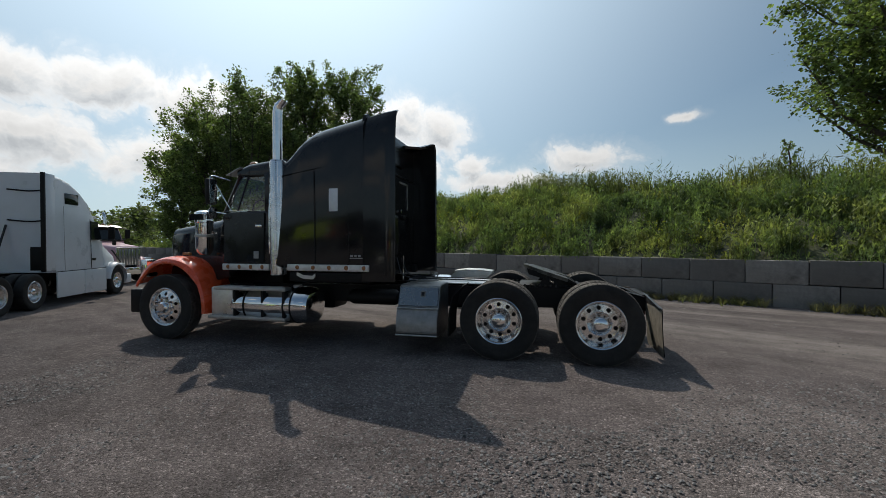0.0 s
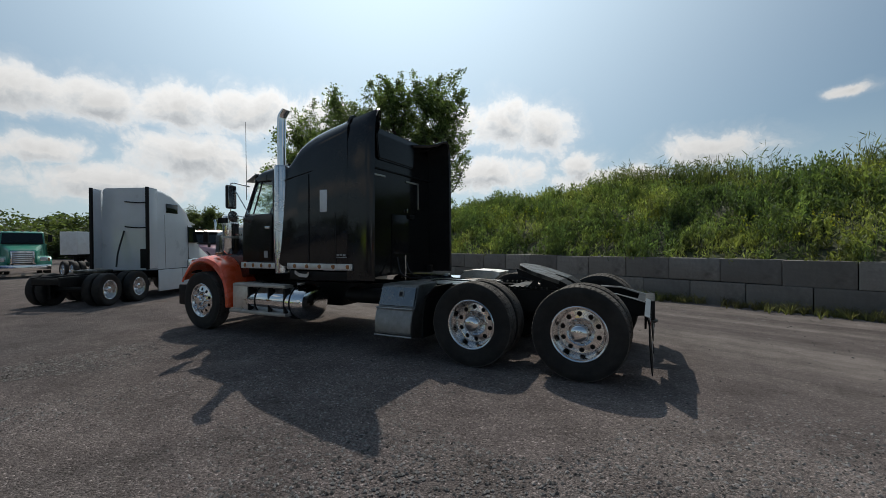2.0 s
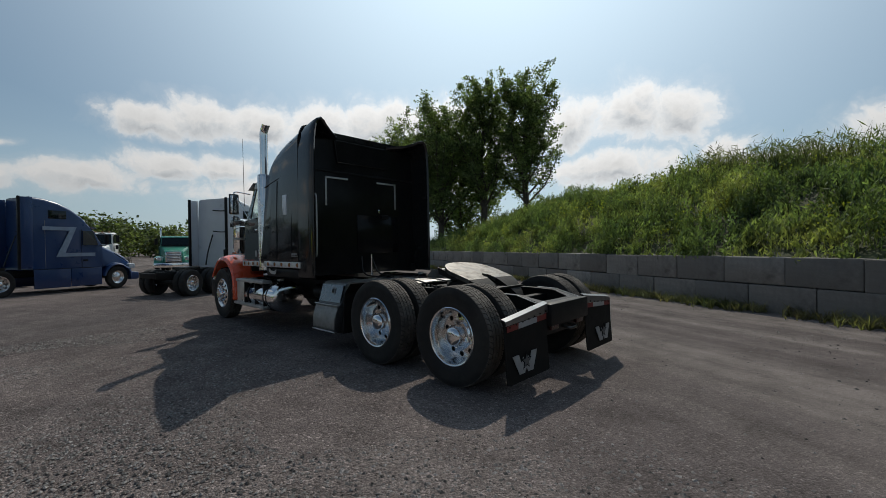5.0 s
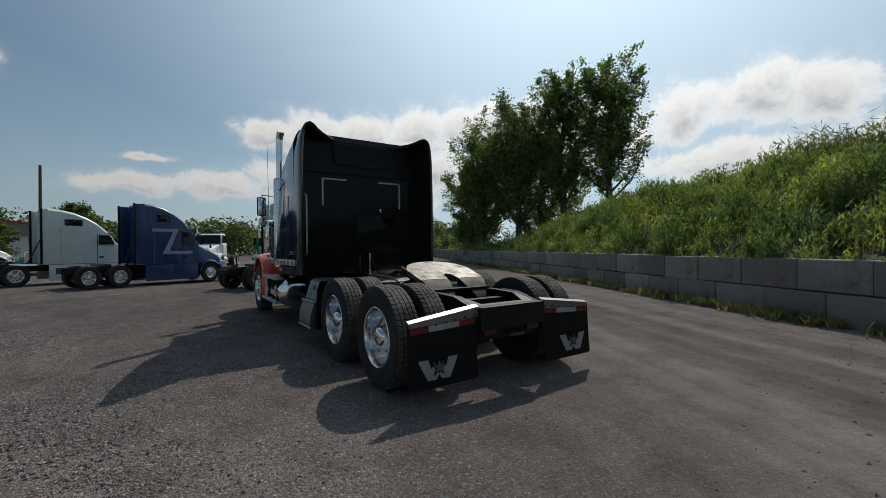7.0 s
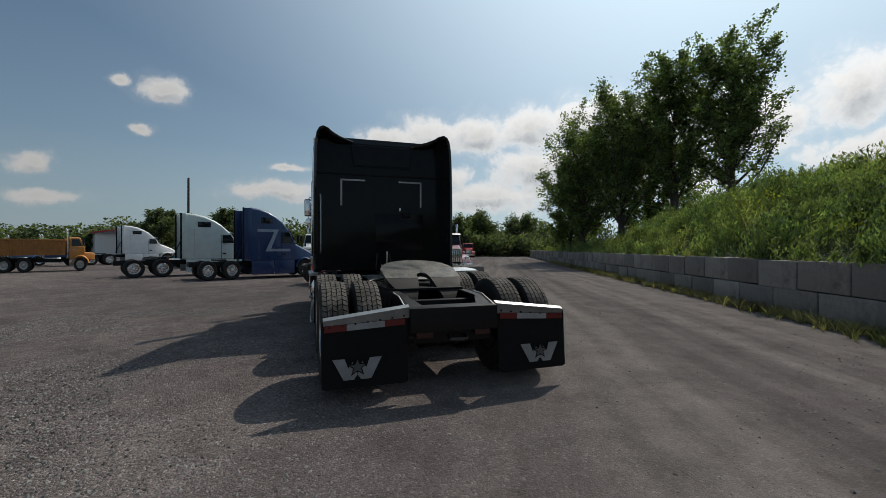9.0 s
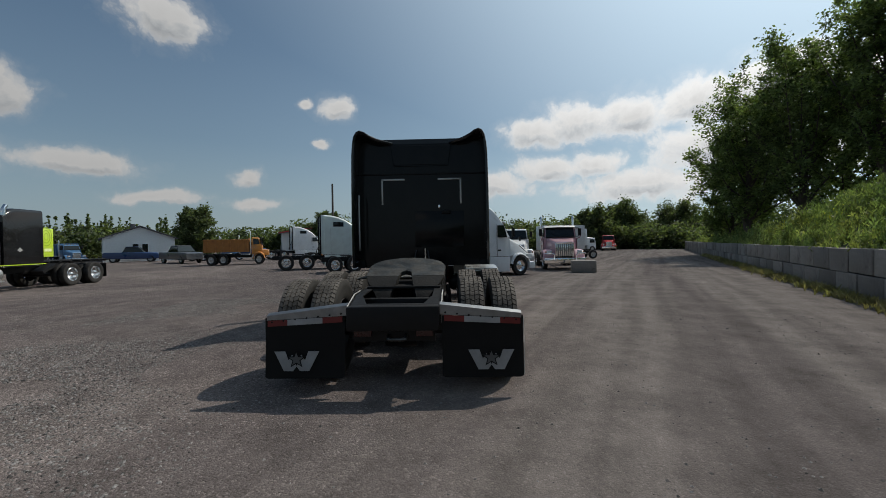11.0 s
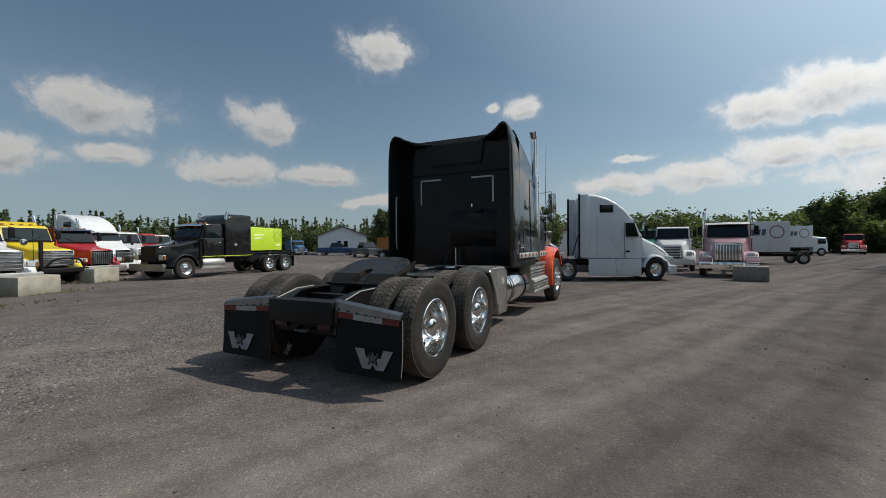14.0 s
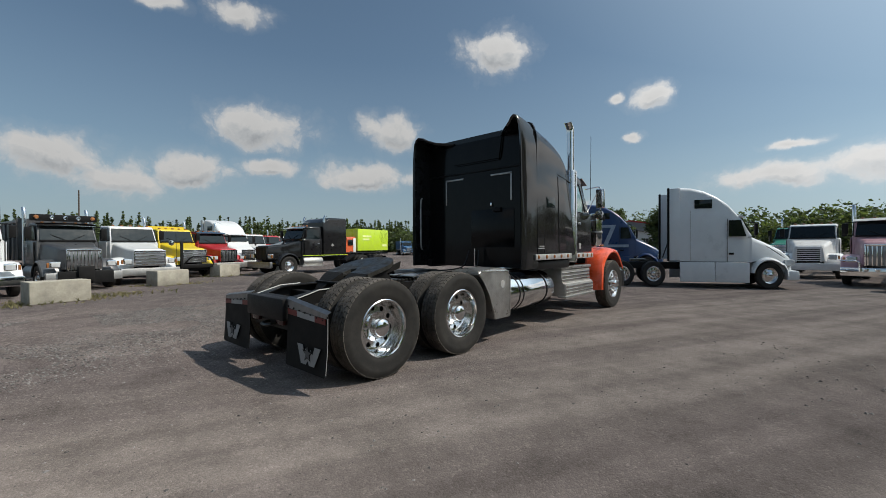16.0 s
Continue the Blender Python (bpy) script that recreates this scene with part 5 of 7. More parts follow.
        slab(bm, [(1.302, s * 0.42, 0.868), (1.302, s * 1.152, 0.78), (1.255, s * 1.152, 0.80), (1.255, s * 0.42, 0.888)], (0, 0, -0.008))
        h = part("flap_hanger", bm, WORN_STEEL, T, "polished angled mud flap hanger")
        for k, (a, b, m_) in enumerate(((0.46, 0.64, RED_LENS), (0.64, 0.96, WHITE_TAPE), (0.96, 1.14, RED_LENS))):
            za, zb = 0.775 - 0.055 * (a - 0.42), 0.775 - 0.055 * (b - 0.42)
            part("reflective_strip", slab(bm_new(), [(1.304, s * a, za - 0.004), (1.304, s * b, zb - 0.004), (1.304, s * b, zb - 0.062), (1.304, s * a, za - 0.062)], (0.004, 0, 0)), m_, h)
        bm = bm_new()
        for k in range(7):
            y = 0.47 + 0.105 * k
            tube(bm, [(1.30, s * y, 0.80 - 0.12 * (y - 0.42)), (1.312, s * y, 0.80 - 0.12 * (y - 0.42))], 0.009, 6)
        tagged(part("bolts", bm, BLACK_STEEL, h), kind="stuff")
        rings = []
        for z, dx in ((0.76, 0.0), (0.55, 0.004), (0.38, 0.012), (0.24, 0.022), (0.185, 0.028), (0.17, 0.03)):
            inset = 0.03 if z < 0.18 else 0.0
            rings.append([Vector((1.288 + dx, s * (0.44 + inset), z)), Vector((1.288 + dx, s * (1.165 - inset), z)), Vector((1.298 + dx, s * (1.165 - inset), z)), Vector((1.298 + dx, s * (0.44 + inset), z))])
        fl = part("mud_flap", loft(bm_new(), rings), FLAP, T, "black rubber mud flap with pale grey emblem")
        # dried dust on the side that faces the tyres
        fl.data.materials.append(FLAP_DUST)
        for f in fl.data.polygons:
            f.material_index = 1 if f.normal.x < -0.9 else 0
        if s > 0:
            part("wire", tube(bm_new(), bend([(1.30, s * 1.168, 0.74), (1.305, s * 1.172, 0.45), (1.325, s * 1.168, 0.20)]), 0.0032, 6), PALE_STRIP, fl, "pale wire along the flap's edge")
        # emblem: two slanting wings with a star between them
        c = s * 0.875
        bm = bm_new()
        for q in (-1, 1):
            slab(bm, [(1.318, c + q * 0.205, 0.43), (1.318, c + q * 0.105, 0.43), (1.324, c + q * 0.075, 0.345), (1.324, c + q * 0.04, 0.40), (1.330, c + q * 0.0, 0.29), (1.332, c + q * 0.03, 0.245), (1.332, c + q * 0.115, 0.245)], (0.004, 0, 0))
        part("emblem", bm, LOGO_GREY, fl, "pale grey winged emblem")
        part("emblem_ground", star_bm(bm_new(), (1.3285, c, 0.355), 0.092, 0.006), FLAP, fl)
        part("emblem_star", star_bm(bm_new(), (1.3325, c, 0.355), 0.066, 0.006), mat("mid_grey_print", (0.10, 0.10, 0.10), 0.6), fl)
        lt = part("tail_lamp", one_box(1.27, 1.31, s * 0.20, s * 0.36, 0.56, 0.66, bevel=0.012), DIM_RED, T)
    # cab and sleeper stand a little ahead of the deck
    ahead = ("sleeper_body", "roof_seam", "panel_seam", "side_badge", "exit_vent", "sill_strip", "sill_fairing", "side_window", "rear_panel", "rear_ledge", "roof_panel", "corner_trim", "rear_hatch", "hatch_latch", "work_lamp", "side_extender", "grab_handle", "cab_body", "cab_roof", "windscreen_pillar", "rear_pillar", "door_window", "window_divider", "cab_door", "grab_bar", "door_badge", "windscreen", "sun_visor", "roof_lamp", "dashboard", "steering_wheel", "seat", "stack_guard", "exhaust_tip", "stack_mouth", "stack_clamp")
    cab = ("cab_body", "cab_roof", "windscreen_pillar", "door_window", "window_divider", "cab_door", "door_badge", "windscreen", "sun_visor", "roof_lamp", "dashboard", "steering_wheel", "seat")
    for ob in T.children:
        if ob.name.split(".")[0] in ahead:
            ob.matrix_basis = pose(-0.15 if ob.name.split(".")[0] in cab else -0.08, 0, 0) @ ob.matrix_basis
    fit_proportions(T)
    part("rear_valance", one_box(1.29, 1.315, -0.40, 0.40, 0.50, 0.68, bevel=0.008), BLACK_STEEL, T)
    part("plate_lamp", one_box(1.316, 1.335, -0.22, -0.10, 0.63, 0.655, bevel=0.004), WHITE_TAPE, T)
    part("tow_pin", tube(bm_new(), bend([(1.30, 0.12, 0.56), (1.42, 0.12, 0.54), (1.42, -0.05, 0.54), (1.30, -0.05, 0.56)]), 0.018, 8), GREASY, T)
    return T


main_truck = build_main_truck()

# ---- the other vehicles: forward is +x, the front axle stands at x = 0 ----


def paint(name, color, rough=0.28, dirt=0.25):
    return mat(name, color, rough, vary=0.05, scale=1.5, coat=0.35, dirt=(0.28, 0.26, 0.23), dirt_amount=dirt, dirt_scale=1.6)


def far_wheel(parent, x, y, alu=True, dual=False):
    side = 1 if y > 0 else -1
    w = share("wheel", WHEEL["far_tyre"], parent, pose(x, y, TYRE_R, 0, 0, 0 if side > 0 else 180))
    share("rim", WHEEL["plain_alu" if alu and not dual else ("rim_deep" if alu else "plain")], w, label="bright rim" if alu else "")
    if alu and dual:
        share("hub_cover", WHEEL["hub_deep"], w)
    if dual:
        share("wheel", WHEEL["far_tyre"], parent, pose(x, y - side * 0.32, TYRE_R, 0, 0, 0 if side > 0 else 180))


def chassis(T, rear, axles, alu=True):
    """Rails, cross pieces, axles and wheels; axles are the x places of the rear axles."""
    for s in (-1, 1):
        part("frame_rail", one_box(rear, 0.7, s * 0.40, s * 0.46, 0.68, 0.94, bevel=0.01), BLACK_STEEL, T)
    for x in [rear + 0.05, -1.6] + [a + 0.5 for a in axles]:
        part("crossmember", one_box(x - 0.06, x + 0.06, -0.40, 0.40, 0.72, 0.90, bevel=0.01), BLACK_STEEL, T)
    for s in (-1, 1):
        far_wheel(T, 0, s * 1.05, alu)
        for a in axles:
            far_wheel(T, a, s * 1.08, alu, True)
    for a in axles:
        part("axle", tube(bm_new(), [(a, -0.95, TYRE_R), (a, 0.95, TYRE_R)], 0.08, 10), BLACK_STEEL, T)
    part("front_axle", tube(bm_new(), [(0, -0.95, TYRE_R), (0, 0.95, TYRE_R)], 0.06, 10), BLACK_STEEL, T)


def mirrors(T, x, y, z, dark=True):
    for s in (-1, 1):
        bm = tube(bm_new(), bend([(x - 0.1, s * (y - 0.1), z + 0.55), (x + 0.1, s * (y + 0.22), z + 0.55), (x + 0.1, s * (y + 0.22), z), (x - 0.1, s * (y - 0.1), z)], 3), 0.016, 6)
        a = part("mirror_arm", bm, BLACK_PLASTIC if dark else CHROME, T)
        part("mirror", one_box(x + 0.03, x + 0.13, s * (y + 0.12), s * (y + 0.32), z + 0.05, z + 0.5, bevel=0.03), BLACK_PLASTIC if dark else CHROME, T)


def front_end(T, x, z0, z1, hw, body, chrome=True, bars=7, bumper=None, headlamp_y=0.86, vertical=True):
    """Grille with bars, headlamps and bumper on a face at x."""
    g = part("grille", one_box(x - 0.04, x + 0.02, -hw, hw, z0, z1, bevel=0.02), WORN_STEEL if chrome else BLACK_STEEL, T)
    bm = one_box(x, x + 0.035, -hw - 0.04, hw + 0.04, z1 - 0.03, z1 + 0.05, bevel=0.012)
    box(bm, x, x + 0.035, -hw - 0.04, -hw + 0.02, z0 - 0.03, z1 + 0.04, bevel=0.01)
    box(bm, x, x + 0.035, hw - 0.02, hw + 0.04, z0 - 0.03, z1 + 0.04, bevel=0.01)
    part("grille_surround", bm, CHROME if chrome else body, g)
    for k in range(bars):
        u = (k + 0.5) / bars
        if vertical:
            bm = one_box(x + 0.015, x + 0.03, -hw + 2 * hw * u - 0.02, -hw + 2 * hw * u + 0.02, z0, z1, bevel=0.004)
        else:
            bm = one_box(x + 0.015, x + 0.03, -hw, hw, z0 + (z1 - z0) * u - 0.022, z0 + (z1 - z0) * u + 0.022, bevel=0.004)
        part("grille_bar", bm, CHROME if chrome else body, g)
    part("bumper", one_box(x + 0.02, x + 0.20, -1.18, 1.18, 0.40, 0.74, bevel=0.05), bumper or CHROME, T)
    for s in (-1, 1):
        h = part("headlamp", one_box(x - 0.12, x + 0.05, s * (headlamp_y - 0.16), s * (headlamp_y + 0.16), 0.92, 1.16, bevel=0.05), CHROME, T)
        part("lens", one_box(x + 0.045, x + 0.062, s * (headlamp_y - 0.12), s * (headlamp_y + 0.12), 0.95, 1.13, bevel=0.02), mat("lamp_lens", (0.5, 0.52, 0.53), 0.12), h)
        part("turn_lamp", one_box(x - 0.02, x + 0.055, s * (headlamp_y + 0.18), s * (headlamp_y + 0.25), 0.94, 1.12, bevel=0.015), AMBER, T)


def cab_classic(T, body, x0=-0.9, x1=-2.2, zb=0.95, zs=1.95, zr=2.72, hood=1.62, visor=None, lamps=True, nose=0.72, roof_mat=None, hood_hw=0.62, stacks=1, seats=True):
    """Long-nose cab: hood, fenders, cab with windows, visor and roof lamps."""
    bm = loft(bm_new(), [section(nose, hood_hw - 0.04, 0.85, hood - 0.12, 0.10, 0.04, hood_hw - 0.1), section(nose - 0.08, hood_hw, 0.82, hood - 0.03, 0.14, 0.04, hood_hw - 0.05), section(0.0, hood_hw + 0.10, 0.9, hood + 0.06, 0.16, 0.04, hood_hw + 0.03), section(x0, 0.93, 0.95, zs - 0.05, 0.14, 0.04, 0.88)])
    part("hood", bm, body, T)
    for s in (-1, 1):
        bm = arch_bm(0.0, 0.51, s * 0.55, s * 1.21, lambda a: 0.70, 8, 178, 16)
        part("fender", bm, body, T)
    bm = loft(bm_new(), [section(x0 + 0.02, 0.97, zb, zs, 0.05, 0.05), section(x0 - 0.3, 1.03, zb, zs + 0.01, 0.05, 0.05), section(x1, 1.04, zb, zs + 0.02, 0.05, 0.05)])
    part("cab_body", bm, body, T)
    bm = loft(bm_new(), [section(x0 - 0.02, 0.94, zs - 0.02, zs + 0.02, 0.012, 0.012), section(x0 - 0.28, 0.92, zs - 0.02, zr - 0.10, 0.06, 0.02, 0.90), section(x0 - 0.40, 0.95, zs - 0.02, zr - 0.03, 0.08, 0.02, 0.92), section(x1, 0.99, zs - 0.02, zr, 0.10, 0.02, 0.94)])
    part("cab_top", bm, roof_mat or body, T)
    for s in (-1, 1):
        part("wiper", tube(bm_new(), [(x0 + 0.045, s * 0.12, zs + 0.05), (x0 - 0.06, s * 0.55, zs + 0.26)], 0.011, 5), BLACK_PLASTIC, T)
        bm = slab(bm_new(), [(x0 - 0.20, s * 0.975, zs + 0.03), (x0 - 0.38, s * 0.955, zr - 0.17), (x1 + 0.16, s * 0.965, zr - 0.17), (x1 + 0.16, s * 0.995, zs + 0.03)], (0, s * 0.018, 0))
        part("door_window", bm, DARK_GLASS, T)
        d = part("cab_door", one_box(x1 + 0.14, x0 - 0.12, s * 1.035, s * 1.055, zb + 0.08, zs - 0.04, bevel=0.012), body, T)
        part("door_handle", one_box(x1 + 0.2, x1 + 0.34, s * 1.055, s * 1.075, zs - 0.25, zs - 0.21, bevel=0.006), CHROME, d)
        part("step", one_box(x1, x0 + 0.1, s * 0.8, s * 1.16, 0.42, 0.48, bevel=0.01), ALU, T)
        part("fuel_tank", lathe(bm_new(), [(0.0, x1 - 0.05), (0.24, x1 - 0.03), (0.29, x1 + 0.06), (0.29, x0 - 0.14), (0.24, x0 - 0.05), (0.0, x0 - 0.04)], 24, "x", (0, s * 0.85, 0.70)), ALU, T)
    bm = slab(bm_new(), [(x0 - 0.005, -0.88, zs + 0.04), (x0 + 0.012, 0.0, zs + 0.035), (x0 - 0.005, 0.88, zs + 0.04), (x0 - 0.25, 0.84, zr - 0.16), (x0 - 0.235, 0.0, zr - 0.15), (x0 - 0.25, -0.84, zr - 0.16)], (0.022, 0, 0.01))
    part("windscreen", bm, DARK_GLASS, T)
    part("cowl_strip", one_box(x0 - 0.02, x0 + 0.06, -0.9, 0.9, zs - 0.02, zs + 0.035, bevel=0.01), BLACK_PLASTIC, T)
    if visor:
        bm = sheet(bm_new(), [(x0 - 0.06, -0.94, zr - 0.15), (x0 - 0.02, 0, zr - 0.13), (x0 - 0.06, 0.94, zr - 0.15)], (0, 0, 0.015), (-0.28, 0, 0.10))
        part("sun_visor", bm, visor, T)
    if lamps:
        for y in (-0.7, -0.35, 0.0, 0.35, 0.7):
            part("roof_lamp", one_box(x0 - 0.55, x0 - 0.42, y - 0.05, y + 0.05, zr - 0.03, zr + 0.04, bevel=0.02), AMBER, T)
    for s in ((-1, 1) if stacks == 2 else ((-1,) if stacks else ())):
        y = s * 1.02
        part("exhaust_tube", tube(bm_new(), bend([(x1 - 0.14, y, 0.95), (x1 - 0.14, y, zr + 0.45), (x1 - 0.26, y, zr + 0.62)], 4), 0.075, 12), CHROME, T)
    mirrors(T, x0 - 0.15, 0.98, zs + 0.05)


def aero_truck(T, body, H=3.95, rear=-3.45, roof_dark=False, gap=0.42, skirt=None, grey_hood=None):
    """Rounded high-roof sleeper tractor: one sweeping body, skirts, gap fairings."""
    k = H / 3.95
    prof = [(-0.58, 2.05), (-0.72, 2.24), (-0.92, 2.62), (-1.10, 2.84), (-1.5, 3.24), (-1.95, 3.55), (-2.45, 3.78), (-2.95, 3.9), (rear, 3.95)]
    secs = [section(x, 1.10 if x < -0.9 else 1.02, 0.98, z * k, 0.16 if x < -1 else 0.10, 0.04, 0.99 if x < -1.4 else 0.93) for x, z in prof]
    part("cab_and_sleeper", loft(bm_new(), secs), body, T, "high-roof sleeper cab")
    bm = loft(bm_new(), [section(1.02, 0.62, 0.62, 0.98, 0.10, 0.06, 0.50), section(0.94, 0.82, 0.55, 1.18, 0.16, 0.06, 0.66), section(0.6, 0.98, 0.60, 1.46, 0.20, 0.05, 0.76), section(0.1, 1.02, 1.02, 1.70, 0.22, 0.04, 0.82), section(-0.5, 1.03, 1.02, 1.95, 0.20, 0.04, 0.88), section(-0.62, 1.03, 0.98, 2.06, 0.15, 0.04, 0.90)])
    part("hood", bm, grey_hood or body, T)
    for s in (-1, 1):
        part("fender", arch_bm(0.0, 0.51, s * 0.55, s * 1.22, lambda a: 0.66 + (0.06 if a < 40 else 0.0), -2, 172, 18), grey_hood or body, T)
        part("bumper_end", one_box(0.62, 1.08, s * 0.70, s * 1.18, 0.34, 0.70, bevel=0.09), body, T)
        # skirts below the cab
        for a, b in ((rear, -2.05), (-2.03, -0.72)):
            part("skirt", one_box(a, b, s * 1.10, s * 1.15, 0.22, 0.99, bevel=0.02), skirt or body, T)
        part("sleeper_window", one_box(rear + 0.62, rear + 1.32, s * 1.005, s * 1.03, 3.08 * k, 3.42 * k, bevel=0.012), DARK_GLASS, T)
        bm = slab(bm_new(), [(-0.82, s * 1.03, 1.98), (-0.92, s * 1.01, 2.28), (-1.02, s * 1.005, 2.60 * k), (-1.48, s * 1.03, 2.60 * k), (-1.50, s * 1.055, 1.98)], (0, s * 0.03, 0))
        part("door_window", bm, DARK_GLASS, T)
        bm = tube(bm_new(), [(-1.56, s * 1.10, 1.02), (-1.56, s * 1.085, 2.0), (-1.54, s * 1.055, 2.66 * k)], 0.010, 6)
        d = part("door_seam", bm, BLACK_PLASTIC, T)
        part("panel_seam", tube(bm_new(), [(rear + 0.45, s * 1.10, 1.02), (rear + 0.45, s * 1.075, 3.0 * k)], 0.007, 5), LOGO_GREY, T)
        part("skirt_seam", tube(bm_new(), [(rear, s * 1.12, 1.0), (-0.72, s * 1.12, 1.0)], 0.012, 5), BLACK_PLASTIC, T)
        part("hood_mirror", one_box(0.02, 0.10, s * 0.98, s * 1.10, 1.78, 1.98, bevel=0.03), BLACK_PLASTIC, T)
        part("door_handle", one_box(-1.50, -1.30, s * 1.09, s * 1.115, 1.28, 1.36, bevel=0.01), BLACK_PLASTIC, T)
        part("hood_vent", slab(bm_new(), [(0.05, s * 0.99, 1.55), (-0.10, s * 0.99, 1.62), (0.55, s * 0.95, 1.22), (0.62, s * 0.95, 1.16)], (0, s * 0.05, 0)), BLACK_PLASTIC, T)
        part("headlamp", one_box(0.66, 1.0, s * 0.72, s * 1.0, 0.86, 1.10, bevel=0.07), mat("lamp_lens", (0.5, 0.52, 0.53), 0.12), T)
        # dark extender and the pale gap fairing behind it
        part("side_extender", one_box(rear - gap, rear + 0.02, s * 1.03, s * 1.09, 1.05, 3.90 * k, bevel=0.02), body, T)
        part("extender_edge", one_box(rear - gap - 0.09, rear - gap, s * 1.0, s * 1.10, 1.02, 3.92 * k, bevel=0.02), BLACK_PLASTIC, T, "dark rubber extender edge")
    part("windscreen", slab(bm_new(), [(-0.60, -0.84, 2.10), (-0.94, -0.82, 2.66 * k), (-0.94, 0.82, 2.66 * k), (-0.60, 0.84, 2.10)], (0.035, 0, 0.02)), DARK_GLASS, T)
    part("sun_visor", sheet(bm_new(), [(-0.80, -0.92, 2.70 * k), (-0.74, 0, 2.72 * k), (-0.80, 0.92, 2.70 * k)], (0, 0, 0.03), (-0.22, 0, 0.08)), BLACK_PLASTIC if roof_dark else body, T)
    g = part("grille", one_box(0.98, 1.05, -0.46, 0.46, 0.66, 1.10, bevel=0.04), BLACK_STEEL, T)
    for q in range(4):
        part("grille_bar", one_box(1.05, 1.065, -0.44, 0.44, 0.70 + 0.1 * q, 0.735 + 0.1 * q, bevel=0.004), CHROME, g)
    part("bumper", one_box(0.9, 1.12, -0.72, 0.72, 0.34, 0.62, bevel=0.07), body, T)
    mirrors(T, -0.62, 1.02, 1.95)
    part("rear_recess", one_box(rear - 0.03, rear - 0.01, -0.95, -0.45, 1.05, 1.75 * k, bevel=0.008), BLACK_PLASTIC, T)
    for z in (2.55, 3.45):
        part("rear_strap", tube(bm_new(), bend([(rear - 0.05, -1.0, z * k), (rear - 0.12, -0.5, z * k - 0.06), (rear - 0.05, 0.1, z * k)]), 0.022, 6), BLACK_PLASTIC, T)
    part("air_line", tube(bm_new(), bend([(rear - 0.03, 0.15, 2.4 * k), (rear - 0.3, 0.2, 1.6), (rear - 0.5, 0.1, 1.12)]), 0.03, 8), HOSE, T)
    part("fifth_wheel", one_box(rear - 2.0, rear - 1.3, -0.42, 0.42, 0.98, 1.08, bevel=0.03), GREASY, T)
    for s in (-1, 1):
        part("mud_flap", one_box(rear - 2.75, rear - 2.73, s * 0.5, s * 1.12, 0.2, 0.85, bevel=0.004), FLAP, T)


def sleeper_box(T, body, x0, x1, hw, z0, z1, slope=0.3):
    secs = [section(x0, hw, z0, z1 - slope, 0.10, 0.04), section(x0 - 0.25, hw, z0, z1 - slope * 0.3, 0.14, 0.04), section(x0 - 0.5, hw, z0, z1, 0.15, 0.04), section(x1, hw, z0, z1, 0.12, 0.04)]
    part("sleeper_body", loft(bm_new(), secs), body, T)


def at_heading(x, y, hx, hy, size=1.0, long=1.0):
    return pose(x, y, 0, 0, 0, math.degrees(math.atan2(hy, hx))) @ Matrix.Diagonal((size * long, size, size, 1))


GREY_WHITE = paint("pale_grey_white_paint", (0.60, 0.64, 0.67), dirt=0.05)
NAVY = paint("deep_blue_paint", (0.004, 0.030, 0.11), dirt=0.04)
WHITE_A = paint("truck_white_paint", (0.70, 0.72, 0.73))
MINT_WHITE = paint("mint_white_paint", (0.58, 0.66, 0.63))
DUMP_ORANGE = paint("dump_orange_paint", (0.50, 0.20, 0.025))
TEAL = paint("teal_paint", (0.02, 0.22, 0.16))
YELLOW = paint("yellow_paint", (0.78, 0.58, 0.015))
RED = paint("red_paint", (0.42, 0.012, 0.02))
MAROON = paint("maroon_paint", (0.12, 0.012, 0.016))
PINK = paint("rose_paint", (0.46, 0.28, 0.33))
SILVER = paint("silver_paint", (0.055, 0.060, 0.068))
LIME = paint("lime_paint", (0.50, 0.70, 0.02))
LIGHT_BLUE = paint("light_blue_paint", (0.05, 0.15, 0.30))
YARD = "trucks parked in the yard"

# pale sleeper tractor beside the black truck
T = thing("sleeper_tractor", "pale grey-white high-roof sleeper tractor with dark extender edges", "truck", YARD, at_heading(-13.84, 3.15, -0.39, 0.921, 0.845, 0.85))
chassis(T, -6.9, (-4.55, -5.87))
aero_truck(T, GREY_WHITE)

# blue tractor with a pale angular stripe
T = thing("sleeper_tractor", "deep blue high-roof sleeper tractor with a pale angular stripe", "truck", YARD, at_heading(-18.3, -1.7, -0.347, 0.938, 0.868, 0.86))
chassis(T, -6.8, (-4.6, -5.92))
aero_truck(T, NAVY)
for s in (-1, 1):
    bm = slab(bm_new(), [(-3.1, s * 1.085, 2.75), (-1.75, s * 1.06, 2.75), (-2.25, s * 1.10, 1.65), (-1.0, s * 1.10, 1.65), (-1.0, s * 1.10, 1.5), (-2.6, s * 1.10, 1.5), (-2.05, s * 1.075, 2.6), (-3.1, s * 1.09, 2.6)], (0, s * 0.03, 0))
    part("stripe", bm, mat("pale_stripe", (0.24, 0.30, 0.38), 0.4), T, "pale angular stripe")

# white rounded sleeper behind it
T = thing("sleeper_tractor", "mint-white rounded sleeper tractor parked behind a blue one", "truck", YARD, at_heading(-21.9, -4.8, -0.366, 0.93, 0.895))
chassis(T, -6.8, (-4.6, -5.92))
aero_truck(T, MINT_WHITE, H=3.75, gap=0.2)
T = thing("sleeper_tractor", "white sleeper tractor in the far row", "truck", YARD, at_heading(-44, -15, -0.5, 0.866))
chassis(T, -6.8, (-4.6, -5.92))
aero_truck(T, WHITE_A, H=3.7, gap=0.2)


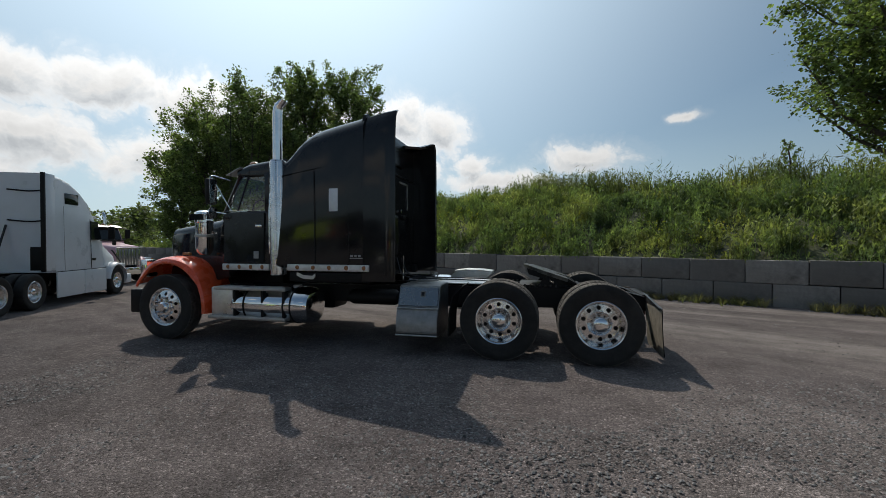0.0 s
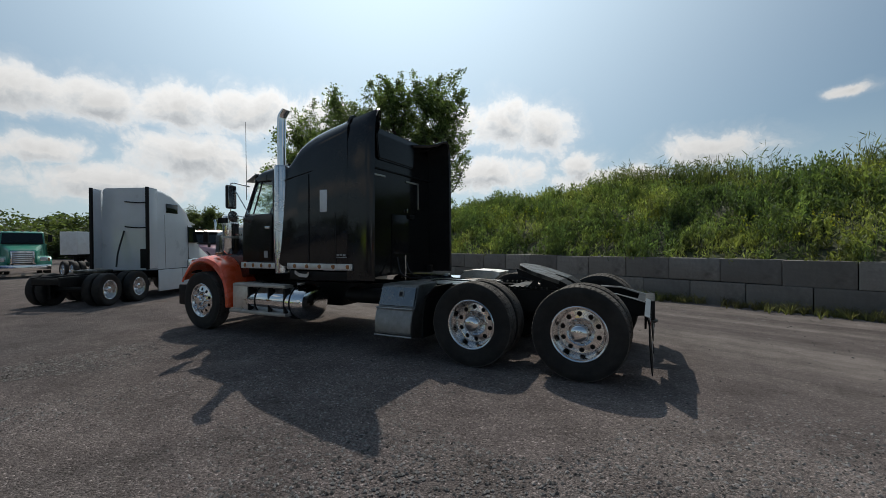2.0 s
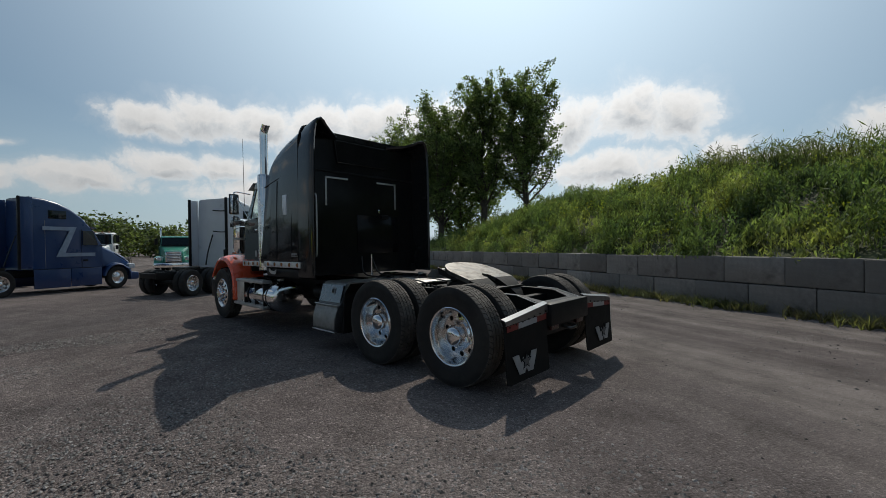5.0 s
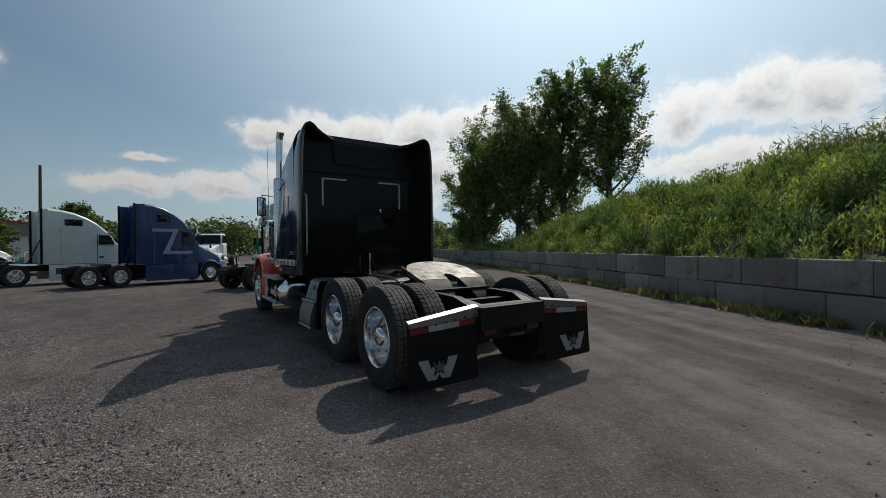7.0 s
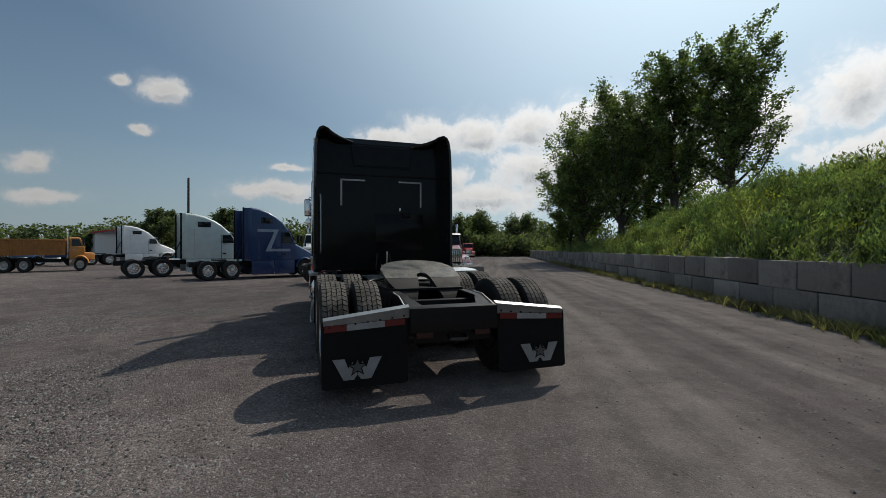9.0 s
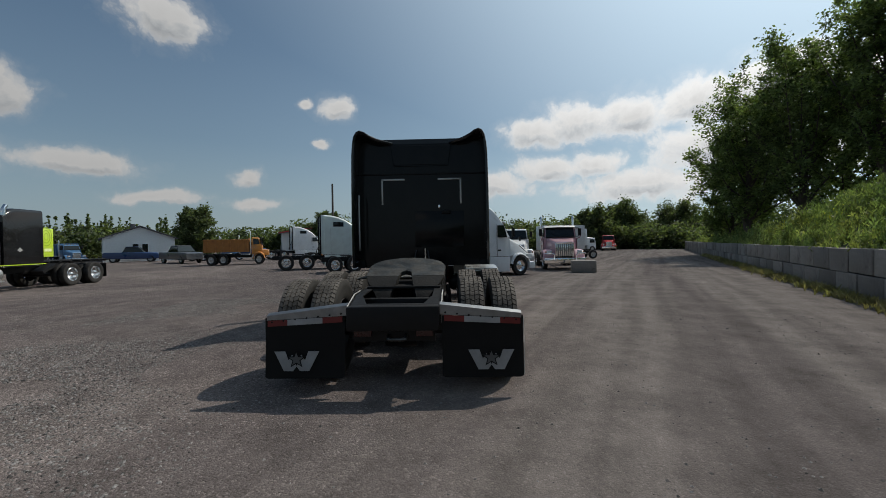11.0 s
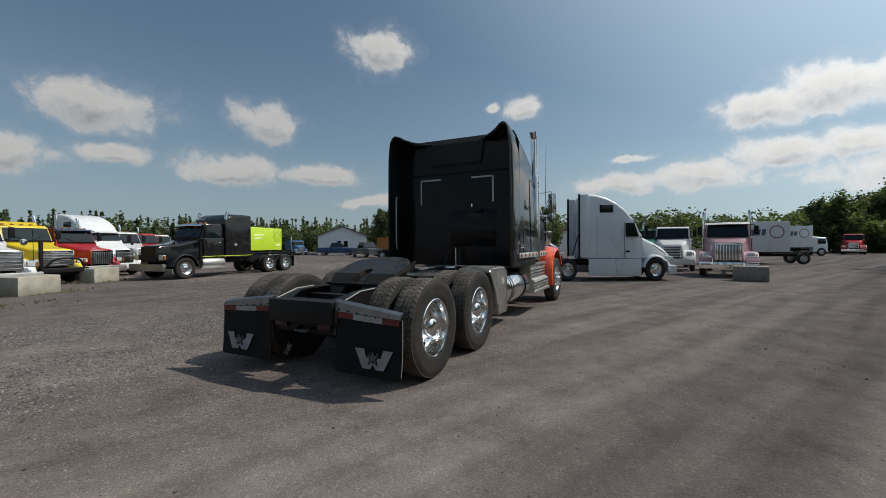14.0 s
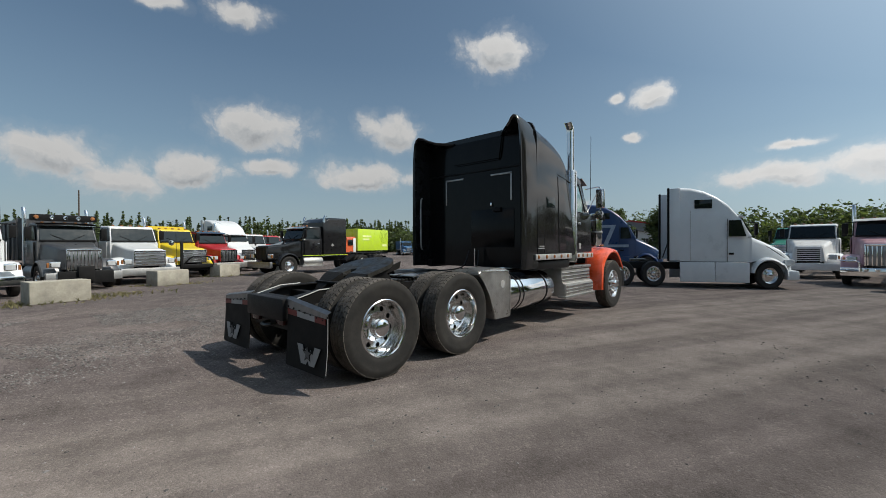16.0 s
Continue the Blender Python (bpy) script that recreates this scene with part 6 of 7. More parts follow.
def dump_body(T, body, x0, x1, z0, z1):
    bm = bm_new()
    for s in (-1, 1):
        slab(bm, [(x0, s * 1.18, z0), (x1, s * 1.18, z0), (x1 + 0.1, s * 1.22, z1), (x0, s * 1.22, z1)], (0, -s * 0.05, 0))
    box(bm, x1, x0, -1.15, 1.15, z0, z0 + 0.08)
    slab(bm, [(x0, -1.18, z0), (x0, 1.18, z0), (x0, 1.22, z1 + 0.15), (x0, -1.22, z1 + 0.15)], (-0.05, 0, 0))
    slab(bm, [(x1, -1.18, z0), (x1, 1.18, z0), (x1 + 0.1, 1.22, z1), (x1 + 0.1, -1.22, z1)], (-0.05, 0, 0))
    b = part("dump_body", bm, body, T, "steel tipper body")
    n = 6
    for s in (-1, 1):
        for k in range(n):
            x = x0 + (x1 - x0) * (k + 0.5) / n
            part("rib", one_box(x - 0.05, x + 0.05, s * 1.20, s * 1.27, z0, z1 - 0.05, bevel=0.015), body, b)
        part("top_rail", one_box(x1, x0, s * 1.19, s * 1.28, z1 - 0.06, z1 + 0.06, bevel=0.02), body, b)


# orange tipper
T = thing("dump_truck", "orange dump truck with a rusty tipper body", "truck", YARD, at_heading(-29.3, -15.8, -0.365, 0.931, 0.88, 0.75))
chassis(T, -6.2, (-4.0, -5.3), alu=False)
cab_classic(T, DUMP_ORANGE, x0=0.3, x1=-0.8, nose=1.1, hood=1.4, zr=2.55, zs=1.85)
dump_body(T, mat("rusty_orange_body", (0.36, 0.15, 0.03), 0.5, dirt=(0.16, 0.07, 0.03), dirt_amount=0.6), -1.1, -6.1, 1.2, 2.3)

# black truck with a tilting flat deck
T = thing("flatbed_truck", "black long-nose truck with tall sleeper and bare tilting deck frame", "truck", YARD, at_heading(-6.4, -15.7, 0.997, 0.078, 0.91))
chassis(T, -7.6, (-5.2, -6.52))
cab_classic(T, BLACK_PAINT, nose=0.95, visor=CHROME, stacks=2)
front_end(T, 0.95, 0.85, 1.5, 0.5, BLACK_STEEL, chrome=False, bumper=WORN_STEEL)
sleeper_box(T, BLACK_PAINT, -2.25, -3.9, 1.1, 1.05, 3.25, 0.3)
part("sleeper_emblem", slab(bm_new(), [(-3.0, 1.105, 1.62), (-2.88, 1.105, 1.54), (-2.76, 1.105, 1.62), (-2.83, 1.105, 1.66), (-2.88, 1.105, 1.72), (-2.93, 1.105, 1.66)], (0, 0.012, 0)), LOGO_GREY, T)
part("lime_stripe", one_box(-4.0, -0.9, 1.045, 1.115, 1.02, 1.05, bevel=0.004), LIME, T)
for s in (-1, 1):
    part("deck_rail", one_box(-7.9, -3.95, s * 0.5, s * 0.66, 1.02, 1.14, bevel=0.01), BLACK_STEEL, T)
    part("deck_ramp", slab(bm_new(), [(-3.9, s * 1.05, 0.72), (-4.7, s * 1.05, 1.08), (-4.8, s * 1.05, 1.02), (-3.95, s * 1.05, 0.62)], (0, -s * 0.5, 0)), BLACK_STEEL, T)
    part("mud_flap", one_box(-7.3, -7.28, s * 0.5, s * 1.12, 0.25, 0.9, bevel=0.004), FLAP, T)
for k in range(7):
    part("deck_slat", one_box(-4.2 - 0.55 * k, -4.1 - 0.55 * k, -1.1, 1.1, 1.06, 1.12, bevel=0.01), BLACK_STEEL, T)

# lime box truck with orange and white cab
T = thing("box_truck", "lime green box truck with a small orange and white cab", "truck", YARD, at_heading(-19.9, -29.9, 0.949, 0.315, 0.91))
chassis(T, -6.4, (-5.0,), alu=False)
part("box_body", one_box(-7.2, -1.0, -1.25, 1.25, 1.05, 3.45, bevel=0.04), LIME, T, "lime green cargo box with pale print")
for k, (x0, x1, z0, z1) in enumerate(((-3.6, -1.9, 2.55, 2.75), (-3.2, -1.9, 2.2, 2.4), (-6.9, -5.9, 1.5, 1.75))):
    part("print_bar", one_box(x0, x1, 1.25, 1.262, z0, z1), mat("pale_lime_print", (0.72, 0.80, 0.35), 0.5), T)
for r in (0.25, 0.5, 0.75):
    part("ring_print", lathe(bm_new(), [(r, 1.252), (r + 0.05, 1.252), (r + 0.05, 1.262), (r, 1.262)], 32, "y", (-6.2, 0, 2.75), closed=True), mat("dark_lime_print", (0.25, 0.38, 0.01), 0.5), T)
bm = loft(bm_new(), [section(0.75, 0.95, 0.5, 1.6, 0.15, 0.05), section(0.45, 1.05, 0.5, 2.5, 0.2, 0.05, 0.95), section(-0.9, 1.08, 0.5, 2.6, 0.15, 0.05, 1.0)])
part("cab_body", bm, paint("cab_orange_paint", (0.62, 0.10, 0.02)), T)
for s in (-1, 1):
    part("door_window", one_box(-0.35, 0.42, s * 1.03, s * 1.075, 1.65, 2.25, bevel=0.01), DARK_GLASS, T)
    part("door_panel", one_box(-0.85, -0.4, s * 1.06, s * 1.095, 0.7, 2.4, bevel=0.01), WHITE_A, T)
part("windscreen", slab(bm_new(), [(0.72, -0.85, 1.62), (0.50, -0.85, 2.35), (0.50, 0.85, 2.35), (0.72, 0.85, 1.62)], (0.06, 0, 0.02)), DARK_GLASS, T)

# the row that faces the yard
ROW = "trucks in the facing row"


def row_truck(label, x, y, body, hx=-0.12, hy=0.993, kind="tractor_truck", grille_chrome=True, vertical=False, bars=7, bumper=None, visor=None, hood=1.62, dump=None, aero=False, stacks=1, hood_hw=0.62, hw=0.44, size=1.0):
    T = thing(kind, label, "truck", ROW, at_heading(x, y, hx, hy, size))
    chassis(T, -6.4, (-4.4, -5.7))
    if aero:
        aero_truck(T, body, H=3.7, gap=0.2)
        return T
    cab_classic(T, body, nose=0.9, visor=visor, hood=hood, stacks=stacks, hood_hw=hood_hw)
    front_end(T, 0.9, 0.82, hood - 0.14, hw, body, chrome=grille_chrome, bars=bars, bumper=bumper, vertical=vertical)
    if dump:
        dump_body(T, dump, -2.5, -6.6, 1.15, 2.75)
    return T


T = row_truck("dark grey long-nose dump truck with bright grille and roof lamps", 1.5, -13.9, SILVER, -0.158, 0.987, size=0.84, kind="dump_truck", dump=SILVER, visor=CHROME, bumper=ALU, hood=1.7, bars=9, vertical=True, stacks=2, hw=0.5)
part("plow_mount", one_box(1.12, 1.2, -0.85, 0.85, 0.30, 0.78, bevel=0.03), BLACK_STEEL, T)
part("plow_mount", one_box(1.10, 1.34, -0.30, 0.20, 0.36, 0.98, bevel=0.05), BLACK_STEEL, T)
light_bar = part("light_bar", one_box(-1.55, -1.25, -1.05, 1.05, 2.78, 3.04, bevel=0.03), BLACK_PLASTIC, T, "dark lamp board over the cab")
for y in (-0.9, -0.42, 0.0, 0.42, 0.9):
    part("board_lamp", lathe(bm_new(), [(0.07, -1.26), (0.08, -1.23), (0.05, -1.20), (0.0, -1.195)], 14, "x", (0, y, 2.92)), AMBER if abs(y) > 0.6 else CHROME, light_bar)
row_truck("white day-cab truck with wide chrome grille", -0.6, -15.2, WHITE_A, -0.135, 0.991, size=0.84, bumper=ALU, stacks=0, bars=5, hood_hw=0.68, hw=0.6)
T = row_truck("yellow dump truck with black front frame", -2.75, -17.4, YELLOW, -0.2, 0.98, size=0.84, kind="dump_truck", dump=YELLOW, grille_chrome=True, bars=6, bumper=BLACK_STEEL, hood_hw=0.68, hw=0.6)
part("push_frame", one_box(1.0, 1.3, -0.85, 0.85, 0.55, 0.75, bevel=0.03), BLACK_STEEL, T)
part("plow_post", one_box(1.22, 1.34, -0.92, -0.80, 0.55, 1.95, bevel=0.02), BLACK_STEEL, T)
part("push_frame", tube(bm_new(), bend([(1.2, -0.7, 0.75), (1.35, -0.4, 1.18), (1.35, 0.6, 1.18), (1.2, 0.9, 0.7)]), 0.045, 8), BLACK_STEEL, T)
part("marker_rod", tube(bm_new(), [(1.3, -1.12, 0.5), (1.3, -1.15, 2.4)], 0.012, 6), BLACK_PLASTIC, T)
part("spot_lamp", lathe(bm_new(), [(0.0, -0.02), (0.12, -0.02), (0.15, 0.03), (0.13, 0.05), (0.0, 0.06)], 16, "x", (0.2, -0.85, 1.9)), CHROME, T)
row_truck("red tractor truck with tall chrome grille", -4.75, -18.7, RED, -0.194, 0.981, size=0.82, bumper=ALU, bars=10, visor=CHROME, stacks=2, hw=0.5, vertical=True)
T = row_truck("white high-roof sleeper tractor with upright grille", -6.55, -20.6, WHITE_A, -0.1, 0.995, aero=True, size=0.83)
front_end(T, 1.0, 0.75, 1.45, 0.45, WHITE_A, bars=8, bumper=WHITE_A, vertical=False)
row_truck("white tractor truck farther back in the row", -8.7, -22.8, WHITE_A, bars=6, size=0.83)
row_truck("red day-cab truck farther back in the row", -11.0, -25.2, RED, bars=6, size=0.83)
row_truck("white tractor truck at the end of the row", -13.3, -27.6, WHITE_A, bars=6, size=0.83)
row_truck("white tractor truck beside the silver dump truck", 3.9, -12.6, WHITE_A, size=0.84, bars=6, stacks=2)

# right of the pale tractor: trucks that face the camera's walk
row_truck("white day-cab truck parked facing the yard", -20.0, 4.4, WHITE_A, 0.995, -0.06, size=0.85, stacks=0, grille_chrome=False, bumper=WHITE_A, vertical=False)
T = row_truck("rose-coloured long-nose tractor with bright grille and twin stacks", -16.5, 6.3, PINK, 0.993, -0.115, size=0.86, stacks=2, bars=8, vertical=True, visor=ALU, hw=0.48, hood=1.72)
for s in (-1, 1):
    bm = tube(bm_new(), bend([(1.0, s * 1.15, 0.62), (1.25, s * 1.15, 0.64), (1.25, s * 0.62, 0.64)]), 0.03, 8)
    tube(bm, bend([(1.0, s * 1.15, 0.98), (1.25, s * 1.15, 1.0), (1.25, s * 0.62, 1.0), (1.25, s * 0.62, 0.6)]), 0.03, 8)
    part("bull_bar", bm, CHROME, T)
for y in (-0.45, -0.15, 0.15, 0.45):
    part("fog_lamp", lathe(bm_new(), [(0.07, 1.1), (0.075, 1.13), (0.06, 1.14), (0.0, 1.145)], 14, "x", (0, y, 0.66)), CHROME, T)


def box_lorry(label, x, y, hx, hy, length, cab=True, size=0.8):
    T = thing("box_truck", label, "truck", YARD, at_heading(x, y, hx, hy, size))
    axles = (-length + 1.0, -length + 2.3) if length > 8 else (-length + 1.6,)
    chassis(T, -length - 0.2, axles, alu=False)
    part("box_body", one_box(-length - 0.4, -1.1, -1.28, 1.28, 1.05, 3.85, bevel=0.03), WHITE_A, T, "white cargo box with dark print")
    for s in (-1, 1):
        for k in range(5):
            part("print_bar", slab(bm_new(), [(-3.0 - 0.42 * k, s * 1.28, 2.6), (-3.3 - 0.42 * k, s * 1.28, 2.6), (-3.22 - 0.42 * k, s * 1.28, 3.15), (-2.92 - 0.42 * k, s * 1.28, 3.15)], (0, s * 0.012, 0)), mat("violet_print", (0.10, 0.10, 0.16), 0.5), T)
        part("swoosh", lathe(bm_new(), [(0.5, 1.28), (0.58, 1.28), (0.58, 1.292), (0.5, 1.292)], 24, "y", (-2.1, 0 if s > 0 else -2.57, 2.9), closed=True), mat("maroon_print", (0.22, 0.03, 0.05), 0.5), T)
        part("bottom_rail", one_box(-length - 0.4, -1.1, s * 1.2, s * 1.3, 1.0, 1.1, bevel=0.01), BLACK_STEEL, T)
    if cab:
        bm = loft(bm_new(), [section(0.8, 1.0, 0.5, 1.5, 0.12, 0.05), section(0.62, 1.08, 0.5, 2.35, 0.2, 0.05, 1.0), section(-0.95, 1.1, 0.5, 2.5, 0.15, 0.05, 1.02)])
        part("cab_body", bm, WHITE_A, T)
        for s in (-1, 1):
            part("door_window", one_box(-0.4, 0.5, s * 1.06, s * 1.10, 1.55, 2.15, bevel=0.01), DARK_GLASS, T)
        part("windscreen", slab(bm_new(), [(0.80, -0.88, 1.55), (0.66, -0.88, 2.2), (0.66, 0.88, 2.2), (0.80, 0.88, 1.55)], (0.04, 0, 0.01)), DARK_GLASS, T)
    return T


box_lorry("white box truck with dark slanted print on its side", -51.0, 18.8, -0.32, 0.947, 7.2)
box_lorry("white box trailer with dark slanted print on its side", -30.0, 12.0, -0.2, 0.98, 5.5, cab=False, size=0.72)
row_truck("red tractor truck parked beyond the box truck", -57.0, 23.8, RED, 0.95, -0.3, stacks=0, size=0.85)
row_truck("maroon truck far down the yard", -70.0, 31.0, MAROON, 0.95, -0.3, stacks=0, size=0.9)
row_truck("maroon truck at the far end of the yard", -75.0, 29.5, MAROON, 0.95, -0.3, stacks=0, size=0.9)
box_lorry("white box trailer at the far end of the yard", -79, 33, 0.95, -0.3, 6, cab=False)

# far row beyond the orange tipper
T = row_truck("teal day-cab tractor facing the yard", -31.5, -9.6, TEAL, 0.95, -0.3, bars=6)
T = row_truck("white tractor facing the yard between sleepers", -30.2, -0.8, WHITE_A, 0.95, -0.3, bars=6)
row_truck("teal day-cab tractor parked beyond the pale sleeper", -28.0, 3.2, TEAL, 0.95, -0.3, bars=6, size=0.9)
row_truck("light blue tractor in the far row", -36.0, -8.6, LIGHT_BLUE, -0.45, 0.89, size=0.85)
row_truck("deep blue day-cab tractor with twin stacks", -39.0, -20.5, NAVY, -0.5, 0.866, stacks=2, size=0.8)
row_truck("blue tractor truck in the far row", -41.5, -24.0, LIGHT_BLUE, -0.5, 0.866, stacks=2, size=0.8)
T = row_truck("light blue dump truck far off by the house", -38.5, -40.5, LIGHT_BLUE, 0.5, 0.86, kind="dump_truck", dump=LIGHT_BLUE, size=0.75)


def pickup(label, x, y, hx, hy, body):
    T = thing("pickup", label, "car", YARD, at_heading(x, y, hx, hy))
    bm = loft(bm_new(), [section(0.85, 0.78, 0.4, 0.92, 0.12, 0.1), section(0.6, 0.88, 0.35, 1.02, 0.12, 0.08), section(-0.7, 0.92, 0.35, 1.08, 0.1, 0.08), section(-4.1, 0.9, 0.4, 1.08, 0.06, 0.08), section(-4.2, 0.86, 0.45, 1.0, 0.06, 0.08)])
    part("body", bm, body, T)
    bm = loft(bm_new(), [section(-0.6, 0.8, 1.06, 1.12, 0.02, 0.01), section(-1.1, 0.76, 1.06, 1.68, 0.12, 0.02, 0.68), section(-2.2, 0.76, 1.06, 1.70, 0.12, 0.02, 0.68), section(-2.5, 0.8, 1.06, 1.12, 0.02, 0.01)])
    part("cabin", bm, DARK_GLASS, T)
    part("roof", one_box(-2.25, -1.15, -0.66, 0.66, 1.66, 1.72, bevel=0.025), body, T)
    for s in (-1, 1):
        for xx in (0, -3.3):
            w = share("wheel", WHEEL["far_tyre"], T, Matrix.LocRotScale((xx, s * 0.8, 0.36), Euler((0, 0, 0 if s > 0 else math.pi)), (0.72, 0.8, 0.72)))
            share("rim", WHEEL["plain"], w)
    return T


pickup("dark pickup parked near the white house", -33.5, -24.5, 0.5, 0.86, SILVER)
pickup("white pickup in the distance", -42.0, -45.0, 0.6, 0.8, WHITE_A)
pickup("dark blue pickup parked at the far side", -40.5, -33.5, -0.5, 0.86, NAVY)


# concrete blocks standing on the gravel
BLOCKS = "loose concrete blocks"
for k, (x, y, a, l, h) in enumerate(((2.3, -10.1, 12, 1.25, 0.58), (-1.0, -13.3, 20, 1.2, 0.58), (-4.2, -16.6, 24, 1.2, 0.58), (-7.3, -18.3, 20, 1.2, 0.58), (-14.3, 6.7, 80, 1.1, 0.56))):
    me = block_mesh("concrete_block", l, h, 0.62, CONCRETE_PALE if k < 4 else CONCRETE, 20 + k)
    ob = new("concrete_block", me)
    ob.matrix_basis = pose(x, y, -0.01, 0, 0, a) @ pose(-l / 2, -0.3, 0)
    tagged(ob, "pale stained concrete block standing on the gravel" if k < 4 else "grey concrete block standing on the gravel", "concrete block", BLOCKS)


# ---- house, pole and hall ----
SIDING = mat("white_siding", (0.66, 0.67, 0.66), 0.6, vary=0.06)
ROOF_GREY = mat("grey_shingles", (0.075, 0.078, 0.085), 0.9, vary=0.25, scale=9, bump=0.3)


def build_house():
    H = thing("house", "white single-storey house with grey shingle roof", "house", "", at_heading(-46.9, -40.2, 0.75, 0.66))
    w, l, h, p = 3.4, 6.5, 2.7, 1.3
    bm = slab(bm_new(), [(l, -w, 0), (l, w, 0), (l, w, h), (l, 0, h + p), (l, -w, h)], (-2 * l, 0, 0))
    wl = part("wall", bm, SIDING, H)
    for z in [0.2 * k for k in range(1, 14)]:
        part("siding_board", one_box(l, l + 0.012, -w, w, z, z + 0.02), SIDING, wl)
    for s in (-1, 1):
        bm = slab(bm_new(), [(l + 0.3, 0, h + p + 0.06), (l + 0.3, s * (w + 0.35), h - 0.12), (l + 0.3, s * (w + 0.35), h - 0.02), (l + 0.3, 0, h + p + 0.18)], (-2 * l - 0.6, 0, 0))
        part("roof", bm, ROOF_GREY, H)
    part("chimney", one_box(-1.2, -0.7, -0.5, 0.0, h + p - 0.4, h + p + 0.7, bevel=0.02), ROOF_GREY, H)
    for y in (-0.45, 0.45):
        wd = part("window", one_box(l + 0.005, l + 0.05, y - 0.35, y + 0.35, 1.0, 2.1, bevel=0.01), WHITE_PAINT, H)
        part("pane", one_box(l + 0.05, l + 0.06, y - 0.27, y + 0.27, 1.08, 2.02), DARK_GLASS, wd)
    for s in (-1, 1):
        for x in (-4, -0.5, 3):
            wd = part("window", one_box(x - 0.55, x + 0.55, s * (w + 0.005), s * (w + 0.05), 1.0, 2.1, bevel=0.01), WHITE_PAINT, H)
            part("pane", one_box(x - 0.47, x + 0.47, s * (w + 0.05), s * (w + 0.06), 1.08, 2.02), DARK_GLASS, wd)


build_house()
T = thing("hall", "low white hall with red-edged roof in the distance", "building", "", at_heading(-90, -26.5, 0.9, 0.4))
part("wall", one_box(-8, 8, -12, 12, 0, 4.2), SIDING, T)
bm = slab(bm_new(), [(8.4, -12.6, 4.1), (8.4, 12.6, 4.1), (8.4, 0, 6.0)], (-16.8, 0, 0))
part("roof", bm, mat("grey_sheet_roof", (0.20, 0.2, 0.21), 0.5), T)
part("fascia", slab(bm_new(), [(8.42, -12.6, 4.1), (8.42, 0, 6.0), (8.42, 12.6, 4.1), (8.42, 12.6, 4.35), (8.42, 0, 6.3), (8.42, -12.6, 4.35)], (0.05, 0, 0)), RED, T)
T = thing("light_pole", "slim dark wooden pole", "pole", "", pose(-27.5, -9.0, 0))
part("shaft", tube(bm_new(), [(0, 0, 0), (0.05, 0.04, 6.35)], [0.10, 0.07], 10), mat("pole_wood", (0.09, 0.075, 0.06), 0.9), T)
T = thing("light_pole", "slim dark pole beyond the facing row", "pole", "", pose(-1.5, -40, 0))
part("shaft", tube(bm_new(), [(0, 0, 0), (0, 0, 6.1)], [0.06, 0.05], 10), MATS["pole_wood"], T)

# ---- trees ----
BARK = mat("grey_bark", (0.075, 0.062, 0.05), 0.95, vary=0.3, scale=4, bump=0.8, bump_scale=12)
LEAVES = grass_material("poplar_leaves", (0.110, 0.155, 0.066), (0.142, 0.194, 0.080), (0.178, 0.232, 0.092), 0.5)
LEAVES_FAR = grass_material("far_leaves", (0.072, 0.096, 0.050), (0.095, 0.122, 0.062), (0.12, 0.148, 0.075), 0.4)


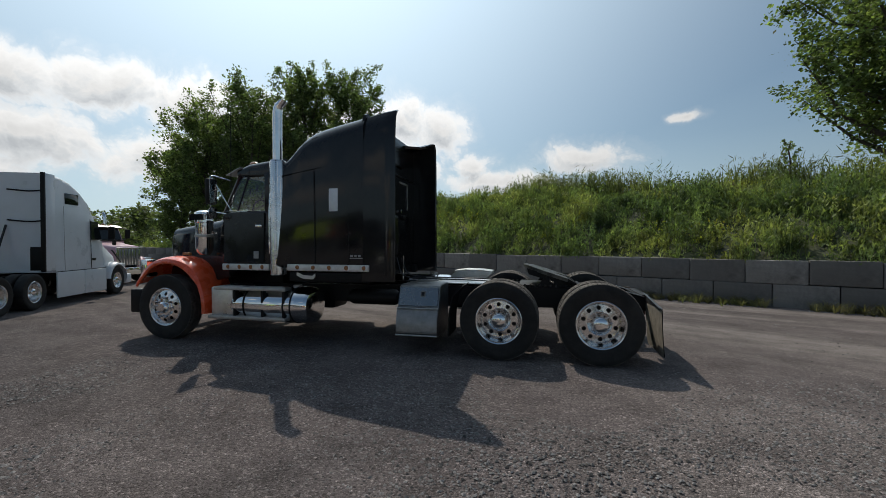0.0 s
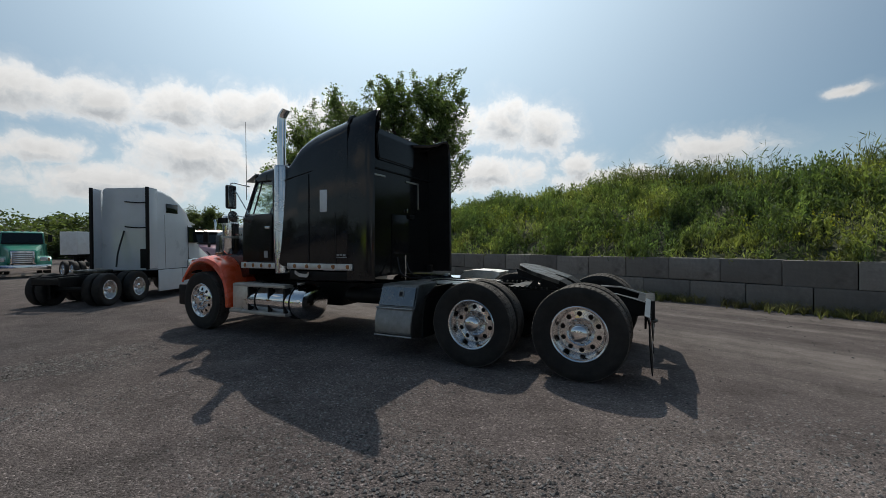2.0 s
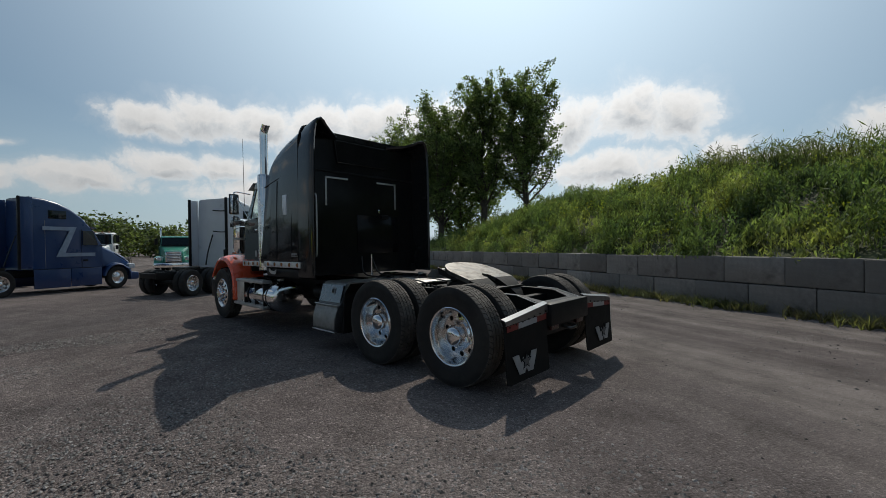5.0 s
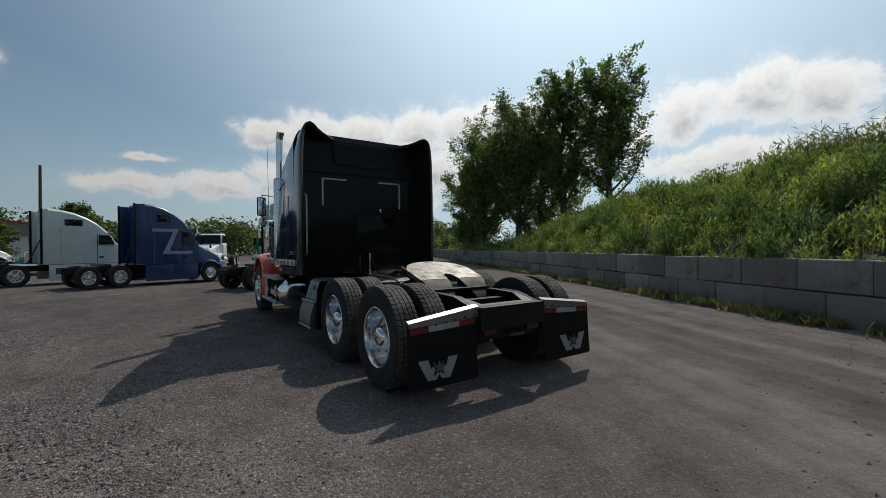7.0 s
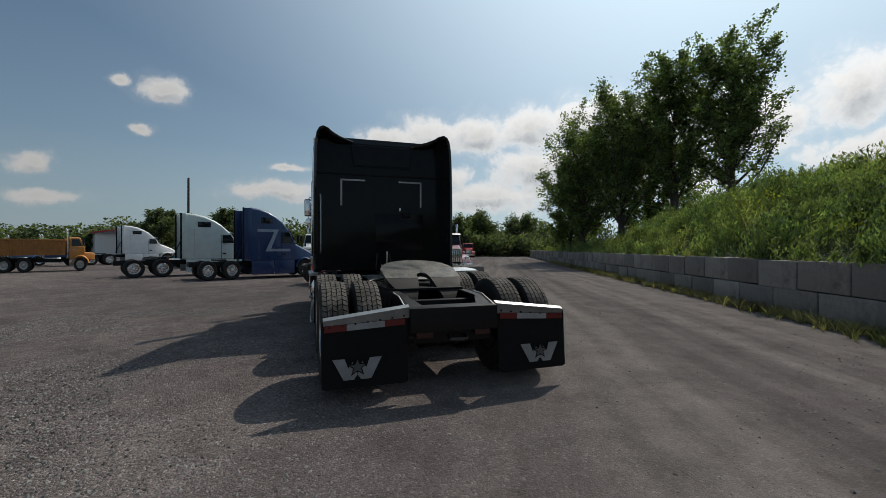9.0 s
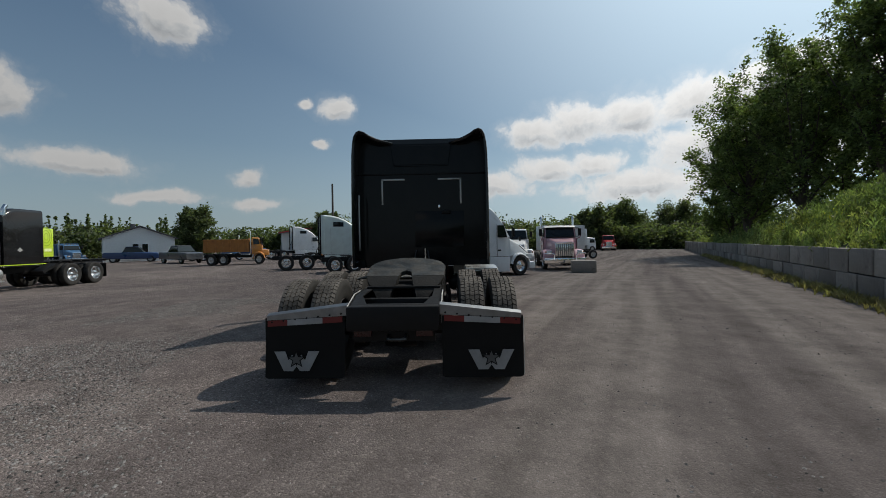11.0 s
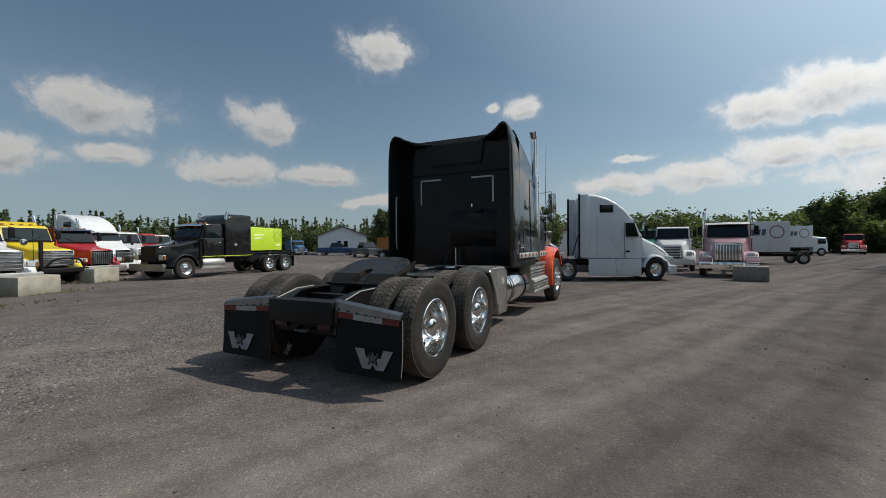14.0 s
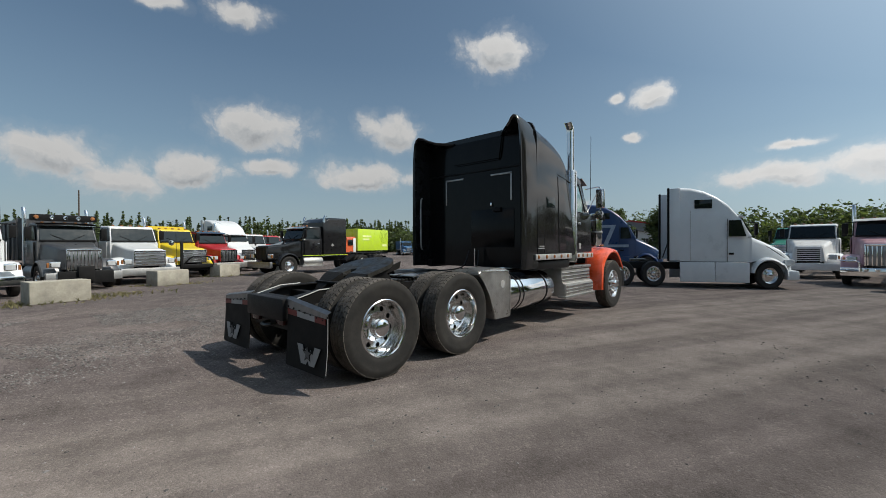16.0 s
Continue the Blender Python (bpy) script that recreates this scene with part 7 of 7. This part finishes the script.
def tree(label, x, y, height, spread, seed, clear=0.25, z=0.0, leaf=0.30, limbs=34, per=150, lean=0.0, name="tree", mat_=None, stout=1.0, steep=1.5, spray=0.075):
    """Tapered trunk, rising limbs with twigs, and a crown of leafy sprays along the twigs."""
    rng = np.random.default_rng(seed)
    T = thing(name, label, "tree", "", pose(x, y, z))
    base = height * 0.020 * stout
    top = Vector((lean * height * 0.2, 0, height * 0.93))
    line = [Vector((0, 0, -0.3))]
    for k in range(1, 8):
        u = k / 7
        line.append(top * float(u) + Vector((rng.normal() * 0.02 * height * u, rng.normal() * 0.02 * height * u, 0)))
    bm = tube(bm_new(), line, [base * (1.15 - u) + 0.02 for u in np.linspace(0.05, 1.05, 8)], 10)
    part("trunk", bm, BARK, T)
    starts, ways, sizes = [], [], []
    twigs = bm_new()
    for k in range(limbs):
        u = float(clear + (0.93 - clear) * (k + rng.uniform(0, 0.8)) / limbs)
        root = top * u
        a = k * 2.4 + rng.uniform(-0.5, 0.5)
        slim = 1.0 - 0.45 * max(0, (u - 0.45) / 0.55)
        reach = float(spread) * slim * float(rng.uniform(0.45, 1.0))
        rise = min(reach * steep * float(rng.uniform(0.5, 1.2)), height * 1.02 - root.z)
        tip = root + Vector((math.cos(a) * reach, math.sin(a) * reach, rise))
        mid = root.lerp(tip, 0.5) + Vector((math.cos(a), math.sin(a), -1.0)) * 0.09 * reach + Vector(rng.normal(size=3)) * 0.05 * reach
        thick = base * 0.40 * (1.12 - u)
        part("limb", tube(bm_new(), [root, root.lerp(mid, 0.6), mid, mid.lerp(tip, 0.6), tip], [thick, thick * 0.8, thick * 0.6, thick * 0.35, 0.012], 6), BARK, T)
        for q in range(7):
            w = 0.22 + 0.78 * (q + float(rng.uniform(0, 1))) / 7
            at = root.lerp(mid, w * 2) if w < 0.5 else mid.lerp(tip, w * 2 - 1)
            way = (tip - root).normalized() * 0.6 + Vector(rng.normal(size=3)) * 0.55 + Vector((0, 0, 0.35))
            way = way.normalized() * float(spread * rng.uniform(0.16, 0.40) * (0.6 + 0.4 * slim))
            tube(twigs, [at, at + way * 0.5, at + way], [thick * 0.16 + 0.006, thick * 0.1 + 0.005, 0.004], 4, caps=False)
            starts.append(at)
            ways.append(way)
            sizes.append(spread * spray * float(rng.uniform(0.6, 1.35)))
    tagged(part("branchwork", twigs, BARK, T), kind="stuff")
    n = len(starts)
    m = per * n
    pick = np.repeat(np.arange(n), per)
    u = rng.uniform(0.05, 1.12, m)[:, None]
    pts = np.array([tuple(p) for p in starts])[pick] + np.array([tuple(p) for p in ways])[pick] * u
    pts += rng.normal(size=(m, 3)) * (np.array(sizes)[pick][:, None] * (1.15 - 0.55 * u)) * [1, 1, 0.8]
    ob = new("crown", raw_mesh("crown", [leaf_cards(rng, pts, leaf, -0.1, 0.36)], mat_ or LEAVES))
    ob.parent = T
    return T


def shrub_line(name, label, spots, seed, leaf, per, material):
    """A far wood or hedge: clumps of leaves heaped at the given (x, y, radius, height)."""
    rng = np.random.default_rng(seed)
    pts = []
    for x, y, r, h in spots:
        for k in range(int(7 + h)):
            c = np.array([x, y, 0]) + [rng.normal() * r * 0.5, rng.normal() * r * 0.5, h * rng.uniform(0.15, 0.86)]
            q = rng.normal(size=(per, 3))
            q /= np.linalg.norm(q, axis=1)[:, None]
            pts.append(c + q * (rng.uniform(0.3, 1, per) ** 0.5)[:, None] * r * rng.uniform(0.35, 0.6))
    tagged(new(name, raw_mesh(name, [leaf_cards(rng, np.concatenate(pts), leaf, 0.0)], material)), label, "trees", kind="stuff")


BIG = "tall leafy poplar tree behind the bank"
tree(BIG, -16.9, 28.4, 16.4, 3.6, 11, 0.30, 0.5, 0.17, 44, 105, steep=1.7)
tree(BIG, -20.9, 27.2, 16.9, 3.4, 12, 0.27, 0.5, 0.17, 46, 105, steep=1.6)
tree(BIG, -25.2, 25.8, 14.9, 4.3, 13, 0.20, 0.3, 0.17, 44, 105)
tree(BIG, -29.5, 25.0, 13.0, 4.4, 14, 0.17, 0.2, 0.18, 44, 105, steep=1.2)
tree(BIG, -33.0, 26.0, 10.8, 3.2, 15, 0.05, 0.0, 0.18, 38, 100, steep=1.1)
tree(BIG, -27.0, 31.0, 13.5, 5.0, 17, 0.08, 0.0, 0.28, 40, 50, steep=1.1)
tree("leafy willow overhanging the bank", 14.0, 12.7, 15.0, 4.2, 18, 0.10, 2.8, 0.15, 54, 140, steep=1.0)
tree("young sapling on the crest of the bank", 8.5, 10.2, 2.4, 0.5, 19, 0.35, 2.95, 0.07, 10, 7, name="sapling", stout=0.3)
ROUND = "round leafy tree in the distance"
for x, y, high, wide, seed in ((-66, 25, 7.0, 3.6, 21), (-74, 33, 8.6, 4.4, 22), (-80, 46, 9.0, 4.6, 23), (-62, -42, 8.2, 3.4, 24), (-75, -24, 8.0, 3.6, 25), (-72, -14, 8.0, 3.4, 26)):
    tree(ROUND, x, y, high, wide, seed, 0.04, 0, 0.30, 36, 60, mat_=LEAVES_FAR, steep=0.55, spray=0.11)

rng0 = random.Random(5)
spots = []
for k in range(46):
    yaw = 50 + k * 1.35
    r = rng0.uniform(98, 125)
    spots.append((-math.sin(radians(yaw)) * r, math.cos(radians(yaw)) * r, rng0.uniform(3.5, 6), rng0.uniform(5.5, 9.5)))
shrub_line("far_wood", "dark wood along the horizon", spots, 31, 0.66, 100, LEAVES_FAR)
spots = []
for k in range(26):
    yaw = 58 + k * 0.9
    spots.append((-math.sin(radians(yaw)) * 72, math.cos(radians(yaw)) * 72 + 3, 3.0, rng0.uniform(2.5, 4.0)))
shrub_line("hedge", "low dark hedge at the end of the yard", spots, 32, 0.42, 130, LEAVES_FAR)
spots = []
for k in range(75):
    yaw = 112 + k * 1.2
    r = rng0.uniform(84, 105)
    spots.append((-math.sin(radians(yaw)) * r, math.cos(radians(yaw)) * r, rng0.uniform(2.6, 4.4), rng0.uniform(3.6, 6.2)))
shrub_line("far_hedgerow", "mixed bushes along the far side of the yard", spots, 33, 0.56, 80, LEAVES_FAR)


def conifers():
    rng = np.random.default_rng(41)
    pts = []
    for k in range(560):
        yaw = math.radians(rng.uniform(126, 205))
        r = rng.uniform(88, 100)
        h = rng.uniform(4.2, 7.6)
        m = 120
        u = rng.uniform(0, 1, m) ** 1.3
        a = rng.uniform(0, 2 * np.pi, m)
        w = (1 - u) * h * 0.17 * rng.uniform(0.4, 1.0, m)
        pts.append(np.stack([-math.sin(yaw) * r + np.cos(a) * w, math.cos(yaw) * r + np.sin(a) * w, 0.3 + u * h], 1))
    tagged(new("conifer_row", raw_mesh("conifer_row", [leaf_cards(rng, np.concatenate(pts), 0.52, -0.2)], LEAVES_FAR)), "row of small dark conifers on the skyline", "trees", kind="stuff")


conifers()


# ---- loose stones and wisps near the walk ----
def stones():
    rng = np.random.default_rng(3)
    # scattered thinly everywhere near the walk, thickly over the rough gravel on the truck's left
    thin, thick = 9000, 60000
    n = thin + thick
    x = np.concatenate([-4 + rng.uniform(0, 11, thin), -6 + 10 * rng.uniform(0, 1, thick)])
    y = np.concatenate([rng.uniform(-8.5, 7.0, thin), -1.2 - 5.4 * rng.uniform(0, 1, thick) ** 0.8])
    keep = np.array([noise.noise(Vector((p * 0.6, q * 0.6, 4.0))) > -0.25 for p, q in zip(x, y)])
    x, y = x[keep], y[keep]
    n = len(x)
    s = 0.005 + 0.015 * rng.uniform(0, 1, n) ** 3
    shape = np.array([[1, 0, 0], [0.2, 1, 0], [-1, 0.2, 0], [-0.1, -1, 0], [0.1, 0.05, 0.6]], float)
    v = shape[None] * s[:, None, None] * rng.uniform(0.7, 1.3, (n, 5, 3))
    ang = rng.uniform(0, 2 * np.pi, n)
    c, sn = np.cos(ang)[:, None], np.sin(ang)[:, None]
    v = np.stack([v[..., 0] * c - v[..., 1] * sn + x[:, None], v[..., 0] * sn + v[..., 1] * c + y[:, None], v[..., 2] - 0.002], 2).reshape(-1, 3)
    k = np.arange(n)[:, None] * 5
    f = np.concatenate([k + t for t in ([0, 1, 4], [1, 2, 4], [2, 3, 4], [3, 0, 4])]).tolist()
    tagged(new("loose_gravel", raw_mesh("loose_gravel", [(v, f)], mat("gravel_stone", (0.135, 0.129, 0.125), 0.9, island=0.8))), "small loose stones scattered over the yard", "gravel", kind="stuff")


stones()


# ---- tufts round the loose concrete blocks ----
def block_tufts():
    rng = np.random.default_rng(61)
    roots = []
    for x, y in ((2.3, -10.1), (1.3, -10.7), (-1.0, -13.3), (-4.2, -16.6), (3.6, -9.7)):
        q = rng.normal(size=(150, 2)) * [0.75, 0.32]
        roots.append(np.stack([x + q[:, 0], y + q[:, 1], 0 * q[:, 0] - 0.01], 1))
    roots = np.concatenate(roots)
    tagged(new("grass_tufts", raw_mesh("grass_tufts", [blades(rng, roots, rng.uniform(0.04, 0.14, len(roots)), np.full(len(roots), 0.012), 1.2, 6)], DRY)), "short dry grass round the loose concrete blocks", "grass", kind="stuff")


block_tufts()


# ---- the blocks of the wall ----
build_wall()
